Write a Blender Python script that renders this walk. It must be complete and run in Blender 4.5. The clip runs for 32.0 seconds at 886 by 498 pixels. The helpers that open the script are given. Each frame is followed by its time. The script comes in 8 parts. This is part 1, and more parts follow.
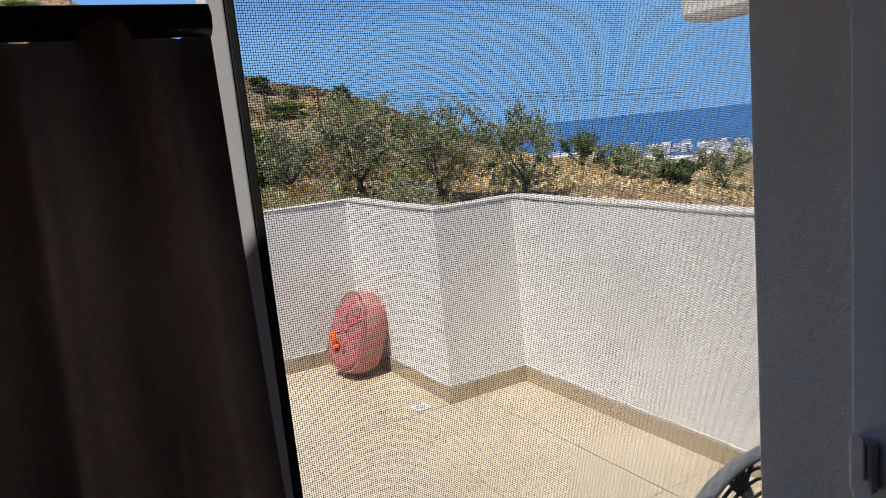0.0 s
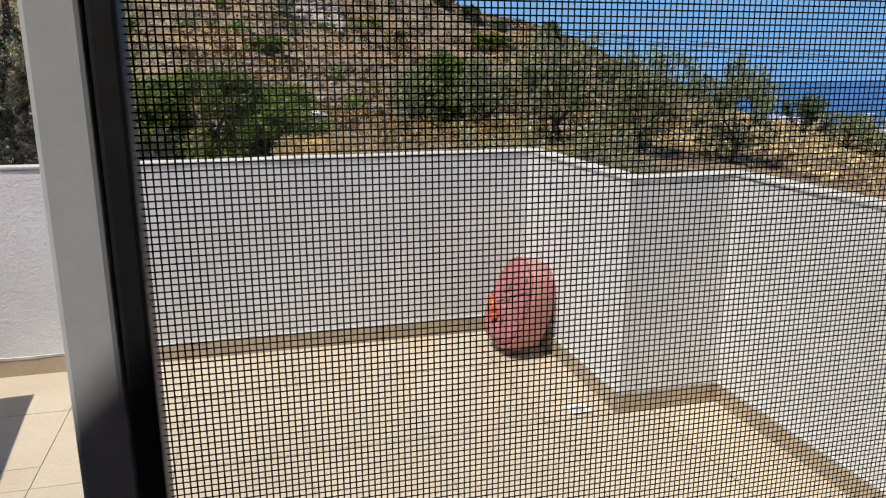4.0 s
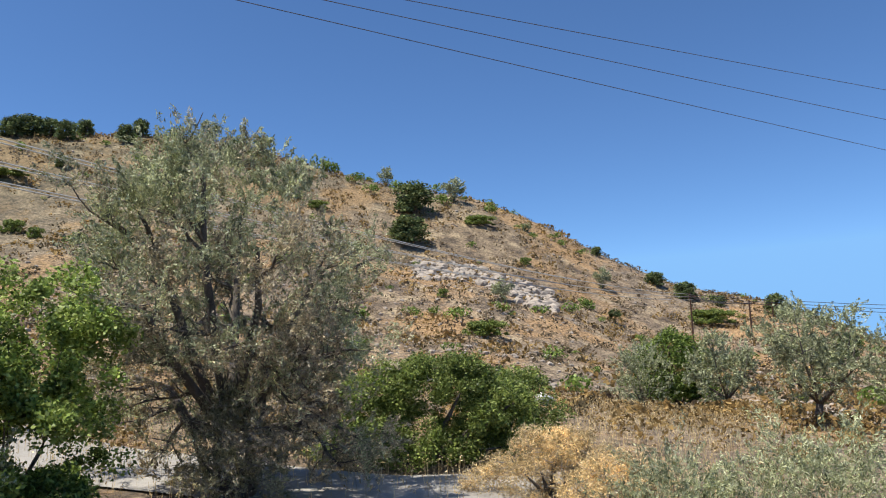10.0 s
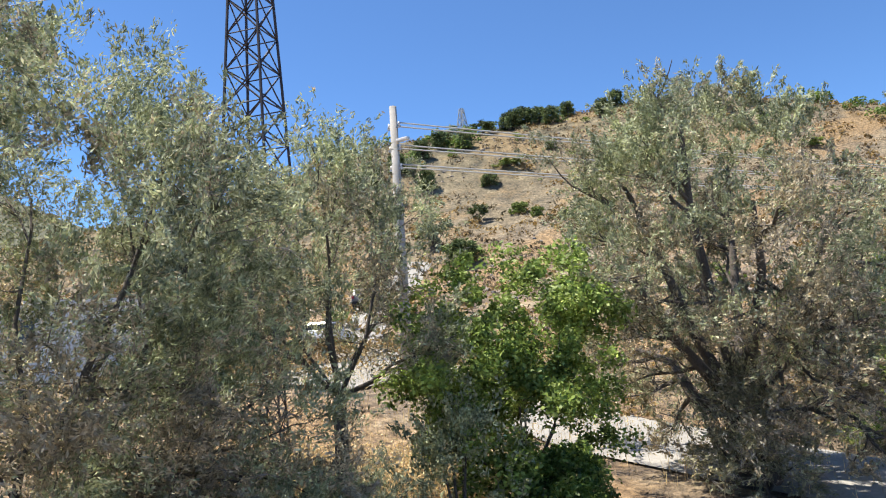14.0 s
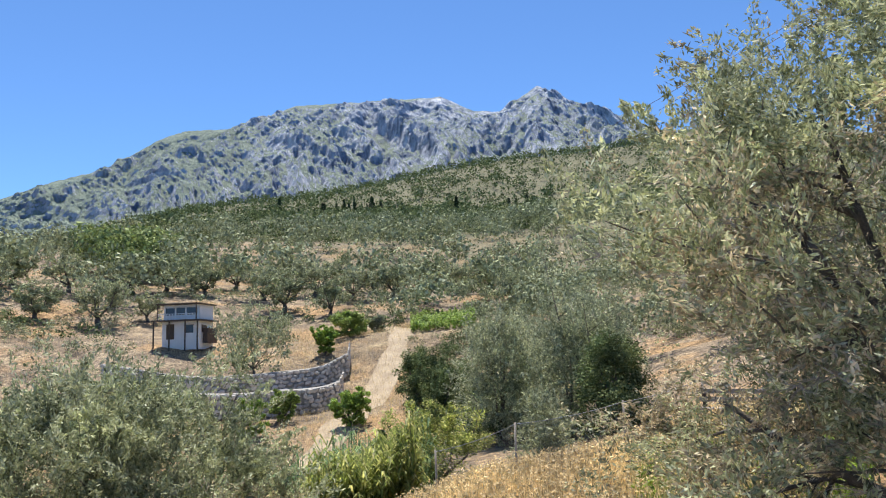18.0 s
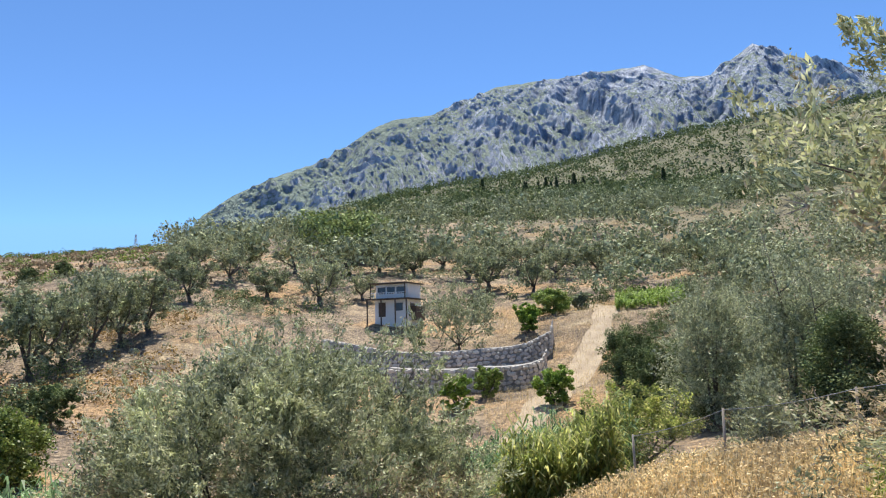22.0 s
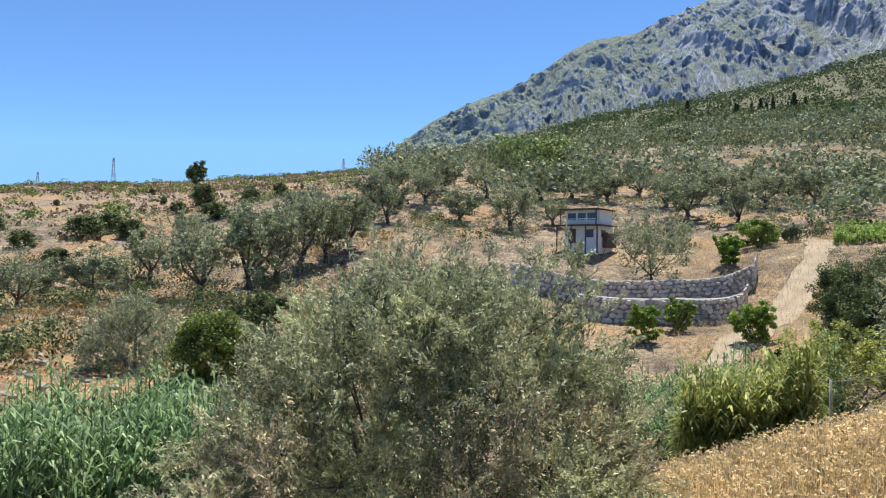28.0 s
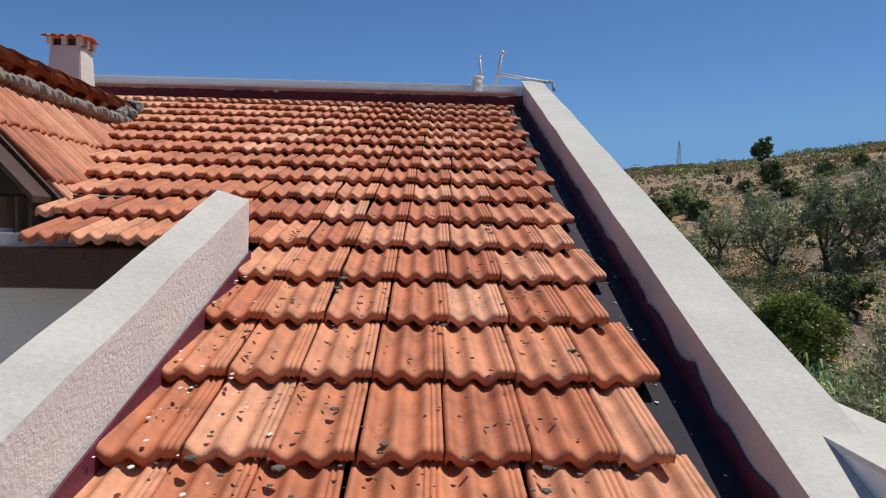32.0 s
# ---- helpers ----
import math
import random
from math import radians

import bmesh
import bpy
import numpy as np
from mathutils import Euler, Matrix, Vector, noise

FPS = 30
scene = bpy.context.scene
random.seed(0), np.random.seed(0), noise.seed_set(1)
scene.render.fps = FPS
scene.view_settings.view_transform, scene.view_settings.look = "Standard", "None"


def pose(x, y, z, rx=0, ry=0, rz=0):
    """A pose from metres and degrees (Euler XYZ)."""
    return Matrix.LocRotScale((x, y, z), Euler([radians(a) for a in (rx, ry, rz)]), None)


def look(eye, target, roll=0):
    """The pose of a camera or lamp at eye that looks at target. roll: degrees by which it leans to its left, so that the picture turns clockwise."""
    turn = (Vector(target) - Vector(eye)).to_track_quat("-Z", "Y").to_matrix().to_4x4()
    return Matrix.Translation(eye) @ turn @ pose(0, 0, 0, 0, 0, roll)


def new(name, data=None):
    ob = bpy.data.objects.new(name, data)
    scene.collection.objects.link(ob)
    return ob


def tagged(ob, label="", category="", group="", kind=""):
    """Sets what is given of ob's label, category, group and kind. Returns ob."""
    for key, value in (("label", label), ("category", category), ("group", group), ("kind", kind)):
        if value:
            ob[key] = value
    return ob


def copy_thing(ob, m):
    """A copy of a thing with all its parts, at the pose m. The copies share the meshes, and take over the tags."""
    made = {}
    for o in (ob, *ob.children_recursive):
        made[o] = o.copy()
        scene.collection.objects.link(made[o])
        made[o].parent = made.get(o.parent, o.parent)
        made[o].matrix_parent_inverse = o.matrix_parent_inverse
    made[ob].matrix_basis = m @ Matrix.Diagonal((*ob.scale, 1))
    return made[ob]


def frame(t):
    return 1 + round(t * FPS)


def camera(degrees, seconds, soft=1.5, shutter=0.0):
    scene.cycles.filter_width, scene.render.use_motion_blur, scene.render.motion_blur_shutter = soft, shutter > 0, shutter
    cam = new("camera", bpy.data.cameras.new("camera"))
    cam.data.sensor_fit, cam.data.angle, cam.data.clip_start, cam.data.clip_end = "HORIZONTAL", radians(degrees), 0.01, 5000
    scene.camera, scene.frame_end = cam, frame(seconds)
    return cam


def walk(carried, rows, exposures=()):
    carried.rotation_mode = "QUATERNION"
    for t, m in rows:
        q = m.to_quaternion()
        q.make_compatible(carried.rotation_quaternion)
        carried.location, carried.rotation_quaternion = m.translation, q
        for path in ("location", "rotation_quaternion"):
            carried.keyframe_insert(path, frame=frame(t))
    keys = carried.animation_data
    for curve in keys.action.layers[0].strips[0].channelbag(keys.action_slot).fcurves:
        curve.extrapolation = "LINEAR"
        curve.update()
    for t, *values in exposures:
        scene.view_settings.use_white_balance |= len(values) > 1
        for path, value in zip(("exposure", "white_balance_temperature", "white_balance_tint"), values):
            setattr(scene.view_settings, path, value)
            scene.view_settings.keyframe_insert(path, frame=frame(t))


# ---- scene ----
# ---- camera and its walk ----
# seconds, eye x, y, z, heading (degrees to the left of +y), pitch up, roll
PATH = (
    (0.0, -0.426, -3.903, 1.462, -29.16, -9.78, -5.70),
    (1.0, -0.366, -3.759, 1.466, -37.74, -11.33, -10.63),
    (2.0, -0.257, -3.625, 1.472, -36.97, -13.81, -10.63),
    (3.0, -0.149, -3.447, 1.448, -30.78, -13.72, -3.49),
    (4.0, -0.145, -3.358, 1.468, -14.57, -13.66, -0.34),
    (4.5, -0.189, -3.331, 1.494, -10.76, -12.79, -0.96),
    (6.5, -0.285, -3.365, 1.485, -2.90, -14.52, -1.79),
    (7.0, -0.265, -3.027, 1.496, 0.47, -11.60, -2.09),
    (7.5, -0.260, -3.041, 1.589, 3.49, -8.57, -2.38),
    (8.0, -0.319, -2.702, 1.526, 5.58, -5.81, -2.12),
    (8.5, -0.353, -2.283, 1.485, 6.66, -2.61, -1.45),
    (9.0, -0.439, -1.903, 1.464, 5.85, 1.16, -0.97),
    (9.5, -0.543, -1.545, 1.467, 3.58, 4.79, -1.09),
    (10.0, -0.660, -1.188, 1.490, 0.83, 8.15, -1.99),
    (10.5, -0.764, -0.866, 1.519, -1.24, 10.67, -3.07),
    (11.0, -0.854, -0.595, 1.547, -0.93, 11.50, -3.71),
    (11.5, -0.957, -0.368, 1.577, 2.45, 10.76, -3.33),
    (12.0, -1.058, -0.236, 1.640, 7.64, 9.39, -2.67),
    (12.5, -1.121, -0.196, 1.714, 13.52, 7.92, -2.62),
    (13.0, -1.120, -0.133, 1.747, 20.92, 7.08, -2.94),
    (13.5, -1.095, -0.033, 1.750, 29.56, 6.82, -3.35),
    (14.0, -1.108, 0.047, 1.749, 37.79, 6.79, -3.73),
    (14.5, -1.154, 0.121, 1.753, 47.15, 7.24, -3.94),
    (15.0, -1.238, 0.201, 1.762, 59.20, 7.73, -3.54),
    (15.5, -1.372, 0.216, 1.721, 69.67, 7.85, -3.44),
    (17.5, -1.480, 0.141, 1.628, 100.80, 7.90, -1.36),
    (18.0, -1.541, 0.082, 1.577, 105.65, 8.09, -1.97),
    (18.5, -1.611, 0.084, 1.577, 109.40, 8.34, -2.09),
    (19.0, -1.697, 0.095, 1.577, 112.06, 8.49, -1.77),
    (19.5, -1.793, 0.092, 1.569, 113.76, 8.32, -1.42),
    (20.0, -1.888, 0.085, 1.560, 115.30, 7.84, -0.84),
    (20.5, -1.967, 0.097, 1.545, 117.10, 7.22, -0.30),
    (21.0, -2.074, 0.121, 1.542, 119.13, 6.94, -0.39),
    (21.5, -2.202, 0.137, 1.556, 121.07, 7.22, -1.02),
    (22.0, -2.305, 0.139, 1.548, 121.57, 6.88, -1.46),
    (22.5, -2.415, 0.131, 1.529, 121.97, 5.54, -1.34),
    (23.0, -2.547, 0.130, 1.514, 124.18, 4.32, -0.99),
    (23.5, -2.660, 0.130, 1.485, 127.01, 3.66, -0.99),
    (24.0, -2.759, 0.119, 1.473, 129.41, 3.08, -1.06),
    (24.5, -2.868, 0.123, 1.488, 132.16, 2.36, -0.84),
    (25.0, -2.968, 0.150, 1.504, 134.60, 1.44, -0.51),
    (25.5, -3.021, 0.172, 1.505, 135.82, 0.57, -0.37),
    (27.5, -3.020, 0.182, 1.489, 136.60, 0.88, 0.53),
    (28.0, -3.008, 0.182, 1.475, 136.62, 1.19, 1.01),
    (28.5, -3.030, 0.180, 1.457, 137.39, 1.58, 1.52),
    (29.0, -3.002, 0.179, 1.448, 139.72, 2.18, 1.73),
    (29.5, -2.869, 0.174, 1.452, 144.73, 2.71, 1.51),
    (30.0, -2.748, 0.187, 1.438, 153.25, 2.91, 0.91),
    (30.5, -2.681, 0.213, 1.424, 163.89, 2.11, 1.74),
    (31.0, -2.626, 0.214, 1.412, 171.93, 0.78, 2.29),
    (31.5, -2.520, 0.189, 1.397, 175.21, -0.42, 1.80),
    (32.0, -2.339, 0.155, 1.393, 178.34, -1.18, 1.14),
)


def facing(x, y, z, heading, up, roll):
    h, u = radians(heading), radians(up)
    ahead = Vector((-math.sin(h) * math.cos(u), math.cos(h) * math.cos(u), math.sin(u)))
    eye = Vector((x, y, z))
    return look(eye, eye + ahead, roll)


cam = camera(62.0, 32.0, soft=1.1)
walk(cam, [(t, facing(*row)) for t, *row in PATH],
     exposures=((0.0, 0.5), (1.0, 0.38), (2.0, 0.32), (3.0, 0.14), (5.0, 0.06), (7.0, 0.04), (9.0, 0.42), (11.0, 0.44), (13.0, 0.74), (15.0, 0.92), (18.0, 0.74), (22.0, 0.72), (28.5, 0.62), (29.5, 0.36), (30.1, 0.26), (31.0, -0.22), (32.0, -0.23)))

# ---- world and sun ----
SUN_EL, SUN_AZ = 65.5, 117.0  # height, and heading to the left of +y
world = bpy.data.worlds.new("sky_world")
scene.world = world
world.use_nodes = True
wn = world.node_tree
sky = wn.nodes.new("ShaderNodeTexSky")
sky.sky_type = "NISHITA"
sky.sun_disc = False
sky.sun_elevation = radians(SUN_EL)
sky.sun_rotation = radians(-SUN_AZ)
sky.altitude = 500
sky.air_density = 0.75
sky.dust_density = 0.0
sky.ozone_density = 5.0
bg = wn.nodes["Background"]
bg.inputs["Strength"].default_value = 0.104
tone = wn.nodes.new("ShaderNodeMix")
tone.data_type, tone.blend_type = "RGBA", "MULTIPLY"
tone.inputs[0].default_value = 1.0
tone.inputs[7].default_value = (0.79, 0.99, 1.14, 1.0)
wn.links.new(sky.outputs["Color"], tone.inputs[6])
clear = wn.nodes.new("ShaderNodeMix")  # dry clear air: no white band at the horizon
clear.data_type, clear.blend_type = "RGBA", "DARKEN"
clear.inputs[0].default_value = 1.0
clear.inputs[7].default_value = (1.85, 3.9, 7.0, 1.0)
wn.links.new(tone.outputs[2], clear.inputs[6])
wn.links.new(clear.outputs[2], bg.inputs["Color"])

sun_data = bpy.data.lights.new("sun", "SUN")
sun_data.energy, sun_data.angle, sun_data.color = 5.0, radians(0.53), (1.0, 0.94, 0.84)
sun = new("sun", sun_data)
sa, se = radians(SUN_AZ), radians(SUN_EL)
sun_dir = Vector((-math.sin(sa) * math.cos(se), math.cos(sa) * math.cos(se), math.sin(se)))
sun.matrix_world = look(sun_dir * 60, (0, 0, 0))

# ---- materials ----


def node_mat(name, rough=0.8, metal=0.0):
    m = bpy.data.materials.new(name)
    m.use_nodes = True
    b = m.node_tree.nodes["Principled BSDF"]
    b.inputs["Roughness"].default_value = rough
    b.inputs["Metallic"].default_value = metal
    return m, m.node_tree, b


def ramp_of(tree, source, stops):
    r = tree.nodes.new("ShaderNodeValToRGB")
    r.color_ramp.elements[0].position, r.color_ramp.elements[0].color = stops[0][0], (*stops[0][1], 1)
    r.color_ramp.elements[1].position, r.color_ramp.elements[1].color = stops[-1][0], (*stops[-1][1], 1)
    for p, c in stops[1:-1]:
        e = r.color_ramp.elements.new(p)
        e.color = (*c, 1)
    tree.links.new(source, r.inputs["Fac"])
    return r.outputs["Color"]


def noise_of(tree, coord, scale, detail=4.0, rough=0.6):
    n = tree.nodes.new("ShaderNodeTexNoise")
    n.inputs["Scale"].default_value, n.inputs["Detail"].default_value, n.inputs["Roughness"].default_value = scale, detail, rough
    tree.links.new(coord, n.inputs["Vector"])
    return n.outputs["Fac"]


def mix_of(tree, fac, a, b, kind="MIX"):
    m = tree.nodes.new("ShaderNodeMix")
    m.data_type, m.blend_type = "RGBA", kind
    for value, socket in ((fac, m.inputs[0]), (a, m.inputs[6]), (b, m.inputs[7])):
        if isinstance(value, (int, float)):
            socket.default_value = value
        elif isinstance(value, tuple):
            socket.default_value = (*value, 1)
        else:
            tree.links.new(value, socket)
    return m.outputs[2]


def bump_of(tree, b, height, strength, distance):
    u = tree.nodes.new("ShaderNodeBump")
    u.inputs["Strength"].default_value, u.inputs["Distance"].default_value = strength, distance
    tree.links.new(height, u.inputs["Height"])
    tree.links.new(u.outputs["Normal"], b.inputs["Normal"])
    return u


def place_of(tree, local=False):
    if local:
        return tree.nodes.new("ShaderNodeTexCoord").outputs["Object"]
    return tree.nodes.new("ShaderNodeNewGeometry").outputs["Position"]


def surface(name, dark, light, big=1.0, fine=20.0, rough=0.8, bump=0.2, depth=0.01, metal=0.0, vary=0.0, local=False, island=0.0):
    """A two-scale procedural surface between two base colours."""
    m, t, b = node_mat(name, rough, metal)
    co = place_of(t, local)
    large, small = noise_of(t, co, big), noise_of(t, co, fine, 6.0, 0.65)
    mixed = mix_of(t, 0.5, large, small)
    col = ramp_of(t, mixed, ((0.36, dark), (0.62, light)))
    if vary or island:
        if vary:
            src = t.nodes.new("ShaderNodeObjectInfo").outputs["Random"]
        else:
            src = t.nodes.new("ShaderNodeNewGeometry").outputs["Random Per Island"]
        k = vary or island
        tint = ramp_of(t, src, ((0.0, (1 - k, 1 - k, 1 - k)), (1.0, (1 + k, 1 + k * 0.8, 1 + k * 0.6))))
        col = mix_of(t, 1.0, col, tint, "MULTIPLY")
    t.links.new(col, b.inputs["Base Color"])
    if bump:
        bump_of(t, b, small, bump, depth)
    return m


def stucco(name, dark, light, stain=None):
    """Rough roller-and-trowel white plaster with blisters and streaks."""
    m, t, b = node_mat(name, 0.85)
    co = place_of(t)
    large = noise_of(t, co, 1.7, 5.0)
    col = ramp_of(t, large, ((0.3, dark), (0.65, light)))
    if stain:
        spots = noise_of(t, co, 6.0, 8.0, 0.7)
        col = mix_of(t, ramp_of(t, spots, ((0.62, (0, 0, 0)), (0.78, (0.5, 0.5, 0.5)))), col, stain)
    t.links.new(col, b.inputs["Base Color"])
    lumps = noise_of(t, co, 52.0, 5.0, 0.72)
    drag = t.nodes.new("ShaderNodeMapping")
    drag.inputs["Scale"].default_value = (9.0, 9.0, 22.0)
    t.links.new(co, drag.inputs["Vector"])
    sweep = noise_of(t, drag.outputs["Vector"], 1.0, 4.0, 0.5)
    h = t.nodes.new("ShaderNodeMath")
    h.operation = "ADD"
    t.links.new(lumps, h.inputs[0])
    soft = t.nodes.new("ShaderNodeMath")
    soft.operation = "MULTIPLY"
    soft.inputs[1].default_value = 0.14
    t.links.new(sweep, soft.inputs[0])
    t.links.new(soft.outputs[0], h.inputs[1])
    bump_of(t, b, h.outputs[0], 0.6, 0.012)
    return m


def leafy(name, dark, light, back, rough=0.5, gloss=0.3, island=True, through_amount=0.34, tuft_scale=5.5):
    """Leaves: each leaf has its own shade, and lets some light through."""
    m, t, b = node_mat(name, rough)
    src = t.nodes.new("ShaderNodeNewGeometry").outputs["Random Per Island"]
    col = ramp_of(t, src, ((0.0, dark), (0.55, light), (1.0, back)))
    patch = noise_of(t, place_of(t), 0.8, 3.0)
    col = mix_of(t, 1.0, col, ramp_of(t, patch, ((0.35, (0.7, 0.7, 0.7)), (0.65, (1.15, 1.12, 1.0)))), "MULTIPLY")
    # tuft-sized noise puts light tips and dark gaps into the leaf colour
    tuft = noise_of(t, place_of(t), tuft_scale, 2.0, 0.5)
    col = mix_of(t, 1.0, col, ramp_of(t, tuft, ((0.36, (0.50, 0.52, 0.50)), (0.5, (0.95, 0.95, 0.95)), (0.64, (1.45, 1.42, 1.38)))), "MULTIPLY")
    t.links.new(col, b.inputs["Base Color"])
    b.inputs["Specular IOR Level"].default_value = gloss
    tr = t.nodes.new("ShaderNodeBsdfTranslucent")
    t.links.new(col, tr.inputs["Color"])
    mx = t.nodes.new("ShaderNodeMixShader")
    mx.inputs[0].default_value = through_amount
    t.links.new(b.outputs[0], mx.inputs[1])
    t.links.new(tr.outputs[0], mx.inputs[2])
    t.links.new(mx.outputs[0], t.nodes["Material Output"].inputs["Surface"])
    return m


M = {}
M["stucco"] = stucco("white_stucco", (0.70, 0.695, 0.68), (0.80, 0.795, 0.78), (0.56, 0.54, 0.51))
M["stucco_house"] = stucco("house_stucco", (0.68, 0.66, 0.62), (0.78, 0.76, 0.72))
M["cap"] = surface("chalk_white_cap", (0.46, 0.445, 0.41), (0.585, 0.57, 0.53), 3.0, 60.0, 0.9, 0.5, 0.006)
M["primer"] = surface("purple_primer", (0.07, 0.012, 0.03), (0.16, 0.03, 0.06), 5.0, 40.0, 0.6, 0.3, 0.004)
M["gutter"] = surface("dark_membrane", (0.006, 0.006, 0.014), (0.022, 0.019, 0.036), 7.0, 45.0, 0.85, 0.3, 0.003)
M["floor_tile"] = surface("cream_floor_tile", (0.44, 0.375, 0.28), (0.53, 0.46, 0.355), 2.2, 55.0, 0.42, 0.03, 0.002, vary=0.03)
M["grout"] = surface("grey_grout", (0.36, 0.31, 0.24), (0.45, 0.395, 0.315), 4.0, 90.0, 0.95, 0.2, 0.002)
M["skirt"] = surface("tan_skirting_tile", (0.40, 0.325, 0.23), (0.50, 0.41, 0.30), 3.0, 60.0, 0.4, 0.03, 0.002, vary=0.05)
M["alu_white"] = surface("white_lacquered_aluminium", (0.66, 0.68, 0.72), (0.74, 0.76, 0.79), 3.0, 120.0, 0.32, 0.03, 0.001)
M["black_rubber"] = surface("black_gasket", (0.012, 0.012, 0.014), (0.025, 0.025, 0.03), 8.0, 90.0, 0.5, 0.1, 0.001)
M["wire"] = surface("black_mesh_wire", (0.012, 0.012, 0.015), (0.02, 0.02, 0.022), 8.0, 90.0, 0.6, 0.0)
M["leaf_grey"] = surface("grey_aluminium", (0.16, 0.165, 0.18), (0.20, 0.205, 0.22), 3.0, 120.0, 0.4, 0.03, 0.001)
M["curtain"] = surface("dark_brown_curtain", (0.34, 0.27, 0.23), (0.46, 0.38, 0.33), 4.0, 150.0, 0.9, 0.3, 0.002)
M["inner_wall"] = surface("dim_inner_wall", (0.60, 0.56, 0.50), (0.70, 0.66, 0.60), 1.5, 40.0, 0.9, 0.1, 0.003)
M["wood_dark"] = surface("dark_stained_timber", (0.035, 0.016, 0.01), (0.10, 0.045, 0.022), 3.0, 70.0, 0.6, 0.3, 0.004)
M["wood_floor"] = surface("brown_laminate", (0.28, 0.20, 0.14), (0.40, 0.30, 0.21), 2.0, 40.0, 0.5, 0.1, 0.003)
M["concrete"] = surface("grey_concrete", (0.30, 0.29, 0.27), (0.45, 0.43, 0.40), 1.5, 50.0, 0.9, 0.4, 0.01)
M["mortar"] = surface("rough_grey_mortar", (0.20, 0.19, 0.17), (0.40, 0.38, 0.345), 8.0, 70.0, 0.95, 0.9, 0.02)
M["pvc"] = surface("white_pipe", (0.70, 0.68, 0.64), (0.80, 0.78, 0.75), 3.0, 60.0, 0.4, 0.05, 0.002)
M["lichen"] = surface("dark_grey_lichen", (0.035, 0.035, 0.03), (0.22, 0.21, 0.18), 25.0, 220.0, 0.95, 0.8, 0.006)


def clay():
    m, t, b = node_mat("terracotta_tile", 0.68)
    co = place_of(t)
    base = ramp_of(t, t.nodes.new("ShaderNodeObjectInfo").outputs["Random"],
                   ((0.0, (0.42, 0.125, 0.058)), (0.45, (0.53, 0.185, 0.085)), (0.8, (0.62, 0.26, 0.14)), (1.0, (0.66, 0.33, 0.20))))
    blotch = noise_of(t, co, 9.0, 6.0, 0.65)
    col = mix_of(t, 1.0, base, ramp_of(t, blotch, ((0.3, (0.62, 0.60, 0.58)), (0.5, (0.98, 0.98, 0.98)), (0.68, (1.22, 1.2, 1.18)))), "MULTIPLY")
    specks = noise_of(t, co, 55.0, 4.0, 0.7)
    col = mix_of(t, ramp_of(t, specks, ((0.68, (0, 0, 0)), (0.74, (0.75, 0.75, 0.75)))), col, (0.10, 0.075, 0.055))
    pale = noise_of(t, co, 31.0, 3.0, 0.6)
    col = mix_of(t, ramp_of(t, pale, ((0.70, (0, 0, 0)), (0.8, (0.5, 0.5, 0.5)))), col, (0.62, 0.45, 0.33))
    t.links.new(col, b.inputs["Base Color"])
    bump_of(t, b, noise_of(t, co, 160.0, 5.0, 0.6), 0.25, 0.003)
    return m


M["clay"] = clay()
M["jug"] = surface("faded_red_plastic", (0.33, 0.105, 0.115), (0.43, 0.185, 0.185), 6.0, 70.0, 0.5, 0.1, 0.002)
M["jug_side"] = surface("dusty_pink_plastic", (0.45, 0.20, 0.18), (0.52, 0.27, 0.235), 6.0, 70.0, 0.55, 0.1, 0.002)
M["orange"] = surface("orange_plastic_cap", (0.62, 0.09, 0.025), (0.72, 0.14, 0.04), 9.0, 80.0, 0.4, 0.05, 0.001)
M["rattan"] = surface("black_woven_plastic", (0.012, 0.012, 0.013), (0.03, 0.03, 0.03), 9.0, 120.0, 0.5, 0.2, 0.002)
M["grey_rim"] = surface("slate_grey_plastic", (0.10, 0.11, 0.13), (0.16, 0.17, 0.19), 6.0, 90.0, 0.5, 0.1, 0.002)
M["blue"] = surface("dark_blue_plastic", (0.012, 0.02, 0.16), (0.02, 0.035, 0.24), 6.0, 90.0, 0.35, 0.03, 0.001)
M["light_blue"] = surface("light_blue_lid", (0.06, 0.25, 0.55), (0.09, 0.32, 0.62), 6.0, 90.0, 0.4, 0.03, 0.001)
M["paper"] = surface("white_sticker", (0.74, 0.75, 0.78), (0.8, 0.81, 0.83), 6.0, 90.0, 0.5, 0.0)
M["iron_black"] = surface("black_painted_steel", (0.012, 0.012, 0.012), (0.03, 0.028, 0.026), 6.0, 90.0, 0.5, 0.1, 0.001)
M["pylon"] = surface("rust_dark_steel", (0.022, 0.018, 0.02), (0.06, 0.045, 0.045), 3.0, 60.0, 0.6, 0.1, 0.002)
M["far_steel"] = surface("galvanised_steel", (0.30, 0.32, 0.34), (0.42, 0.44, 0.46), 3.0, 60.0, 0.5, 0.1, 0.002)
M["pole"] = surface("weathered_concrete_pole", (0.30, 0.28, 0.25), (0.44, 0.42, 0.38), 2.0, 40.0, 0.9, 0.3, 0.005)
M["cable"] = surface("pale_cable", (0.40, 0.40, 0.38), (0.5, 0.5, 0.48), 2.0, 40.0, 0.5, 0.0)
M["cable_dark"] = surface("dark_cable", (0.05, 0.05, 0.06), (0.08, 0.08, 0.09), 2.0, 40.0, 0.5, 0.0)
M["bark"] = surface("olive_bark", (0.06, 0.05, 0.042), (0.17, 0.145, 0.12), 5.0, 45.0, 0.95, 0.8, 0.03)
M["twig"] = surface("bare_grey_twig", (0.19, 0.165, 0.14), (0.38, 0.345, 0.30), 5.0, 60.0, 0.9, 0.2, 0.004)
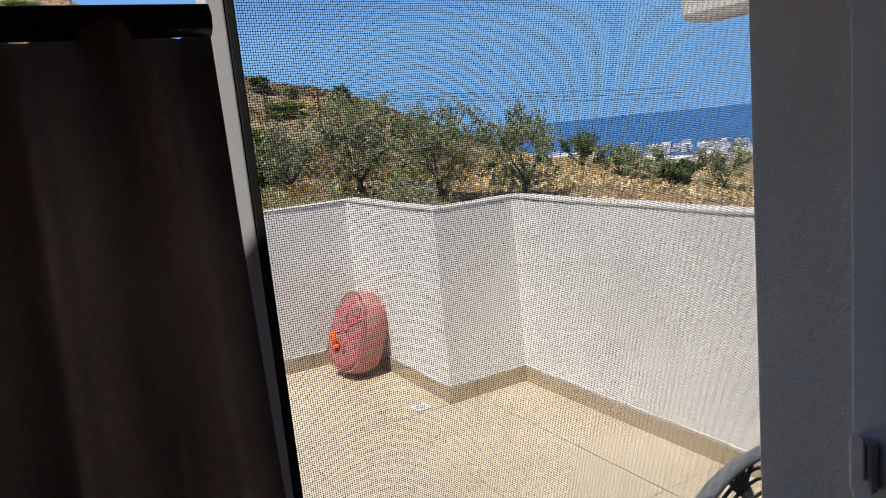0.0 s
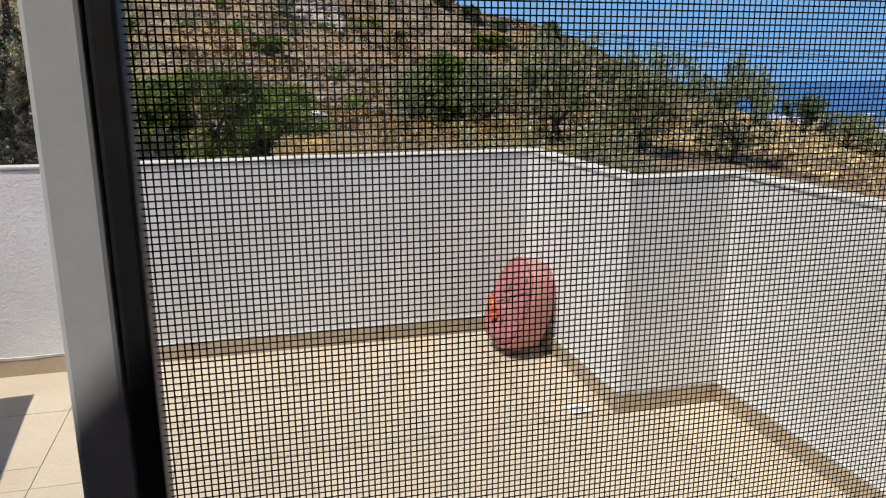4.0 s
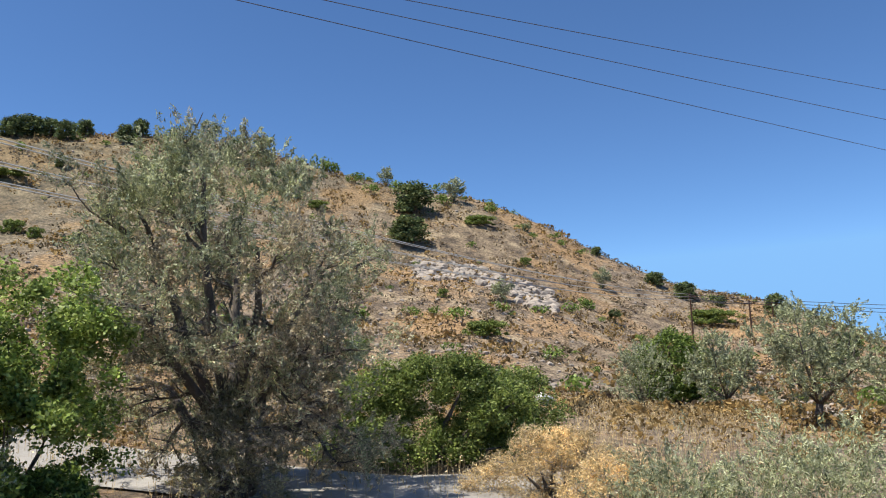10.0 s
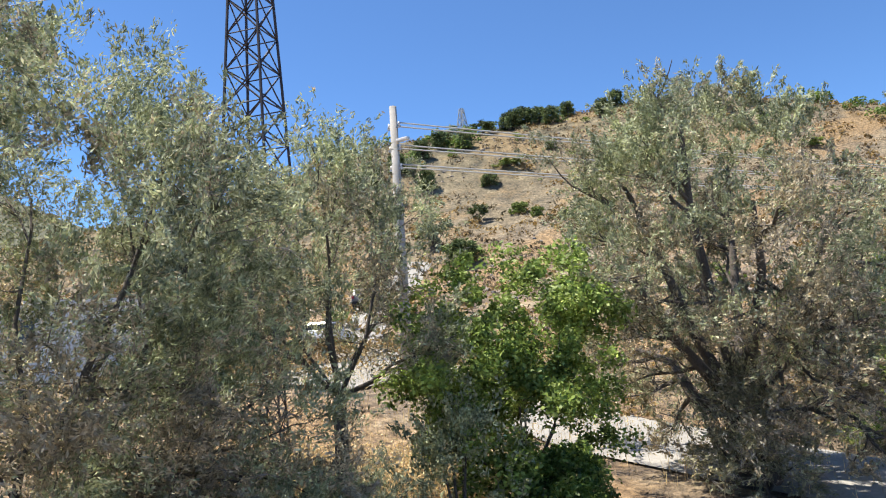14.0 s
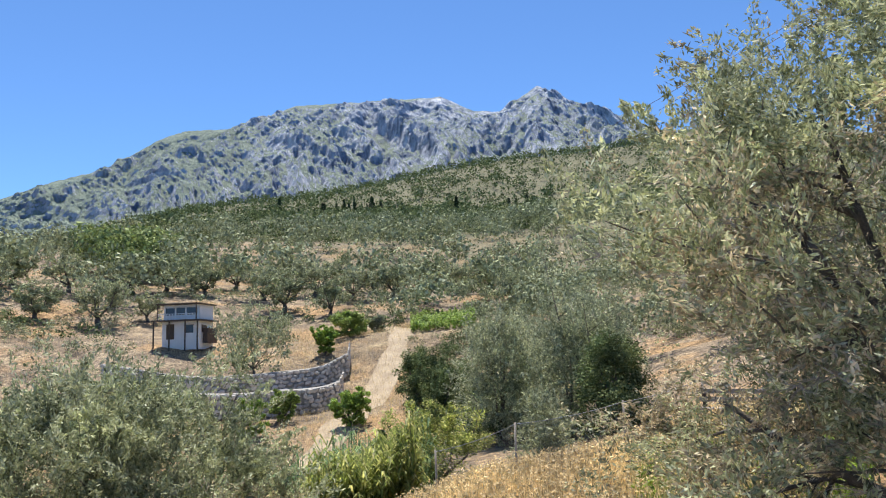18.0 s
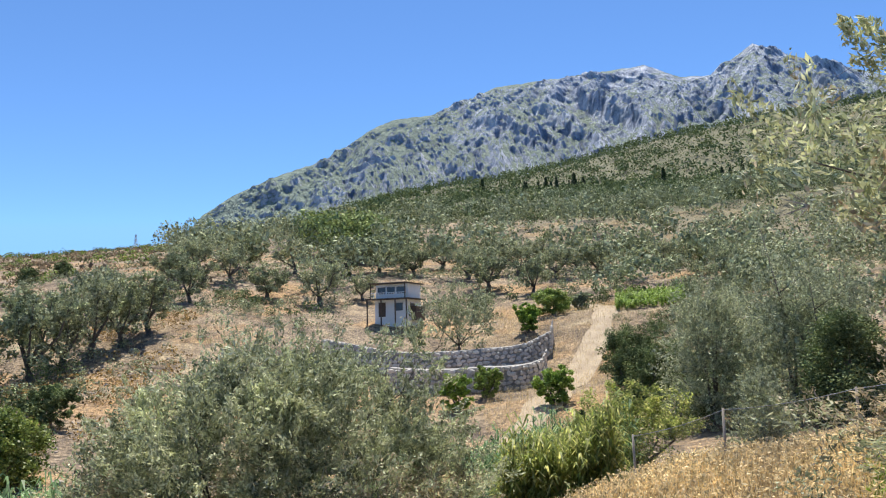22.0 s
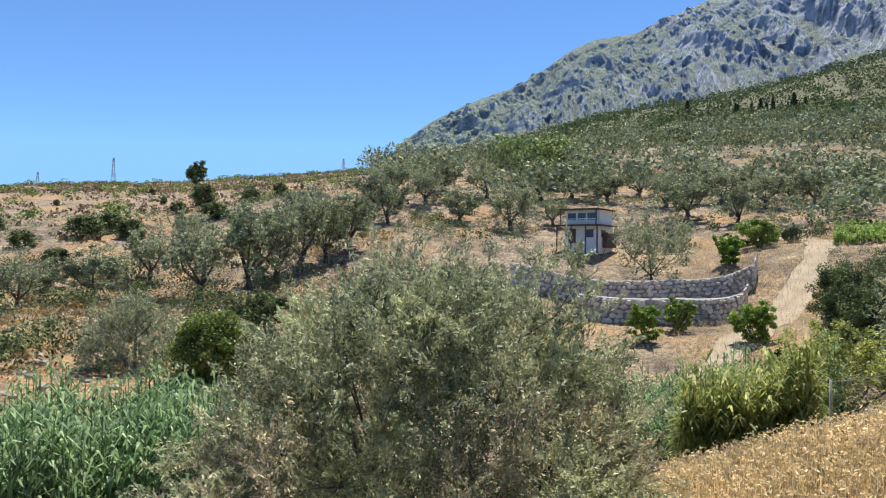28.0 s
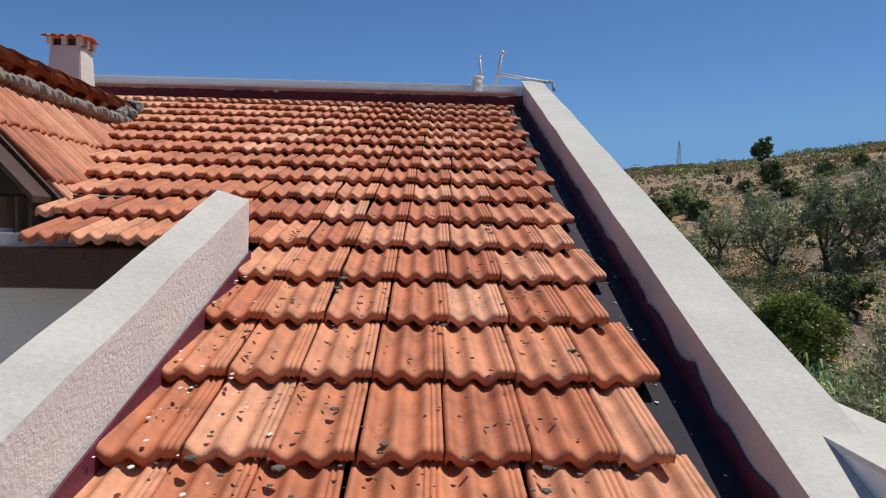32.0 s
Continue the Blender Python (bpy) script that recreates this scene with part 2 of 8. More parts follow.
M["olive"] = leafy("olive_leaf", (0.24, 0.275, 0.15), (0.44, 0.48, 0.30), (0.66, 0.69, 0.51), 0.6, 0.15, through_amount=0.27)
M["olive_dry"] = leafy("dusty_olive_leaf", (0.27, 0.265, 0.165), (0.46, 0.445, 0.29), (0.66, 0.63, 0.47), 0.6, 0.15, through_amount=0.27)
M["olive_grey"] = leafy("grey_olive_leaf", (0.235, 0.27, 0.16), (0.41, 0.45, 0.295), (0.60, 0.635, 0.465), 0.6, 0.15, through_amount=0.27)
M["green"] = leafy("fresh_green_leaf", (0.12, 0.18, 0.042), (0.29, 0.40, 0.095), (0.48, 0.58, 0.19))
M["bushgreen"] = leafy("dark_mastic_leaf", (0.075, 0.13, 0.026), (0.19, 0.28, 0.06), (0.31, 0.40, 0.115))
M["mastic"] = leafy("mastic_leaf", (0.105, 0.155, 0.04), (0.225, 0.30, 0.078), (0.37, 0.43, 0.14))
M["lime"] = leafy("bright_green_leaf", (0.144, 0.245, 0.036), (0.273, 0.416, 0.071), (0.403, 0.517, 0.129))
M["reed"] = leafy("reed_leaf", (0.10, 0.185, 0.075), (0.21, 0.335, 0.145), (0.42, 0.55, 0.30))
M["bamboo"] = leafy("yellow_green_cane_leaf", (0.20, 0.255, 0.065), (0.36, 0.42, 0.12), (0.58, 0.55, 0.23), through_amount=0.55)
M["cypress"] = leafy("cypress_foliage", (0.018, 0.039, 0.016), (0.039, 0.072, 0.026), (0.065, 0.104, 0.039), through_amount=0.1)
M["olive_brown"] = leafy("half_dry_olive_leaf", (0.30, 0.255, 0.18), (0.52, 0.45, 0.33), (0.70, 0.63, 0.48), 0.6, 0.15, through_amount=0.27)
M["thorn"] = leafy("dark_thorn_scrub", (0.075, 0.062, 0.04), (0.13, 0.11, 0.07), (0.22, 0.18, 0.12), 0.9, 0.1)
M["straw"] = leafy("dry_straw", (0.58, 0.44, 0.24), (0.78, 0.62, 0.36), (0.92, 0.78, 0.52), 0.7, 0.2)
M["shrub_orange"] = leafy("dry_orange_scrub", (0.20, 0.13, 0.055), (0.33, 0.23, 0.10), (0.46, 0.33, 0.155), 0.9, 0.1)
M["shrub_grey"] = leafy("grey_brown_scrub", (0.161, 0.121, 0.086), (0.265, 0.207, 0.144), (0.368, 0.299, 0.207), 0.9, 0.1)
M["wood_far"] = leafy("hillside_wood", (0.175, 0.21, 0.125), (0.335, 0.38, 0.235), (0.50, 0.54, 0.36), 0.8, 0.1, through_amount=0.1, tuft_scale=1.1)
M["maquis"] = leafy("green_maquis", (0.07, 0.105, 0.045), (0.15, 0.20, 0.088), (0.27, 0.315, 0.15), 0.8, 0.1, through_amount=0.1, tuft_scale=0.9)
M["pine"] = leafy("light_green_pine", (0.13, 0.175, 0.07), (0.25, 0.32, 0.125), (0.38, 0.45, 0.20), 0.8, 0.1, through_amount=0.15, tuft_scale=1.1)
M["stone"] = surface("pale_field_stone", (0.46, 0.435, 0.39), (0.66, 0.635, 0.58), 3.0, 35.0, 0.9, 0.5, 0.02, vary=0.3)
M["stone_loose"] = surface("loose_field_stone", (0.24, 0.205, 0.17), (0.40, 0.36, 0.31), 1.0, 15.0, 0.95, 0.5, 0.03, island=0.25)
M["shed_white"] = surface("cream_white_board", (0.78, 0.77, 0.73), (0.86, 0.85, 0.82), 1.0, 25.0, 0.7, 0.1, 0.004)
M["shed_dark"] = surface("brown_shed_frame", (0.05, 0.035, 0.025), (0.11, 0.075, 0.05), 2.0, 25.0, 0.7, 0.1, 0.004)
M["pane"] = surface("dark_far_glass", (0.04, 0.05, 0.06), (0.07, 0.085, 0.10), 1.0, 10.0, 0.15, 0.0)
M["car_white"] = surface("white_car_paint", (0.72, 0.73, 0.75), (0.76, 0.77, 0.79), 1.0, 10.0, 0.25, 0.0)
M["car_dark"] = surface("grey_car_paint", (0.10, 0.10, 0.10), (0.14, 0.14, 0.14), 1.0, 10.0, 0.3, 0.0)
M["tyre"] = surface("black_tyre", (0.012, 0.012, 0.012), (0.03, 0.03, 0.03), 2.0, 40.0, 0.9, 0.1, 0.003)
M["tail"] = surface("red_tail_lamp", (0.35, 0.01, 0.01), (0.45, 0.02, 0.02), 2.0, 40.0, 0.3, 0.0)
M["galv"] = surface("grey_metal_bin", (0.24, 0.26, 0.27), (0.34, 0.36, 0.37), 2.0, 30.0, 0.5, 0.1, 0.003)
M["post"] = surface("weathered_fence_post", (0.22, 0.19, 0.16), (0.36, 0.33, 0.29), 4.0, 50.0, 0.9, 0.3, 0.004)
M["gravel"] = surface("pale_gravel_track", (0.25, 0.232, 0.205), (0.39, 0.368, 0.33), 0.6, 12.0, 0.95, 0.6, 0.03)
M["dirt"] = surface("trodden_earth_path", (0.25, 0.19, 0.125), (0.43, 0.35, 0.245), 0.8, 9.0, 0.95, 0.6, 0.05)
M["town"] = surface("whitewashed_wall", (0.62, 0.61, 0.60), (0.80, 0.80, 0.80), 0.02, 0.2, 0.8, 0.0, vary=0.1)
M["roof_red"] = surface("red_far_roof", (0.32, 0.09, 0.05), (0.42, 0.14, 0.08), 0.05, 1.0, 0.8, 0.0)


def earth():
    """Dry hillside: straw, bare soil, grey scree and low brown scrub."""
    m, t, b = node_mat("dry_hillside", 0.95)
    co = place_of(t)
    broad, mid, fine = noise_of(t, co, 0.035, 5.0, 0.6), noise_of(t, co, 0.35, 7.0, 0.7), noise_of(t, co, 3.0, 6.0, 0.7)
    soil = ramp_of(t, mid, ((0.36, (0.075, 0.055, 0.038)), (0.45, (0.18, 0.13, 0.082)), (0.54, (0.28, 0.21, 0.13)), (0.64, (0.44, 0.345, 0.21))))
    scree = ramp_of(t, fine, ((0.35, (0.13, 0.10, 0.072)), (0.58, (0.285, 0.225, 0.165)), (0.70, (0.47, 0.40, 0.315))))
    col = mix_of(t, ramp_of(t, broad, ((0.42, (0.06, 0.06, 0.06)), (0.62, (0.78, 0.78, 0.78)))), soil, scree)
    gold = noise_of(t, co, 0.07, 7.0, 0.7)
    col = mix_of(t, ramp_of(t, gold, ((0.48, (0, 0, 0)), (0.58, (0.7, 0.7, 0.7)))), col, (0.40, 0.24, 0.10))
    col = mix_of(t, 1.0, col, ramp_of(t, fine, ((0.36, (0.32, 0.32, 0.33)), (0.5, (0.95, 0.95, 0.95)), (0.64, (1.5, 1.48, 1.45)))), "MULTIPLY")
    # low green growth takes over on the wooded flank under the mountain
    flank = t.nodes.new("ShaderNodeVectorMath")
    flank.operation = "DOT_PRODUCT"
    flank.inputs[1].default_value = (-0.8, 0.6, 0.0)
    t.links.new(co, flank.inputs[0])
    wooded = t.nodes.new("ShaderNodeMapRange")
    wooded.inputs[1].default_value, wooded.inputs[2].default_value, wooded.inputs[4].default_value = 55.0, 170.0, 0.95
    t.links.new(flank.outputs["Value"], wooded.inputs[0])
    herb = ramp_of(t, mid, ((0.38, (0.055, 0.065, 0.032)), (0.53, (0.12, 0.118, 0.06)), (0.68, (0.165, 0.15, 0.085))))
    col = mix_of(t, wooded.outputs[0], col, herb)
    t.links.new(col, b.inputs["Base Color"])
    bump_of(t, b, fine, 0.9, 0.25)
    return m


M["earth"] = earth()


def limestone():
    """Far grey cliffs with green scrub on the gentler faces, blue haze painted in."""
    m, t, b = node_mat("hazed_mountain_limestone", 0.95)
    co = place_of(t)
    tall = t.nodes.new("ShaderNodeMapping")
    tall.inputs["Scale"].default_value = (1.0, 1.0, 0.8)
    t.links.new(co, tall.inputs["Vector"])
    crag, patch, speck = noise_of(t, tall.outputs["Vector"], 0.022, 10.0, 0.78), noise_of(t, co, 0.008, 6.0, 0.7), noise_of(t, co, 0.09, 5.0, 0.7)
    # blue air haze and dark crevice shade are put into these colours
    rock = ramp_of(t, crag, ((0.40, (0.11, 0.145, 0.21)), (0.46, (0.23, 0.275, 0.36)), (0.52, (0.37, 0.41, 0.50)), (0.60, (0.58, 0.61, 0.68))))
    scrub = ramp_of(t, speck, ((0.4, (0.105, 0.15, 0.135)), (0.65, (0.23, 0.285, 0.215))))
    nrm = t.nodes.new("ShaderNodeNewGeometry").outputs["Normal"]
    sep = t.nodes.new("ShaderNodeSeparateXYZ")
    t.links.new(nrm, sep.inputs[0])
    add = t.nodes.new("ShaderNodeMath")
    add.operation = "MULTIPLY_ADD"
    t.links.new(patch, add.inputs[0])
    add.inputs[1].default_value = 1.3
    t.links.new(sep.outputs[2], add.inputs[2])
    fac = ramp_of(t, add.outputs[0], ((0.0, (0, 0, 0)), (1.0, (1, 1, 1))))
    r = t.nodes.new("ShaderNodeMapRange")
    r.inputs[1].default_value, r.inputs[2].default_value = 1.34, 1.54
    # scrub climbs thickest on the lower and gentler shoulders
    high = t.nodes.new("ShaderNodeSeparateXYZ")
    t.links.new(co, high.inputs[0])
    lower = t.nodes.new("ShaderNodeMath")
    lower.operation = "MULTIPLY_ADD"
    t.links.new(high.outputs[2], lower.inputs[0])
    lower.inputs[1].default_value = -0.00055
    t.links.new(add.outputs[0], lower.inputs[2])
    shift = t.nodes.new("ShaderNodeMath")
    shift.operation = "ADD"
    t.links.new(lower.outputs[0], shift.inputs[0])
    shift.inputs[1].default_value = 0.42
    # the long shoulder beyond the cliffs is green to its crest
    shoulder = t.nodes.new("ShaderNodeMapRange")
    shoulder.inputs[1].default_value, shoulder.inputs[2].default_value, shoulder.inputs[4].default_value = -650.0, -1350.0, 0.30
    t.links.new(high.outputs[1], shoulder.inputs[0])
    both = t.nodes.new("ShaderNodeMath")
    both.operation = "ADD"
    t.links.new(shift.outputs[0], both.inputs[0])
    t.links.new(shoulder.outputs[0], both.inputs[1])
    t.links.new(both.outputs[0], r.inputs[0])
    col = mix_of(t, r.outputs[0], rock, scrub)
    t.links.new(col, b.inputs["Base Color"])
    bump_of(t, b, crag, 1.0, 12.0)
    return m


M["limestone"] = limestone()


def sea_water():
    m, t, b = node_mat("sea_water", 0.25)
    co = place_of(t)
    n = noise_of(t, co, 0.004, 5.0, 0.6)
    t.links.new(ramp_of(t, n, ((0.35, (0.008, 0.055, 0.19)), (0.65, (0.012, 0.075, 0.23)))), b.inputs["Base Color"])
    bump_of(t, b, noise_of(t, co, 0.25, 4.0, 0.6), 0.4, 0.6)
    return m


M["sea"] = sea_water()

# ---- building blocks ----


def finish(name, bm, material, smooth=False):
    me = bpy.data.meshes.new(name)
    bm.to_mesh(me)
    bm.free()
    me.materials.append(material)
    if smooth:
        me.polygons.foreach_set("use_smooth", [True] * len(me.polygons))
    return me


def part(name, bm, material, parent, label="", smooth=False):
    ob = new(name, finish(name, bm, material, smooth))
    ob.parent = parent
    if label:
        tagged(ob, label)
    return ob


def thing(name, label, category, at=(0, 0, 0), turn=0.0, group="", kind=""):
    ob = new(name)
    ob.empty_display_size = 0.1
    ob.matrix_world = pose(*at, 0, 0, turn)
    return tagged(ob, label, category, group, kind)


def solid(name, bm, material, label="", category="", group="", kind="", smooth=False):
    return tagged(new(name, finish(name, bm, material, smooth)), label, category, group, kind)


def structure(name, bm, material, label="", category="", smooth=False):
    return solid(name, bm, material, label, category, "", "structure", smooth)


def box(bm, x0, x1, y0, y1, z0, z1, bevel=0.0):
    r = bmesh.ops.create_cube(bm, size=1.0)
    bmesh.ops.scale(bm, vec=(x1 - x0, y1 - y0, z1 - z0), verts=r["verts"])
    bmesh.ops.translate(bm, vec=((x0 + x1) / 2, (y0 + y1) / 2, (z0 + z1) / 2), verts=r["verts"])
    if bevel:
        edges = {e for v in r["verts"] for e in v.link_edges}
        bmesh.ops.bevel(bm, geom=list(edges), offset=bevel, segments=2, affect="EDGES", profile=0.6)
    return bm


def boxed(*args, **kw):
    return box(bmesh.new(), *args, **kw)


def prism(bm, outline, depth_vec):
    """A flat outline (3D points) pushed along a vector."""
    low = [bm.verts.new(p) for p in outline]
    high = [bm.verts.new(Vector(p) + Vector(depth_vec)) for p in outline]
    n = len(low)
    bm.faces.new(low[::-1])
    bm.faces.new(high)
    for i in range(n):
        bm.faces.new((low[i], low[(i + 1) % n], high[(i + 1) % n], high[i]))
    bmesh.ops.recalc_face_normals(bm, faces=bm.faces)
    return bm


def tube(bm, points, radii, seg=6, cap=True):
    """A tapered tube along a line of points."""
    pts = [Vector(p) for p in points]
    rings = []
    for i, p in enumerate(pts):
        d = (pts[min(i + 1, len(pts) - 1)] - pts[max(i - 1, 0)]).normalized()
        a = d.cross(Vector((0.31, 0.17, 0.94))).normalized() if abs(d.z) < 0.95 else d.cross(Vector((1, 0, 0))).normalized()
        b = d.cross(a)
        r = radii[i] if isinstance(radii, (list, tuple)) else radii
        rings.append([bm.verts.new(p + (a * math.cos(2 * math.pi * k / seg) + b * math.sin(2 * math.pi * k / seg)) * r) for k in range(seg)])
    for u, v in zip(rings, rings[1:]):
        for k in range(seg):
            bm.faces.new((u[k], u[(k + 1) % seg], v[(k + 1) % seg], v[k]))
    if cap and seg > 2:
        bm.faces.new(rings[0][::-1])
        bm.faces.new(rings[-1])
    return bm


def quads(name, verts, material, sides=4):
    """A mesh of loose polygons from an array of corners."""
    n = len(verts) // sides
    me = bpy.data.meshes.new(name)
    me.vertices.add(n * sides)
    me.vertices.foreach_set("co", np.asarray(verts, np.float32).ravel())
    me.loops.add(n * sides)
    me.loops.foreach_set("vertex_index", np.arange(n * sides, dtype=np.int32))
    me.polygons.add(n)
    me.polygons.foreach_set("loop_start", np.arange(0, n * sides, sides, dtype=np.int32))
    me.update(calc_edges=True)
    me.materials.append(material)
    return me


def leaves(rng, spots, length, width, droop=0.0, up=0.0):
    """Lance-shaped leaves, one at each spot, turned every way."""
    n = len(spots)
    a = rng.normal(size=(n, 3))
    a[:, 2] = a[:, 2] * 0.7 - droop + up
    a /= np.linalg.norm(a, axis=1, keepdims=True) + 1e-9
    b = np.cross(a, rng.normal(size=(n, 3)))
    b /= np.linalg.norm(b, axis=1, keepdims=True) + 1e-9
    ln = (length * rng.uniform(0.6, 1.3, n))[:, None]
    wd = (width * rng.uniform(0.6, 1.3, n))[:, None]
    v = np.empty((n, 4, 3))
    v[:, 0], v[:, 2] = spots - a * ln * 0.5, spots + a * ln * 0.5
    v[:, 1], v[:, 3] = spots + b * wd * 0.5 - a * ln * 0.05, spots - b * wd * 0.5 - a * ln * 0.05
    return v.reshape(-1, 3)


def shingled(rng, spots, normals, length, width, loose=0.55):
    """Leaf tufts that face outwards from their clump."""
    n = len(spots)
    nn = normals + rng.normal(size=(n, 3)) * loose
    nn /= np.linalg.norm(nn, axis=1, keepdims=True) + 1e-9
    a = np.cross(nn, rng.normal(size=(n, 3)))
    a /= np.linalg.norm(a, axis=1, keepdims=True) + 1e-9
    b = np.cross(nn, a)
    a, b = a * (length * rng.uniform(0.6, 1.3, n))[:, None] * 0.5, b * (width * rng.uniform(0.6, 1.3, n))[:, None] * 0.5
    return np.stack([spots - a, spots + b, spots + a, spots - b], 1).reshape(-1, 3)


def sprays(rng, centres, outs, radii, per, shoots=6):
    """Leafy shoots that grow out of each clump: points along them, and their directions."""
    centres, outs, radii = (np.repeat(np.asarray(v, float), shoots, 0) for v in (centres, outs, radii))
    n = len(centres)
    d = outs * 0.55 + rng.normal(size=(n, 3)) * 0.62 + np.array((0, 0, 0.42))
    d /= np.linalg.norm(d, axis=1, keepdims=True) + 1e-9
    k = max(4, per // shoots)
    ln = radii * rng.uniform(0.8, 1.55, n)
    u = rng.uniform(0, 1, (n, k)) ** 0.85
    start = centres + np.clip(rng.normal(size=(n, 3)), -1.4, 1.4) * radii[:, None] * 0.42
    side = rng.normal(size=(n, k, 3)) * (radii * 0.12)[:, None, None] * (1.15 - 0.75 * u)[..., None]
    pts = start[:, None] + d[:, None] * (ln[:, None] * u)[..., None] + side
    return pts.reshape(-1, 3), np.repeat(d, k, 0)


def along(rng, spots, axes, length, width, loose=0.6):
    """Lance leaves that point along their shoots."""
    n = len(spots)
    a = axes + rng.normal(size=(n, 3)) * loose
    a /= np.linalg.norm(a, axis=1, keepdims=True) + 1e-9
    b = np.cross(a, rng.normal(size=(n, 3)))
    b /= np.linalg.norm(b, axis=1, keepdims=True) + 1e-9
    a, b = a * (length * rng.uniform(0.6, 1.3, n))[:, None], b * (width * rng.uniform(0.6, 1.3, n))[:, None] * 0.5
    return np.stack([spots - a * 0.5, spots + b - a * 0.05, spots + a * 0.5, spots - b - a * 0.05], 1).reshape(-1, 3)


def puffs(rng, centres, radii, per, hollow=0.55, flat=1.0):
    """Points spread through round clumps, thicker towards the outside."""
    centres, radii = np.asarray(centres, float), np.asarray(radii, float)
    n = len(centres) * per
    d = rng.normal(size=(n, 3))
    d /= np.linalg.norm(d, axis=1, keepdims=True)
    r = rng.uniform(hollow ** 2, 1.0, n) ** 0.5
    d *= (r * rng.uniform(0.85, 1.12, n))[:, None]
    d[:, 2] *= flat
    return np.repeat(centres, per, 0) + d * np.repeat(radii, per)[:, None]


def heading(az, d, frm=(-1.1, 0.0)):
    """The place d metres off in a heading (degrees left of +y)."""
    return frm[0] - math.sin(radians(az)) * d, frm[1] + math.cos(radians(az)) * d

# ---- ground ----
KNOTS = (-180, -110, -70, -40, -20, 0, 20, 40, 60, 80, 100, 120, 140, 160, 180)
RINGS = {
    0: (-3.2,) * 15,
    7: (-3.2, -3.2, -3.2, -3.0, -2.7, -2.4, -2.2, -2.0, -1.8, -1.3, -1.5, -2.2, -3.4, -3.8, -3.2),
    14: (-4, -3.5, -3.0, -2.6, -2.0, -1.4, -1.0, -0.8, -0.5, 0.0, -0.9, -2.6, -4.2, -4.4, -4),
    24: (-5, -4, -4, -2.5, -1.6, -1.0, -0.2, 0.4, 0.5, 0.4, -2.6, -5.2, -5.2, -5.2, -5),
    40: (-5, -6, -6, -2.5, -1.8, -0.2, 1.2, 1.4, 1.0, 0.3, -3.2, -5.2, -4.6, -4.0, -5),
    65: (-4, -10, -10, -4, -1.6, 3, 6, 5.5, 4, 3, -1, -3.2, -2.0, -2.6, -4),
    90: (0, -14, -14, -6, 0, 11, 16, 14, 9, 8, 6, 3.4, 4.5, 1.5, 0),
    135: (4, -20, -20, -7, 11.5, 32, 41.5, 38, 24, 15, 13, 13, 15, 8, 4),
    250: (12, -30, -30, -24, -8, 10, 24, 30, 34, 44, 42, 40, 31, 22, 12),
    450: (25, -45, -48, -48, -36, -20, 10, 40, 60, 90, 84, 82, 58, 42, 25),
    900: (35, -70, -72, -72, -72, -60, 0, 60, 130, 245, 235, 185, 112, 66, 35),
    1500: (35, -90, -90, -90, -90, -90, -40, 30, 120, 260, 260, 215, 130, 60, 35),
    4800: (20, -90, -90, -90, -90, -90, -90, -40, 60, 120, 120, 100, 60, 30, 20),
}
RING_R = np.array(list(RINGS), float)
RING_Z = np.array(list(RINGS.values()), float)


def soft_interp(x, xs, table):
    i = np.clip(np.searchsorted(xs, x) - 1, 0, len(xs) - 2)
    f = np.clip((x - xs[i]) / (xs[i + 1] - xs[i]), 0, 1)
    f = f * f * (3 - 2 * f) * 0.6 + f * 0.4
    return i, f


def ground_z(x, y):
    """The lie of the land."""
    x, y = np.atleast_1d(np.asarray(x, float)), np.atleast_1d(np.asarray(y, float))
    dx, dy = x + 1.1, y
    r = np.hypot(dx, dy)
    az = np.degrees(np.arctan2(-dx, dy))
    i, f = soft_interp(az, np.array(KNOTS, float), None)
    j, g = soft_interp(r, RING_R, None)
    low = RING_Z[j, i] * (1 - f) + RING_Z[j, i + 1] * f
    high = RING_Z[j + 1, i] * (1 - f) + RING_Z[j + 1, i + 1] * f
    z = low * (1 - g) + high * g
    w = np.clip((r - 9) / 25, 0, 1)
    bumps = np.array([noise.fractal(Vector((a * 0.07, b * 0.07, 3.1)), 1.0, 2.0, 4) for a, b in zip(x, y)])
    wide = np.array([noise.noise(Vector((a * 0.011, b * 0.011, 7.7))) for a, b in zip(x, y)])
    return z + w * (0.35 * bumps + np.clip(r / 130, 0, 1.6) * 1.9 * wide)


def on_ground(x, y):
    return float(ground_z(x, y)[0])


def build_ground():
    radii = np.concatenate([np.linspace(0, 60, 62), np.geomspace(61.5, 1500, 95), np.geomspace(1650, 4800, 8)])
    azs = np.radians(np.arange(-180, 180, 1.0))
    rr, aa = np.meshgrid(radii, azs, indexing="ij")
    x, y = -1.1 - np.sin(aa) * rr, np.cos(aa) * rr
    z = ground_z(x.ravel(), y.ravel())
    verts = np.stack([x.ravel(), y.ravel(), z], 1)
    na = len(azs)
    faces = []
    for i in range(len(radii) - 1):
        for k in range(na):
            a, b = i * na + k, i * na + (k + 1) % na
            faces.append((a, b, b + na, a + na) if i else (a, b + na, a + na))
    me = bpy.data.meshes.new("ground")
    me.from_pydata(verts.tolist(), [], faces)
    me.polygons.foreach_set("use_smooth", [True] * len(me.polygons))
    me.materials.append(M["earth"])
    tagged(new("ground", me), "dry stony Aegean hillside with straw and bare soil", "ground", kind="structure")


build_ground()

bm = bmesh.new()
bmesh.ops.create_circle(bm, cap_ends=True, radius=4950, segments=96)
bmesh.ops.translate(bm, vec=(0, 0, -76), verts=bm.verts)
structure("water", bm, M["sea"], "deep blue calm sea reaching the horizon", "sea")


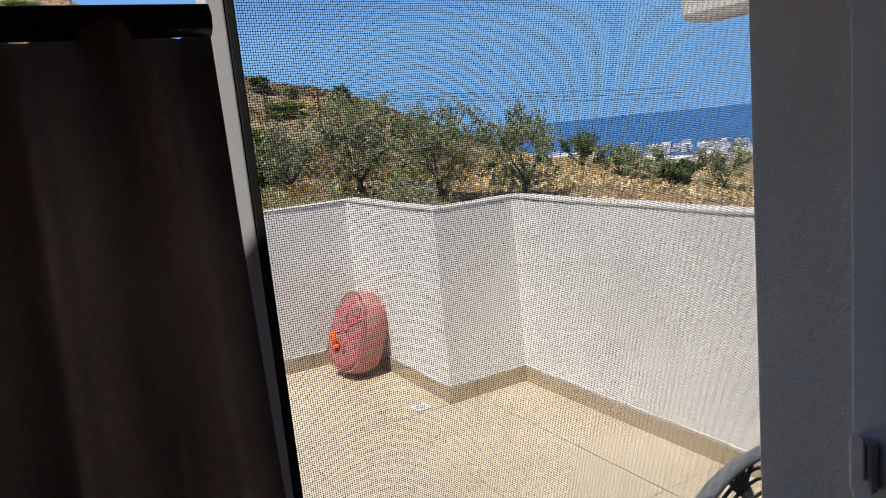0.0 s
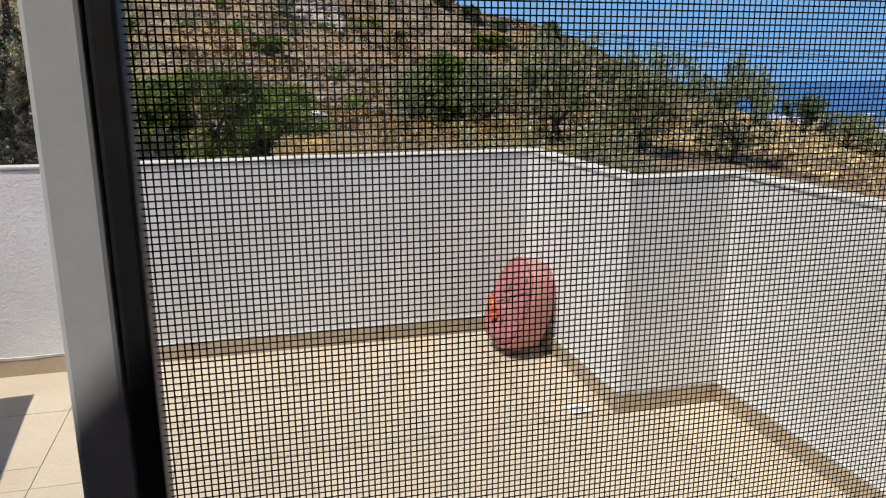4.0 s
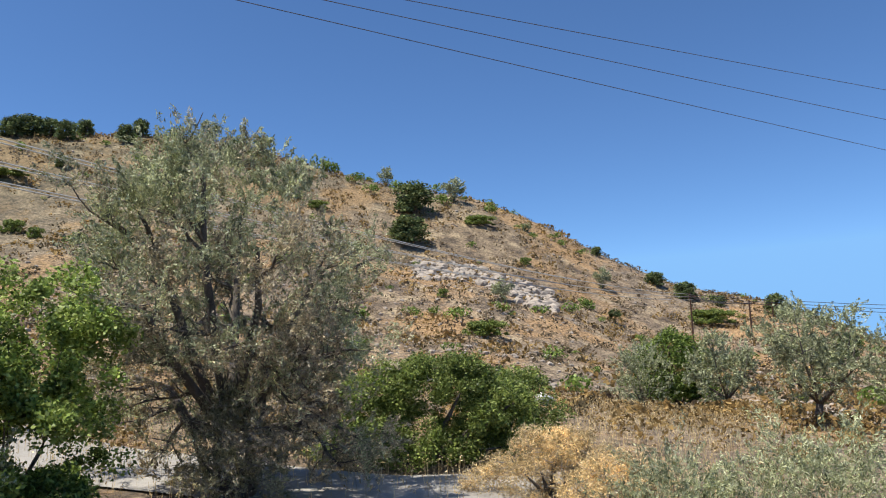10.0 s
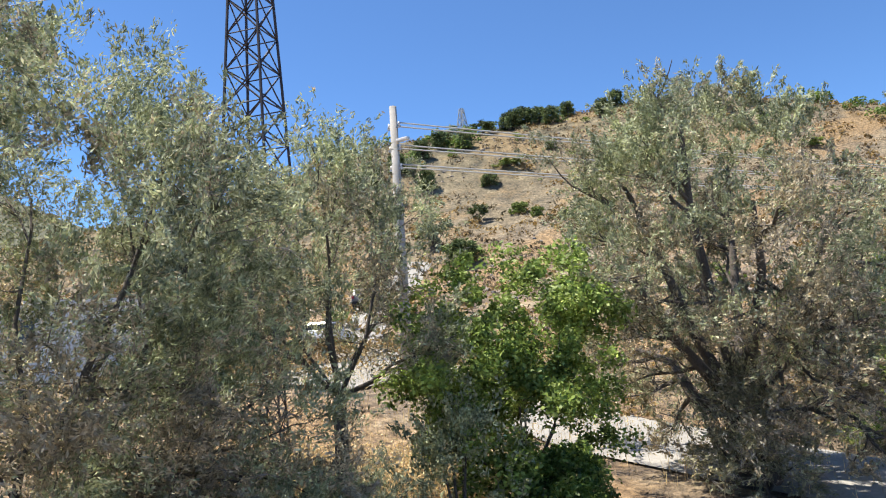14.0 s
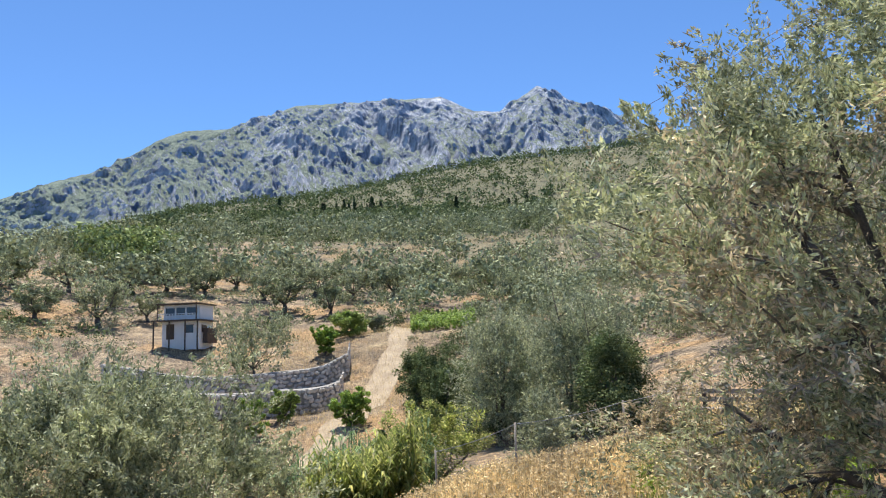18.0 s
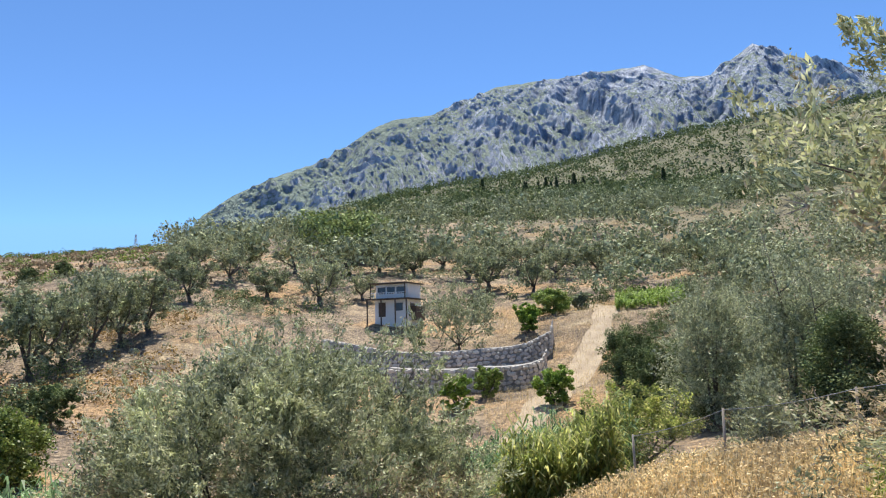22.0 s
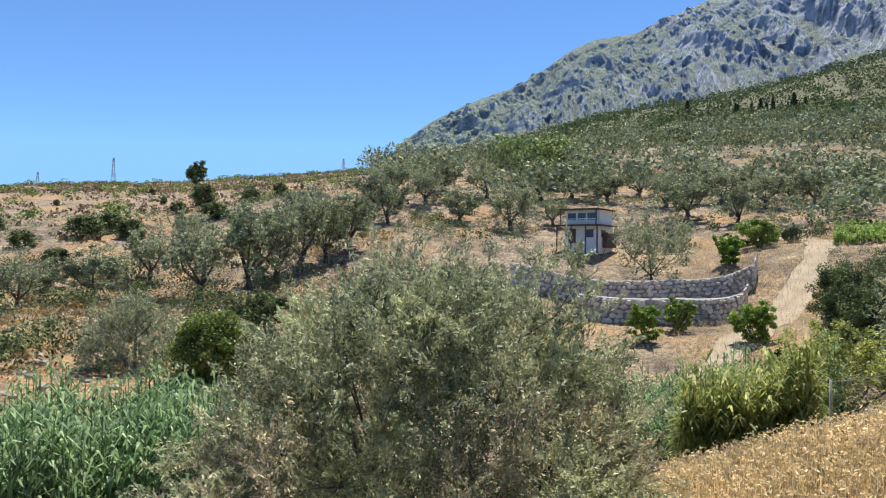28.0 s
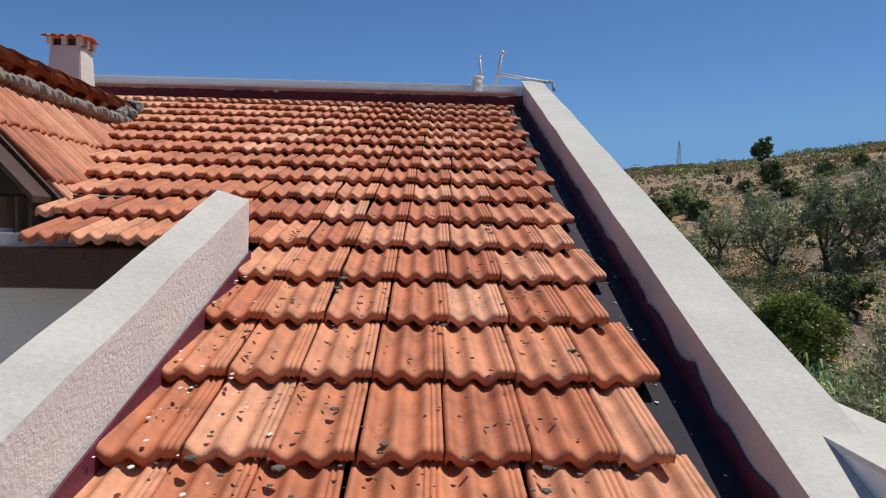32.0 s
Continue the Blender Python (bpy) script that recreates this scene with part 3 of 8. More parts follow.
def ribbon(name, pts, width, material, label, lift=0.05):
    """A track laid over the ground along a line of places."""
    line = []
    for (x0, y0), (x1, y1) in zip(pts, pts[1:]):
        n = max(2, int(math.hypot(x1 - x0, y1 - y0) / 1.2))
        line += [(x0 + (x1 - x0) * k / n, y0 + (y1 - y0) * k / n) for k in range(n)]
    line.append(pts[-1])
    bm = bmesh.new()
    rows = []
    for i, (x, y) in enumerate(line):
        a, b = line[max(i - 2, 0)], line[min(i + 2, len(line) - 1)]
        d = Vector((b[0] - a[0], b[1] - a[1])).normalized()
        w = width * (1 + 0.45 * noise.noise(Vector((x * 0.25, y * 0.25, 0)))) / 2
        rows.append([bm.verts.new((x - d.y * s * w, y + d.x * s * w, on_ground(x - d.y * s * w, y + d.x * s * w) + lift + (0.06 if abs(s) < 0.7 else 0)))
                     for s in (-1, -0.6, 0, 0.6, 1)])
    for u, v in zip(rows, rows[1:]):
        for k in range(4):
            bm.faces.new((u[k], u[k + 1], v[k + 1], v[k]))
    return structure(name, bm, material, label, "track", smooth=True)


ribbon("road", [heading(-12, 15.5), heading(4, 14.8), heading(16, 15.6), heading(27, 18), heading(37, 24), heading(43, 34), heading(45, 46), heading(43, 60), heading(40, 78)],
       3.4, M["gravel"], "pale gravel lane climbing past the parked cars")
ribbon("road_yard", [heading(52, 24), heading(46, 27), heading(42, 30)], 7.0, M["gravel"], "pale gravel parking strip beside the lane", 0.09)
TRACK_EYE = (-2.3, 0.14)
ribbon("path", [heading(a, d, TRACK_EYE) for a, d in ((116.6, 42), (115.6, 48), (113.9, 55), (112.3, 62), (110.9, 70), (109.8, 78), (109.2, 86), (110.2, 94), (112.0, 100))], 2.7, M["dirt"],
       "sandy foot track running up past the stone terraces")
ribbon("path_low", [heading(150, 17), heading(157, 17.5), heading(164, 17)], 2.2, M["gravel"], "grey gravel lane edge under the reeds")

# ---- mountain ----
RIDGE_AZ = (60, 78, 86, 89, 92.8, 95.2, 97.6, 100.6, 102.8, 105.4, 112, 117, 121.7, 125.2, 127, 130.3, 134, 137.5, 139.8, 142.5, 150)
RIDGE_EL = (8.3, 12.4, 15.0, 16.4, 18.2, 19.0, 20.3, 18.6, 18.7, 19.9, 19.6, 19.2, 17.4, 17.0, 16.3, 14.1, 12.8, 11.2, 9.6, 6.2, 1.0)


def build_mountain():
    azs = np.arange(62, 154, 0.13)
    us = np.concatenate([np.linspace(0, 1.0, 150), np.linspace(1.02, 1.25, 8)])
    aa, uu = np.meshgrid(azs, us, indexing="ij")
    foot, back = 820.0, 2300.0
    el = np.interp(aa, RIDGE_AZ, RIDGE_EL)
    top = 1.5 + back * np.tan(np.radians(el))
    rise = np.where(uu < 1, 0.12 * uu + 0.88 * np.clip((uu - 0.12) / 0.88, 0, 1) ** 0.92, 1 - (uu - 1) * 0.9)
    fx, fy = heading(0, 0)[0] - np.sin(np.radians(azs)) * foot, np.cos(np.radians(azs)) * foot
    base = ground_z(fx, fy)[:, None] - 12
    z = (base + np.maximum(top - base, 5) * rise).ravel()
    a, u = aa.ravel(), uu.ravel()
    r = foot + (back - foot) * u
    arc = np.radians(a) * 1500.0
    # buttresses and gullies run down the face; smaller crags break them up
    rib = np.array([noise.ridged_multi_fractal(Vector((p * 0.0075 + 0.35 * math.sin(v * 7), v * 2.1, 1.7)), 0.9, 2.1, 5, 1.0, 2.0) for p, v in zip(arc, u)])
    crag = np.array([noise.ridged_multi_fractal(Vector((p * 0.021, v * 15, 4.2)), 0.8, 2.2, 5, 1.0, 2.0) for p, v in zip(arc, u)])
    ease = np.clip(u * 4, 0, 1) * np.where(u < 1, np.clip((1.0 - u) * 9, 0.0, 1), 0.0)
    r = r - ease * ((rib - 1.2) * 60 + (crag - 1.2) * 13)
    z = z + ease * np.minimum((rib - 1.2) * 18 + (crag - 1.2) * 7, 2 + np.clip(0.95 - u, 0, 1) * 160)
    z = z - np.where(u > 0.9, np.abs(crag - 1.2) * 5 + 5, 0.0)
    verts = np.stack([-1.1 - np.sin(np.radians(a)) * r, np.cos(np.radians(a)) * r, z], 1)
    nu = len(us)
    faces = [(i * nu + k, (i + 1) * nu + k, (i + 1) * nu + k + 1, i * nu + k + 1) for i in range(len(azs) - 1) for k in range(nu - 1)]
    me = bpy.data.meshes.new("mountain")
    me.from_pydata(verts.tolist(), [], faces)
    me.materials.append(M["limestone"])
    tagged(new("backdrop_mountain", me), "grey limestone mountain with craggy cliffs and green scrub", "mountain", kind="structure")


build_mountain()


def far_range(name, az0, az1, dist, el, label, seed):
    bm = bmesh.new()
    rows = []
    for k in range(41):
        az = az0 + (az1 - az0) * k / 40
        s = math.sin(math.pi * k / 40) ** 0.6
        n = noise.fractal(Vector((az * 0.5, seed, 0)), 1.0, 2.0, 5)
        h = dist * math.tan(radians(el)) * s * (0.85 + 0.25 * n)
        x, y = heading(az, dist)
        x2, y2 = heading(az, dist - 500)
        x3, y3 = heading(az, dist + 400)
        rows.append([bm.verts.new((x2, y2, 20)), bm.verts.new((x, y, 20 + h)), bm.verts.new((x3, y3, 10))])
    for u, v in zip(rows, rows[1:]):
        for k in range(2):
            bm.faces.new((u[k], v[k], v[k + 1], u[k + 1]))
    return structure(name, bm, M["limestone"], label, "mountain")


far_range("backdrop_range", 168, 178, 2600, 4.9, "low blue-grey mountain far behind the brown hill", 4.0)

# ---- terrace ----
FRONT, RIGHT_A, JOG, RIGHT_B, TOP = 0.49, 1.345, -0.665, 1.83, 1.03
THICK = 0.085
WALL_Y = -3.0          # outer face of the house wall with the door
LOW_X = -1.48           # terrace side of the low sloping wall


def wing_x(y):
    return -2.994 + 0.041 * y


def wing_z(y):
    return 0.56 - 0.331 * y


def roof_z(y):
    return 0.47 - 0.318 * y


def capped_wall(name, x0, x1, y0, y1, label, z0=-0.3, top=TOP):
    """A rendered parapet, with a slightly proud chalky cap laid by hand."""
    bm = boxed(x0, x1, y0, y1, z0, top - 0.012)
    wall = structure(name, bm, M["stucco"], label, "wall")
    cap = bmesh.new()
    box(cap, x0 - 0.004, x1 + 0.004, y0 - 0.004, y1 + 0.004, top - 0.012, top + 0.006, bevel=0.005)
    long_x = (x1 - x0) > (y1 - y0)
    cuts = max(4, int(max(x1 - x0, y1 - y0) / 0.12))
    edges = [e for e in cap.edges if abs((e.verts[0].co - e.verts[1].co)[0 if long_x else 1]) > 0.3]
    bmesh.ops.subdivide_edges(cap, edges=edges, cuts=cuts)
    for v in cap.verts:
        v.co.z += 0.006 * noise.noise(v.co * 3.0)
        v.co.x += 0.004 * noise.noise(v.co * 5.0 + Vector((9, 0, 0)))
        v.co.y += 0.004 * noise.noise(v.co * 5.0 + Vector((0, 9, 0)))
    part("cap", cap, M["cap"], wall, "chalk white wall top", smooth=True)
    return wall


capped_wall("wall_front", wing_x(0.5) - 0.285, RIGHT_A + THICK, FRONT, FRONT + THICK, "white roughcast parapet in front of the terrace")
capped_wall("wall_jog_a", RIGHT_A, RIGHT_A + THICK, JOG, FRONT, "white roughcast parapet return by the corner")
capped_wall("wall_jog_b", RIGHT_A + THICK, RIGHT_B + THICK, JOG, JOG + THICK, "white roughcast parapet step")
capped_wall("wall_right", RIGHT_B, RIGHT_B + THICK, WALL_Y - 0.2, JOG, "white roughcast parapet on the seaward side")

# level outer parapet beside the eaves, then the rising wing wall of the roof
OUT_TOP, OUT_END = 0.985, -2.7
for nm, mat, lb, cat, grow, z0, z1 in (("wall_outer", "stucco", "white level parapet at the eaves corner", "wall", 0.0, -0.3, OUT_TOP),
                                       ("trim_outer_cap", "cap", "chalk white top of the outer parapet", "wall cap", 0.004, OUT_TOP, OUT_TOP + 0.012)):
    bm = bmesh.new()
    xa, xb = wing_x(FRONT) - 0.12 + grow, wing_x(OUT_END) - 0.12 + grow
    prism(bm, [(xa, FRONT - 0.002, z0), (xa, FRONT - 0.002, z1), (xb, OUT_END, z1), (xb, OUT_END, z0)], (-0.185 - 2 * grow, 0, 0))
    structure(nm, bm, M[mat], lb, cat)

Y_RIDGE = -6.9
bm = bmesh.new()
low, far = 0.25, Y_RIDGE - 0.2
prism(bm, [(wing_x(low), low, -0.6), (wing_x(low), low, wing_z(low)), (wing_x(far), far, wing_z(far)), (wing_x(far), far, -0.6)], (-0.208, 0, 0))
bmesh.ops.subdivide_edges(bm, edges=[e for e in bm.edges if abs(e.verts[0].co.y - e.verts[1].co.y) > 1], cuts=40, use_grid_fill=True)
for v in bm.verts:
    if v.co.z > roof_z(v.co.y) + 0.03:
        v.co.x += 0.006 * noise.noise(v.co * 2.2)
        v.co.z += 0.006 * noise.noise(v.co * 2.7 + Vector((3, 3, 3)))
structure("wall_wing", bm, M["cap"], "white wing wall rising along the roof slope", "wall", smooth=False)

bm = bmesh.new()
n = 150
edge_y = [low + (far - low) * k / n for k in range(n + 1)]
upper = [bm.verts.new((wing_x(y) + 0.007, y, roof_z(y) + 0.012 + 0.03 * noise.noise(Vector((y * 6, 0, 5))) + 0.02 * noise.noise(Vector((y * 19, 2, 5))))) for y in edge_y]
lower_v = [bm.verts.new((wing_x(y) + 0.007, y, roof_z(y) - 0.06)) for y in edge_y]
for k in range(n):
    bm.faces.new((lower_v[k], lower_v[k + 1], upper[k + 1], upper[k]))
structure("trim_primer", bm, M["primer"], "ragged purple waterproofing band at the foot of the wing wall", "waterproofing")
bm = bmesh.new()
prism(bm, [(wing_x(low) + 0.004, low, roof_z(low) - 0.055), (wing_x(far) + 0.004, far, roof_z(far) - 0.055), (wing_x(far) + 0.34, far, roof_z(far) - 0.055), (wing_x(low) + 0.34, low, roof_z(low) - 0.055)], (0, 0, -0.03))
structure("gutter_valley", bm, M["gutter"], "dark bitumen gutter between the tiles and the wing wall", "gutter")

# low sloping wall between terrace and roof
def low_z(y):
    return 0.695 - 0.314 * (y - 0.08)


bm = bmesh.new()
prism(bm, [(LOW_X, 0.08, -0.3), (LOW_X, 0.08, low_z(0.08)), (LOW_X - 0.10, -2.6, low_z(-2.6)), (LOW_X - 0.10, -2.6, -0.3)], (-0.115, 0, 0))
bmesh.ops.subdivide_edges(bm, edges=[e for e in bm.edges if abs(e.verts[0].co.y - e.verts[1].co.y) > 1], cuts=24, use_grid_fill=True)
for v in bm.verts:
    if v.co.z > 0.3:
        if v.co.x < LOW_X - 0.06 + 0.037 * (v.co.y - 0.08):
            v.co.z -= 0.035  # the plastered top falls towards the tiles
        v.co.x += 0.007 * noise.noise(v.co * 2.6)
        v.co.z += 0.008 * noise.noise(v.co * 3.1 + Vector((3, 3, 3)))
low_wall = structure("wall_low", bm, M["stucco"], "white plastered low wall sloping beside the tiled roof", "wall")
# sunlit top faces take the duller cap tone, balancing strong sun in the colour
low_wall.data.materials.append(M["cap"])
for poly in low_wall.data.polygons:
    if poly.normal.z > 0.5:
        poly.material_index = 1
bm = bmesh.new()
prism(bm, [(LOW_X - 0.128, 0.0, roof_z(0.0) - 0.05), (LOW_X - 0.128, 0.0, roof_z(0.0) + 0.02), (LOW_X - 0.227, -2.6, roof_z(-2.6) + 0.02), (LOW_X - 0.227, -2.6, roof_z(-2.6) - 0.05)], (0.006, 0, 0))
structure("trim_primer_low", bm, M["primer"], "purple waterproofing band along the low wall", "waterproofing")

# slab and house body below the terrace
structure("slab", boxed(-3.3, RIGHT_B + THICK, -7.1, FRONT + THICK - 0.01, -0.3, -0.03), M["concrete"], "concrete terrace slab", "slab")
structure("wall_storey", boxed(-3.2, RIGHT_B + 0.1, -7.0, FRONT + 0.1, -4.2, -0.3), M["stucco_house"], "plain white lower storey of the house", "wall")

# floor bed; its tiles are laid at the end of the file
floor = structure("floor", boxed(LOW_X - 1.6, RIGHT_B, WALL_Y - 0.3, FRONT, -0.03, -0.004), M["grout"], "cream tiled terrace floor with grey joints", "floor")

# ---- house wall, doorway, room ----
DOOR_L, DOOR_R = -0.50, 0.487
DORM_X, DORM_Z, DORM_Y = 0.05, 2.28, -3.35


def dormer_z(x):
    return DORM_Z - (1.035 * (DORM_X - x) if x < DORM_X else 0.20 * (x - DORM_X))


IN = WALL_Y - 0.24
structure("wall_door_left", boxed(LOW_X - 0.0, DOOR_L, IN, WALL_Y, -0.03, 1.36), M["stucco_house"], "white wall beside the terrace door under the eaves", "wall")
structure("wall_door_right", boxed(DOOR_R, RIGHT_B + THICK, IN - 0.11, IN + 0.04, -0.03, 1.92, bevel=0.004), M["stucco_house"], "white wall on the seaward side of the terrace door", "wall")
bm = bmesh.new()
prism(bm, [(-0.27, IN, 1.90), (RIGHT_B + THICK, IN, 1.90), (RIGHT_B + THICK, IN, dormer_z(RIGHT_B + THICK) - 0.07), (DORM_X, IN, DORM_Z - 0.07)], (0, 0.24, 0))
structure("wall_gable", bm, M["stucco_house"], "white gable over the terrace door", "wall")
structure("wall_room_left", boxed(-1.25, -1.1, Y_RIDGE, IN, -0.03, 1.33), M["inner_wall"], "dim side wall of the room", "wall")
structure("wall_room_right", boxed(RIGHT_B, RIGHT_B + THICK, Y_RIDGE, IN, -0.03, 1.92), M["inner_wall"], "dim side wall of the room", "wall")
structure("wall_room_back", boxed(-1.1, RIGHT_B, -5.3, -5.2, -0.03, 2.05), M["inner_wall"], "dim back wall of the room", "wall")
structure("floor_room", boxed(-1.1, RIGHT_B, -5.2, WALL_Y - 0.3, -0.03, 0.0), M["wood_floor"], "brown laminate floor of the dim room", "floor")

# roof decks under the tiles
bm = bmesh.new()
e0 = -2.95
prism(bm, [(wing_x(low) + 0.02, low, roof_z(low) - 0.09), (LOW_X - 0.16, low, roof_z(low) - 0.09), (LOW_X - 0.24, -2.65, roof_z(-2.65) - 0.09), (LOW_X - 0.06, -2.66, roof_z(-2.66) - 0.09), (LOW_X - 0.06, e0, roof_z(e0) - 0.09), (-0.91, e0, roof_z(e0) - 0.09), (-0.05, -5.7, roof_z(-5.7) - 0.09),
           (3.4, -5.7, roof_z(-5.7) - 0.09), (3.4, Y_RIDGE, roof_z(Y_RIDGE) - 0.09), (wing_x(Y_RIDGE) + 0.02, Y_RIDGE, roof_z(Y_RIDGE) - 0.09)], (0, 0, -0.02))
structure("roof_deck", bm, M["wood_dark"], "dark timber roof deck under the clay tiles", "roof")
bm = bmesh.new()
prism(bm, [(DORM_X, DORM_Y, DORM_Z - 0.05), (-0.65, DORM_Y, dormer_z(-0.65) - 0.05), (DORM_X, -5.7, DORM_Z - 0.05)], (0, 0, -0.05))
structure("roof_dormer_a", bm, M["wood_dark"], "timber deck of the dormer roof", "roof")
bm = bmesh.new()
prism(bm, [(DORM_X, DORM_Y, DORM_Z - 0.05), (3.4, DORM_Y, dormer_z(3.4) - 0.05), (3.4, -5.75, dormer_z(3.4) - 0.05), (DORM_X, -5.8, DORM_Z - 0.05)], (0, 0, -0.05))
structure("roof_dormer_b", bm, M["clay"], "seaward slope of the dormer roof", "roof")

# added, unseen board that keeps light off the doorway
bm = bmesh.new()
prism(bm, [(-0.62, DORM_Y, dormer_z(-0.62) - 0.06), (DORM_X, DORM_Y, DORM_Z - 0.06), (0.95, DORM_Y, dormer_z(0.95) - 0.06), (0.95, DORM_Y, dormer_z(0.95) - 0.09), (DORM_X, DORM_Y, DORM_Z - 0.09), (-0.62, DORM_Y, dormer_z(-0.62) - 0.09)], (0, 0.2, 0))
structure("soffit_shade_board", bm, M["wood_dark"], "unseen dark board added over the terrace door to shade it", "soffit")

# eaves beam and its board
structure("beam_eaves", boxed(LOW_X - 0.02, -0.58, e0 - 0.02, e0 + 0.06, roof_z(e0) - 0.27, roof_z(e0) - 0.10, bevel=0.008), M["wood_dark"], "dark stained eaves beam under the lowest tiles", "beam")
bm = bmesh.new()
prism(bm, [(-0.67, DORM_Y, dormer_z(-0.67) - 0.10), (DORM_X, DORM_Y, DORM_Z - 0.12), (DORM_X, DORM_Y, DORM_Z - 0.03), (-0.67, DORM_Y, dormer_z(-0.67) - 0.03)], (0, 0.03, 0))
structure("beam_barge", bm, M["wood_dark"], "dark stained barge board of the dormer", "beam")

# ridge wall at the top of the roof
bm = boxed(wing_x(Y_RIDGE) - 0.22, 4.4, Y_RIDGE - 0.2, Y_RIDGE, -0.5, wing_z(Y_RIDGE) - 0.02, bevel=0.01)
structure("wall_ridge", bm, M["stucco"], "white parapet along the ridge with a ragged purple foot", "wall")
bm = bmesh.new()
n = 220
xs = [wing_x(Y_RIDGE) + (4.2 - wing_x(Y_RIDGE)) * k / n for k in range(n + 1)]
zs = [roof_z(Y_RIDGE) + 0.055 + 0.03 * noise.noise(Vector((x * 7, 0, 2))) + 0.02 * noise.noise(Vector((x * 23, 0, 2))) for x in xs]
top_v = [bm.verts.new((x, Y_RIDGE + 0.004, z)) for x, z in zip(xs, zs)]
low_v = [bm.verts.new((x, Y_RIDGE + 0.004, roof_z(Y_RIDGE) - 0.1)) for x in xs]
for k in range(n):
    bm.faces.new((low_v[k], low_v[k + 1], top_v[k + 1], top_v[k]))
structure("trim_primer_ridge", bm, M["primer"], "ragged purple band along the ridge parapet", "waterproofing")
structure("flashing_ridge", boxed(wing_x(Y_RIDGE) + 0.1, 4.2, Y_RIDGE + 0.05, Y_RIDGE + 0.2, roof_z(Y_RIDGE) + 0.045, roof_z(Y_RIDGE) + 0.06), M["alu_white"], "thin metal flashing above the top row of tiles", "flashing")

# ---- things by the door ----


def insect_screen():
    """A sliding insect screen, drawn most of the way across the doorway."""
    s = thing("insect_screen", "white aluminium sliding insect screen with fine black mesh", "insect screen", (0, -3.05, 0))
    x0, x1, z0, z1 = -0.20, 0.86, 0.02, 1.86
    part("stile", boxed(x0 - 0.02, x0, -0.012, 0.03, z0, z1, bevel=0.002), M["alu_white"], s, "white aluminium stile")
    part("gasket", boxed(x0 + 0.001, x0 + 0.012, -0.011, 0.011, z0, z1, bevel=0.002), M["black_rubber"], s, "black brush gasket")
    part("stile", boxed(x1, x1 + 0.03, -0.012, 0.03, z0, z1, bevel=0.002), M["alu_white"], s)
    part("rail", boxed(x0, x1, -0.012, 0.03, z1 - 0.03, z1, bevel=0.002), M["alu_white"], s)
    part("rail", boxed(x0, x1, -0.012, 0.03, z0, z0 + 0.03, bevel=0.002), M["alu_white"], s)
    step, half = 0.0029, 0.00034
    v = []
    for k in range(int((x1 - x0) / step)):
        x = x0 + k * step
        v += [(x - half, 0, z0), (x + half, 0, z0), (x + half, 0, z1), (x - half, 0, z1)]
    for k in range(int((z1 - z0) / step)):
        z = z0 + k * step
        v += [(x0, 0.0008, z - half), (x1, 0.0008, z - half), (x1, 0.0008, z + half), (x0, 0.0008, z + half)]
    net = new("mesh", quads("mesh", v, M["wire"]))
    net.parent = s
    tagged(net, "fine black fibreglass mesh", kind="stuff")
    hook = bmesh.new()
    arc = [(x0 - 0.012 - 0.028 * math.sin(a), -0.02, 0.98 + 0.028 * math.cos(a)) for a in np.linspace(0.2, 2.8, 9)]
    tube(hook, arc, 0.004, 8)
    part("hook_handle", hook, M["alu_white"], s, "white curled pull handle", smooth=True)
    knob = bmesh.new()
    bmesh.ops.create_uvsphere(knob, u_segments=12, v_segments=8, radius=0.012)
    bmesh.ops.translate(knob, vec=(x0 - 0.01, -0.02, 1.008), verts=knob.verts)
    part("knob", knob, M["alu_white"], s, smooth=True)


insect_screen()


def door_frame():
    d = thing("door_1", "grey aluminium sliding door frame in the terrace doorway", "door frame", (0, 0, 0), kind="structure")
    part("jamb", boxed(DOOR_R - 0.012, DOOR_R + 0.09, IN - 0.16, IN - 0.112, 0.0, 1.9, bevel=0.004), M["alu_white"], d)
    part("jamb", boxed(DOOR_L, DOOR_L + 0.05, IN + 0.02, WALL_Y - 0.01, 0.0, 1.38, bevel=0.004), M["alu_white"], d)
    part("track", boxed(DOOR_L + 0.05, 0.69, IN + 0.06, WALL_Y - 0.02, -0.003, 0.018, bevel=0.003), M["alu_white"], d)
    part("gasket", boxed(DOOR_R + 0.0, DOOR_R + 0.09, IN - 0.176, IN - 0.161, 0.02, 1.88, bevel=0.002), M["black_rubber"], d, "black rubber gasket")
    part("glazing_stile", boxed(DOOR_R + 0.01, DOOR_R + 0.12, IN - 0.25, IN - 0.178, 0.02, 1.88, bevel=0.006), M["alu_white"], d, "edge of the sliding glass leaf")
    latch = part("latch", boxed(DOOR_R - 0.03, DOOR_R - 0.0125, IN - 0.15, IN - 0.118, 0.93, 1.0, bevel=0.005), M["pvc"], d, "small white plastic corner latch")
    part("lever", boxed(DOOR_R - 0.036, DOOR_R - 0.031, IN - 0.143, IN - 0.125, 0.95, 1.01, bevel=0.002), M["pvc"], latch)


door_frame()


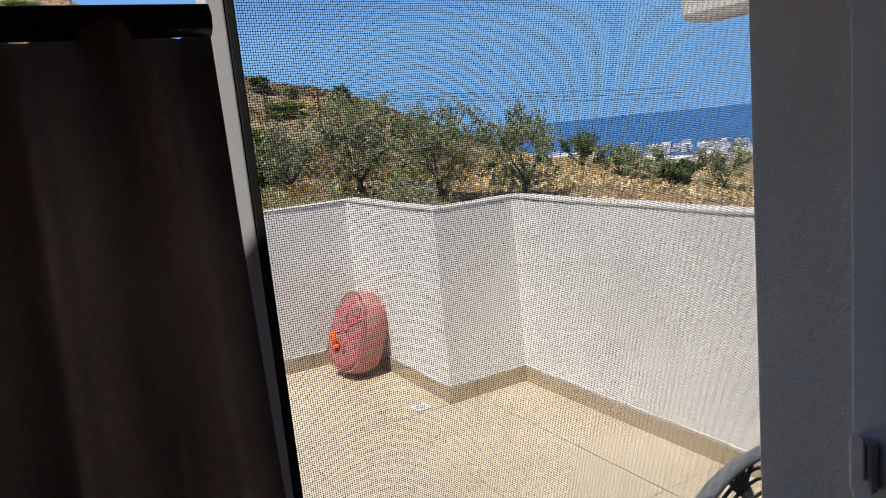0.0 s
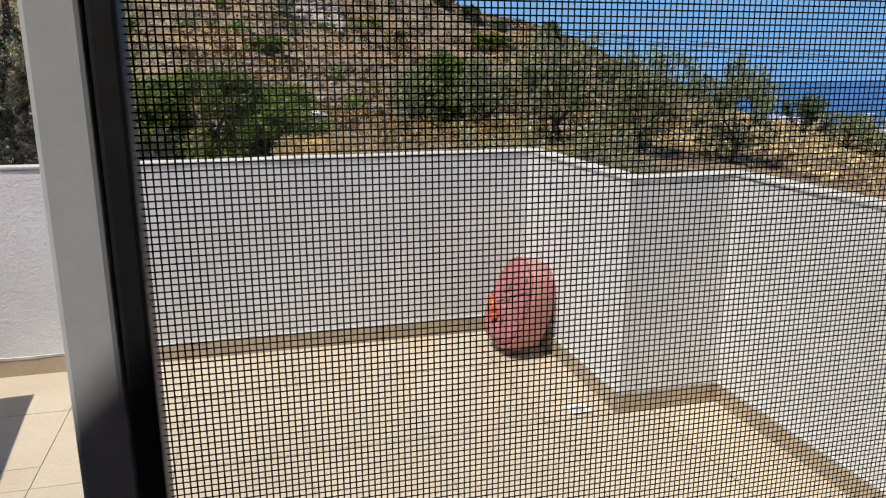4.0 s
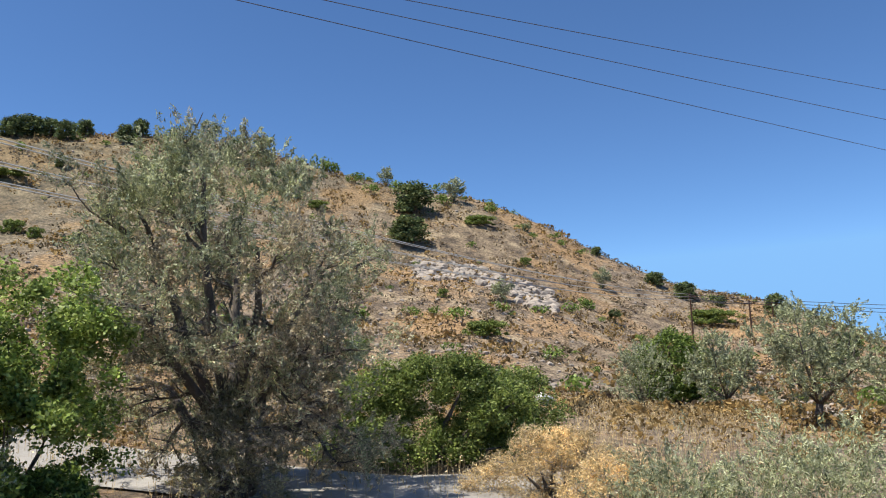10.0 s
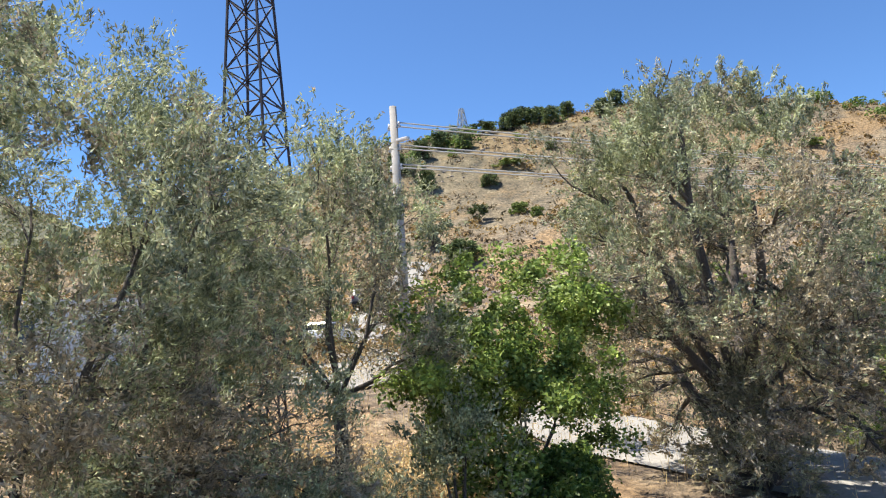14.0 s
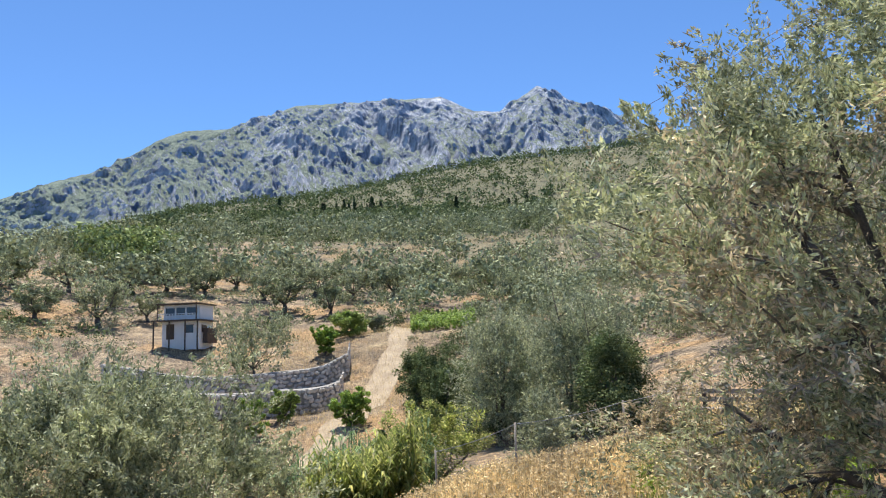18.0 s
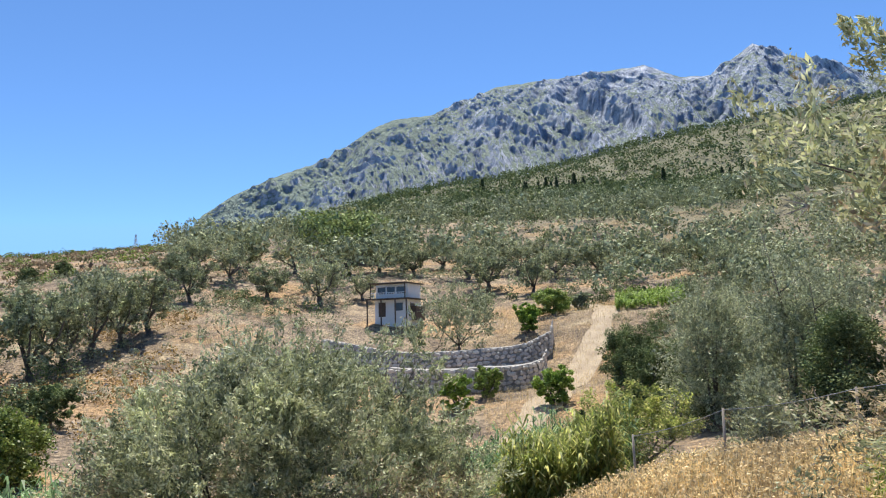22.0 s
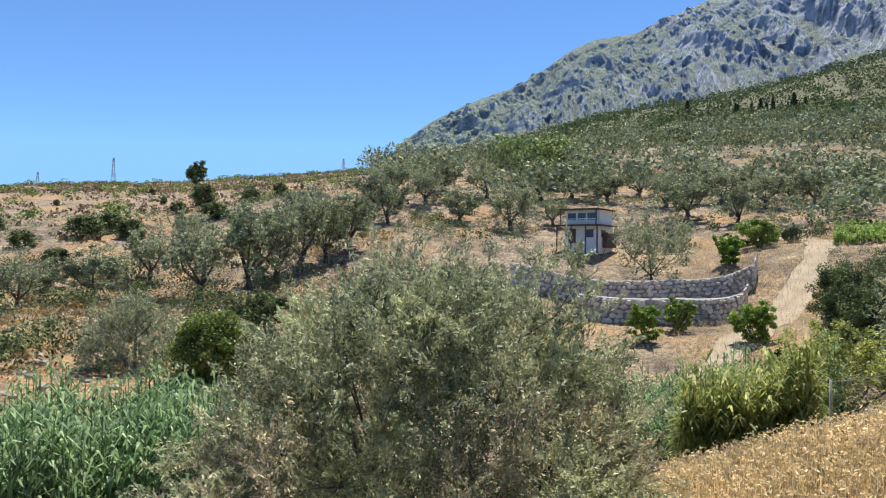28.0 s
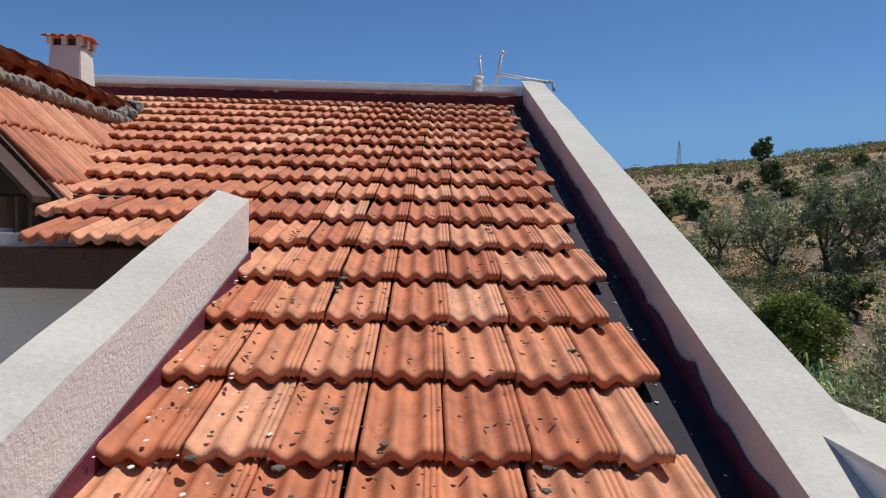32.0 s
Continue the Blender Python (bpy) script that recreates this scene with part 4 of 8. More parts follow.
def curtain():
    c = thing("curtain", "dark brown heavy curtain drawn aside at the doorway", "curtain", (-0.302, -3.44, 0))
    bm = bmesh.new()
    rows = []
    for k in range(49):
        u = k / 48
        x, y = -0.52 * u, 0.035 * math.sin(u * 38) + 0.012 * math.sin(u * 91)
        rows.append([bm.verts.new((x + 0.01 * math.sin(z * 3 + u * 9), y * (0.6 + 0.3 * z), z)) for z in np.linspace(0.005, 1.53, 12)])
    for a, b in zip(rows, rows[1:]):
        for k in range(11):
            bm.faces.new((a[k], b[k], b[k + 1], a[k + 1]))
    bmesh.ops.solidify(bm, geom=bm.faces[:], thickness=0.004)
    part("drape", bm, M["curtain"], c, smooth=True)
    rod = tube(bmesh.new(), [(-0.6, 0, 1.535), (-0.01, 0, 1.535)], 0.01, 8)
    part("rod", rod, M["iron_black"], c, "black curtain rod", smooth=True)


curtain()


def parasol_base():
    """A fan-shaped, water-filled half of a parasol base, leaning in the corner."""
    p = thing("parasol_base", "faded red plastic parasol base leaning in the parapet corner", "parasol base", (1.088, 0.165, 0.0))
    p.matrix_world = pose(1.088, 0.165, 0.034, 0, 0, -75) @ pose(0, 0, 0, -17, 0, 0) @ pose(0, 0, 0, 0, 9, 0)

    def outline(scale):
        pts = []
        for k in range(40):
            a = 2 * math.pi * k / 40
            c, s = math.cos(a), math.sin(a)
            w = 0.168 * (1 - 0.18 * s) * (abs(c) ** 0.75) * (1 if c >= 0 else -1)
            h = 0.25 * (abs(s) ** 0.80) * (1 if s >= 0 else -1)
            dent = 1 - 0.10 * math.exp(-((a - 1.15) / 0.16) ** 2)
            pts.append((w * scale * dent, 0.25 + h * scale * dent))
        return pts

    def shell(y0, y1, steps, scale_of):
        bm = bmesh.new()
        rings = []
        for k in range(steps + 1):
            u = k / steps
            rings.append([bm.verts.new((x, y0 + (y1 - y0) * u, z)) for x, z in outline(scale_of(u))])
        for a, b in zip(rings, rings[1:]):
            for k in range(40):
                bm.faces.new((a[k], a[(k + 1) % 40], b[(k + 1) % 40], b[k]))
        bm.faces.new(rings[0])
        bm.faces.new(rings[-1][::-1])
        bmesh.ops.recalc_face_normals(bm, faces=bm.faces)
        return bm

    part("tank", shell(-0.052, 0.115, 8, lambda u: 0.93 + 0.07 * math.sin(math.pi * min(1, u * 1.15)) ** 0.6), M["jug_side"], p, "dusty pink rounded side", smooth=True)
    part("face", shell(-0.070, -0.052, 4, lambda u: 0.80 + 0.11 * u ** 0.5), M["jug"], p, "faded red top plate", smooth=True)
    ribs = bmesh.new()
    for a in (35, 100, 150, 215, 280, 330):
        r0, r1 = 0.035, 0.15
        ca, sa_ = math.cos(radians(a)), math.sin(radians(a))
        tube(ribs, [(r0 * ca, -0.071, 0.27 + r0 * sa_), (r1 * ca, -0.071, 0.27 + r1 * sa_)], 0.007, 6)
    part("rib", ribs, M["jug"], p, "moulded stiffening ribs", smooth=True)
    hub = bmesh.new()
    bmesh.ops.create_cone(hub, cap_ends=True, segments=20, radius1=0.028, radius2=0.02, depth=0.014)
    bmesh.ops.rotate(hub, matrix=Matrix.Rotation(radians(90), 3, "X"), verts=hub.verts)
    bmesh.ops.translate(hub, vec=(0.0, -0.074, 0.27), verts=hub.verts)
    part("hub", hub, M["jug"], p, smooth=True)
    square = boxed(0.03, 0.10, -0.078, -0.068, 0.36, 0.42, bevel=0.006)
    part("raised_panel", square, M["jug"], p)
    well = boxed(-0.115, -0.03, -0.0715, -0.066, 0.130, 0.215, bevel=0.003)
    part("cap_well", well, M["jug"], p, "sunken recess around the filler")
    lip = tube(bmesh.new(), [(-0.128, -0.072, 0.232), (-0.100, -0.072, 0.238), (-0.018, -0.072, 0.150), (-0.020, -0.072, 0.118), (-0.046, -0.072, 0.112), (-0.130, -0.072, 0.200), (-0.128, -0.072, 0.232)], 0.005, 6)
    part("well_lip", lip, M["jug"], p, smooth=True)
    cap = bmesh.new()
    tube(cap, [(-0.115, -0.077, 0.222), (-0.05, -0.077, 0.145)], [0.018, 0.021], 14)
    tube(cap, [(-0.05, -0.077, 0.145), (-0.032, -0.077, 0.126)], [0.023, 0.022], 14)
    part("filler_cap", cap, M["orange"], p, "orange screw filler cap", smooth=True)
    seam = bmesh.new()
    pts = outline(0.955)
    for k in range(0, 40):
        (ax, az_), (bx, bz) = pts[k], pts[(k + 1) % 40]
        for q in (0.17, 0.5, 0.83):
            x, z = ax + (bx - ax) * q, az_ + (bz - az_) * q
            box(seam, x - 0.0028, x + 0.0028, -0.0585, -0.05, z - 0.0028, z + 0.0028)
    part("seam", seam, M["jug_side"], p, "toothed moulding seam")


parasol_base()


def rattan_chair():
    """A round-backed woven garden chair just outside the door."""
    c = thing("woven_chair", "black woven plastic garden chair with a slate grey rim", "chair", (1.30, -2.84, 0.0), 5)
    rim = bmesh.new()
    arc = [(0.33 * math.cos(a), 0.33 * math.sin(a), 0.49 + 0.07 * math.sin(a)) for a in np.linspace(radians(-35), radians(215), 30)]
    tube(rim, arc, 0.026, 10)
    part("rim", rim, M["grey_rim"], c, "slate grey rounded rim", smooth=True)
    rng = random.Random(3)
    for k in range(46):
        a = radians(-35 + 250 * k / 45)
        b = a + rng.uniform(-0.25, 0.25)
        top = (0.33 * math.cos(a), 0.33 * math.sin(a), 0.49 + 0.07 * math.sin(a))
        mid = (0.34 * math.cos((a + b) / 2), 0.34 * math.sin((a + b) / 2), 0.46)
        low_p = (0.27 * math.cos(b), 0.27 * math.sin(b), 0.36)
        part("cane_strand", tube(bmesh.new(), [top, mid, low_p], 0.008, 5), M["rattan"], c)
    for z, r in ((0.40, 0.30), (0.44, 0.325), (0.48, 0.335), (0.53, 0.335)):
        part("cane_band", tube(bmesh.new(), [(r * math.cos(a), r * math.sin(a), z + 0.02 * math.sin(a * 9)) for a in np.linspace(radians(-35), radians(215), 40)], 0.007, 5), M["rattan"], c)
    c.scale = (1.55, 0.86, 0.73)
    seat = bmesh.new()
    bmesh.ops.create_cone(seat, cap_ends=True, segments=28, radius1=0.29, radius2=0.28, depth=0.04)
    bmesh.ops.translate(seat, vec=(0, 0, 0.35), verts=seat.verts)
    part("seat", seat, M["rattan"], c)
    for k in range(4):
        a = radians(45 + 90 * k)
        leg = tube(bmesh.new(), [(0.22 * math.cos(a), 0.22 * math.sin(a), 0.34), (0.27 * math.cos(a), 0.27 * math.sin(a), 0.0)], [0.018, 0.014], 8)
        part("leg", leg, M["grey_rim"], c, smooth=True)


rattan_chair()


def corner_post():
    p = thing("pergola_post", "grey round pergola post standing on the parapet", "post", (RIGHT_B + 0.08, -2.335, TOP + 0.004))
    part("shaft", tube(bmesh.new(), [(0, 0, 0), (0, 0, 0.72)], 0.068, 22), M["pole"], p, smooth=True)
    part("collar", tube(bmesh.new(), [(0, 0, 0.70), (0, 0, 0.76)], [0.074, 0.068], 22), M["pvc"], p, smooth=True)
    part("head", boxed(-0.09, 0.09, 0.12, 0.46, 0.70, 0.93, bevel=0.03), M["pvc"], p, "white boxed head of the post")
    part("rafter", boxed(-0.05, 0.05, -0.5, 0.12, 0.77, 0.90, bevel=0.008), M["wood_dark"], p, "brown timber rafter end")


corner_post()


def floor_drain():
    d = thing("floor_drain", "square white floor drain with a round grate hole", "drain", (1.19, -0.60, 0.001))
    d.scale = (0.7, 0.7, 1.0)
    bm = bmesh.new()
    n = 32
    inner, outer, low_r = [], [], []
    for k in range(n):
        a = 2 * math.pi * k / n
        c, s = math.cos(a), math.sin(a)
        q = 0.065 / max(abs(c), abs(s))
        inner.append(bm.verts.new((0.042 * c, 0.042 * s, 0.004)))
        outer.append(bm.verts.new((q * c, q * s, 0.004)))
        low_r.append(bm.verts.new((0.042 * c, 0.042 * s, -0.001)))
    for k in range(n):
        j = (k + 1) % n
        bm.faces.new((inner[k], outer[k], outer[j], inner[j]))
        bm.faces.new((low_r[k], inner[k], inner[j], low_r[j]))
    part("flange", bm, M["pvc"], d)
    hole = bmesh.new()
    bmesh.ops.create_circle(hole, cap_ends=True, radius=0.0415, segments=32)
    part("grate", hole, M["concrete"], d, "grey grate in the drain hole")


floor_drain()

# ---- things on the roof ----


def chimney():
    x, y = 0.72, -6.35
    z = roof_z(y) - 0.02
    c = thing("chimney", "white plastered chimney with a small red tiled hood", "chimney", (x, y, z))
    c.scale = (0.72, 0.72, 0.77)
    bm = bmesh.new()
    r = bmesh.ops.create_cube(bm, size=1.0)
    for v in r["verts"]:
        f = 0.21 if v.co.z < 0 else 0.175
        v.co = Vector((v.co.x * 2 * f, v.co.y * 2 * f, 0.30 + v.co.z * 0.6))
    bmesh.ops.bevel(bm, geom=bm.edges[:], offset=0.012, segments=2, affect="EDGES")
    part("stack", bm, M["stucco"], c)
    part("foot_band", boxed(-0.222, 0.222, -0.222, 0.222, -0.02, 0.085, bevel=0.004), M["primer"], c, "purple waterproofing band")
    for dx, dy in ((-0.17, 0.17), (0.17, 0.17), (-0.17, -0.17), (0.17, -0.17), (0.0, 0.17), (-0.17, 0.0)):
        part("pier", boxed(dx - 0.03, dx + 0.03, dy - 0.03, dy + 0.03, 0.6, 0.69), M["stucco"], c)
    # solid black block stands in for the dark inside of the flue
    part("flue", boxed(-0.15, 0.15, -0.15, 0.15, 0.59, 0.675), M["iron_black"], c, "black block in the flue opening")
    hood = bmesh.new()
    for k in range(5):
        x0 = -0.25 + 0.1 * k
        pts = [(x0 + 0.1 * u, 0, 0.70 + 0.025 * math.sin(math.pi * u)) for u in np.linspace(0, 1, 7)]
        lower = [(p[0], -0.25, p[2] - 0.02) for p in pts]
        upper = [(p[0], 0.25, p[2] - 0.02) for p in pts]
        a, b = [hood.verts.new(p) for p in lower], [hood.verts.new((p[0], 0, p[2] + 0.025)) for p in pts]
        d = [hood.verts.new(p) for p in upper]
        for j in range(6):
            hood.faces.new((a[j], a[j + 1], b[j + 1], b[j]))
            hood.faces.new((b[j], b[j + 1], d[j + 1], d[j]))
    bmesh.ops.solidify(hood, geom=hood.faces[:], thickness=0.018)
    part("tile_hood", hood, M["clay"], c, "red clay tile hood")


chimney()


def pipes():
    zt = wing_z(Y_RIDGE)
    v = thing("vent_stub", "white capped vent stub against the ridge parapet", "vent pipe", (wing_x(Y_RIDGE) + 0.44, Y_RIDGE + 0.06, roof_z(Y_RIDGE) + 0.061))
    part("stub", tube(bmesh.new(), [(0, 0, 0), (0, 0, zt - roof_z(Y_RIDGE) - 0.03)], 0.048, 16), M["stucco"], v, smooth=True)
    part("rim", tube(bmesh.new(), [(0, 0, zt - roof_z(Y_RIDGE) - 0.06), (0, 0, zt - roof_z(Y_RIDGE) - 0.02)], 0.056, 16), M["stucco"], v, smooth=True)
    a = thing("water_pipe", "thin white upright water pipe on the ridge parapet", "pipe", (wing_x(Y_RIDGE) + 0.40, Y_RIDGE - 0.08, zt - 0.02))
    part("riser", tube(bmesh.new(), [(0, 0, 0), (0.0, 0, 0.12), (0.015, 0, 0.28)], 0.012, 8), M["pvc"], a, smooth=True)
    part("coupling", tube(bmesh.new(), [(0.014, 0, 0.255), (0.016, 0, 0.29)], 0.015, 8), M["pvc"], a, smooth=True)
    b = thing("water_pipe", "white water pipe with a sloping branch over the wing wall", "pipe", (wing_x(Y_RIDGE) + 0.235, Y_RIDGE - 0.08, zt - 0.02))
    part("riser", tube(bmesh.new(), [(0.02, 0, 0), (0.0, 0, 0.14), (-0.04, 0, 0.33)], 0.013, 8), M["pvc"], b, smooth=True)
    part("branch", tube(bmesh.new(), [(0.0, 0, 0.12), (-0.25, 0.01, 0.085), (-0.5, 0.02, 0.05)], 0.014, 8), M["pvc"], b, smooth=True)
    part("elbow", tube(bmesh.new(), [(-0.49, 0.02, 0.06), (-0.53, 0.02, 0.045), (-0.545, 0.02, -0.03)], 0.02, 8), M["pvc"], b, smooth=True)
    part("coupling", tube(bmesh.new(), [(-0.036, 0, 0.305), (-0.042, 0, 0.345)], 0.016, 8), M["pvc"], b, smooth=True)


pipes()


def water_box():
    """A blue plastic box in a black bracket on the outside of the parapet."""
    w = thing("blue_box", "dark blue plastic box with a light blue lid and oval sticker", "box", (-3.52, -2.55, 0.0), 18)
    w.location = (-3.66, -4.35, 0.59)
    w.scale = (1.35, 1.35, 1.35)
    part("body", boxed(-0.11, 0.11, -0.13, 0.13, 0.03, 0.36, bevel=0.02), M["blue"], w)
    part("lid", boxed(-0.115, 0.115, -0.135, 0.02, 0.36, 0.395, bevel=0.012), M["light_blue"], w, "light blue lid")
    s = part("sticker", boxed(-0.085, 0.085, 0.1305, 0.132, 0.07, 0.29), M["paper"], w, "white sticker with a blue oval")
    oval = bmesh.new()
    bmesh.ops.create_circle(oval, cap_ends=True, radius=0.05, segments=28)
    bmesh.ops.scale(oval, vec=(0.62, 1.35, 1), verts=oval.verts)
    bmesh.ops.rotate(oval, matrix=Matrix.Rotation(radians(90), 3, "X"), verts=oval.verts)
    bmesh.ops.translate(oval, vec=(0.0, 0.1335, 0.18), verts=oval.verts)
    part("oval_mark", oval, M["light_blue"], s, "light blue oval mark")
    bars = bmesh.new()
    for x in (-0.055, -0.068):
        box(bars, x - 0.003, x + 0.003, 0.1322, 0.1335, 0.10, 0.27)
    box(bars, -0.012, 0.012, 0.1338, 0.1345, 0.12, 0.25)
    part("writing", bars, M["paper"], s, "unreadable writing")
    for b in ((-0.19, -0.155, -0.15, 0.15, -0.02, 0.42), (-0.19, 0.15, 0.138, 0.15, -0.05, -0.01), (-0.19, 0.15, -0.15, -0.138, -0.05, -0.01), (-0.19, 0.10, -0.15, 0.15, 0.405, 0.425)):
        part("bracket_bar", boxed(*b, bevel=0.003), M["iron_black"], w, "black steel bracket bar")
    part("hose", tube(bmesh.new(), [(0.14, 0.10, 0.30), (0.15, 0.11, 0.18), (0.155, 0.10, -0.02)], 0.014, 8), M["pvc"], w, "white hose", smooth=True)


water_box()

# ---- trees and plants ----


def limb_tree(rng, height, spread, trunk_r, lean=0.15, forks=5, start=0.22):
    """A trunk that forks low into crooked limbs; gives the wood and the limb ends."""
    bm = bmesh.new()
    base = Vector((0, 0, -0.25))
    fork = Vector((rng.uniform(-lean, lean) * height * 0.4, rng.uniform(-lean, lean) * height * 0.4, height * start))
    mid = fork * 0.5 + Vector((rng.uniform(-0.1, 0.1), rng.uniform(-0.1, 0.1), 0))
    tube(bm, [base, Vector((0, 0, 0.1)), mid, fork], [trunk_r * 1.5, trunk_r * 1.15, trunk_r, trunk_r * 0.85], 9)
    tips = []
    for k in range(forks):
        a = 2 * math.pi * (k + rng.uniform(-0.3, 0.3)) / forks
        out = spread * rng.uniform(0.35, 0.95)
        end = Vector((math.cos(a) * out, math.sin(a) * out, height * rng.uniform(0.62, 0.95)))
        bend = fork.lerp(end, 0.5) + Vector((math.cos(a) * out * 0.22, math.sin(a) * out * 0.22, -height * 0.05))
        r = trunk_r * rng.uniform(0.35, 0.55)
        tube(bm, [fork - Vector((0, 0, 0.05)), fork.lerp(bend, 0.5), bend, end], [r, r * 0.8, r * 0.55, r * 0.15], 6)
        tips.append((bend, end))
        for j in range(3):
            s = bend.lerp(end, rng.uniform(0.0, 0.6))
            e = s + Vector((rng.uniform(-1, 1), rng.uniform(-1, 1), rng.uniform(-0.1, 0.8))) * spread * 0.42
            tube(bm, [s, s.lerp(e, 0.5) + Vector((0, 0, 0.08)), e], [r * 0.35, r * 0.22, r * 0.06], 5)
            tips.append((s, e))
    return bm, tips


def twigs(bm, rng, spots, length, radius, count):
    for _ in range(count):
        p = Vector(spots[rng.randrange(len(spots))])
        p.z *= 0.93
        d = Vector((rng.uniform(-1, 1), rng.uniform(-1, 1), rng.uniform(-0.6, 0.4))).normalized()
        q = p + d * length * rng.uniform(0.5, 1.2)
        s = d.cross(Vector((0.2, 0.3, 0.9))).normalized() * radius
        u = d.cross(s).normalized() * radius
        a = [bm.verts.new(p + s), bm.verts.new(p - s * 0.5 + u), bm.verts.new(p - s * 0.5 - u)]
        b = bm.verts.new(q)
        for k in range(3):
            bm.faces.new((a[k], a[(k + 1) % 3], b))
    return bm


def clump_crown(seed, height, spread, tips, clumps, per, leaf, low=0.35, squash=0.85, round_r=0.2, up=0.0, shoots=False):
    """Leaf clumps round the limb ends and over an uneven dome."""
    g = np.random.default_rng(seed)
    centres, radii = [], []
    for s, e in tips:
        for f in (0.55, 0.85, 1.05):
            centres.append(np.array(s.lerp(e, f)))
            radii.append(spread * round_r * g.uniform(0.7, 1.3))
    while len(centres) < clumps:
        a, u = g.uniform(0, 2 * math.pi), g.uniform(0, 1) ** 0.5
        h = g.uniform(low, 1.0)
        w = spread * math.sqrt(max(0.0, 1 - ((h - 0.58) / 0.5) ** 2)) * u * g.uniform(0.75, 1.08)
        centres.append(np.array((math.cos(a) * w, math.sin(a) * w, height * h * g.uniform(0.9, 1.02))))
        radii.append(spread * round_r * g.uniform(0.55, 1.2))
    if shoots:
        c = np.array(centres)
        outs = c - np.array((0, 0, height * 0.5))
        outs /= np.linalg.norm(outs, axis=1, keepdims=True) + 1e-9
        spots, axes = sprays(g, c, outs, radii, per)
        return spots, along(g, spots, axes, leaf[0], leaf[1])
    spots = puffs(g, centres, radii, per, 0.3, squash)
    return spots, leaves(g, spots, leaf[0], leaf[1], up=up)


def shed_dry(seed, blades, height, share, holder):
    """Takes a share of the leaves, in patches and mostly low down, for brown dry foliage."""
    v = blades.reshape(-1, 4, 3)
    mid = v.mean(1)
    n = np.array([noise.noise(Vector(p) * 0.9 + Vector((seed, 0, 0))) for p in mid])
    low_down = 1.0 - mid[:, 2] / height
    pick = n * 1.1 + low_down * 0.9 + np.random.default_rng(seed).uniform(-0.35, 0.35, len(mid))
    cut = pick > np.quantile(pick, 1 - share)
    ob = new("dry_foliage", quads("dry_foliage", v[cut].reshape(-1, 3), M["olive_brown"]))
    ob.parent = holder
    tagged(ob, "brownish grey half-dry leaves")
    return v[~cut].reshape(-1, 3)


def tree(name, label, at, height, spread, material, leaf, seed, clumps=60, per=300, trunk_r=0.16, forks=5, start=0.22, low=0.35,
         twig_count=0, bark="bark", round_r=0.2, lean=0.15, category="tree", up=0.0, turn=0.0, group="", dry=0.0):
    rng = random.Random(seed)
    t = thing(name, label, category, at, turn, group)
    wood, tips = limb_tree(rng, height, spread, trunk_r, lean, forks, start)
    spots, blades = clump_crown(seed, height, spread, tips, clumps, per, leaf, low, round_r=round_r, up=up, shoots=material.startswith("olive"))
    part("trunk", wood, M[bark], t, smooth=True)
    if twig_count:
        part("twig", twigs(bmesh.new(), rng, spots.tolist(), leaf[0] * 4.5, leaf[0] * 0.08, int(twig_count * 1.4)), M["twig"], t, "bare grey twigs")["kind"] = "stuff"
    if dry:
        blades = shed_dry(seed, blades, height, dry, t)
    crown = new("crown", quads("crown", blades, M[material]))
    crown.parent = t
    return t


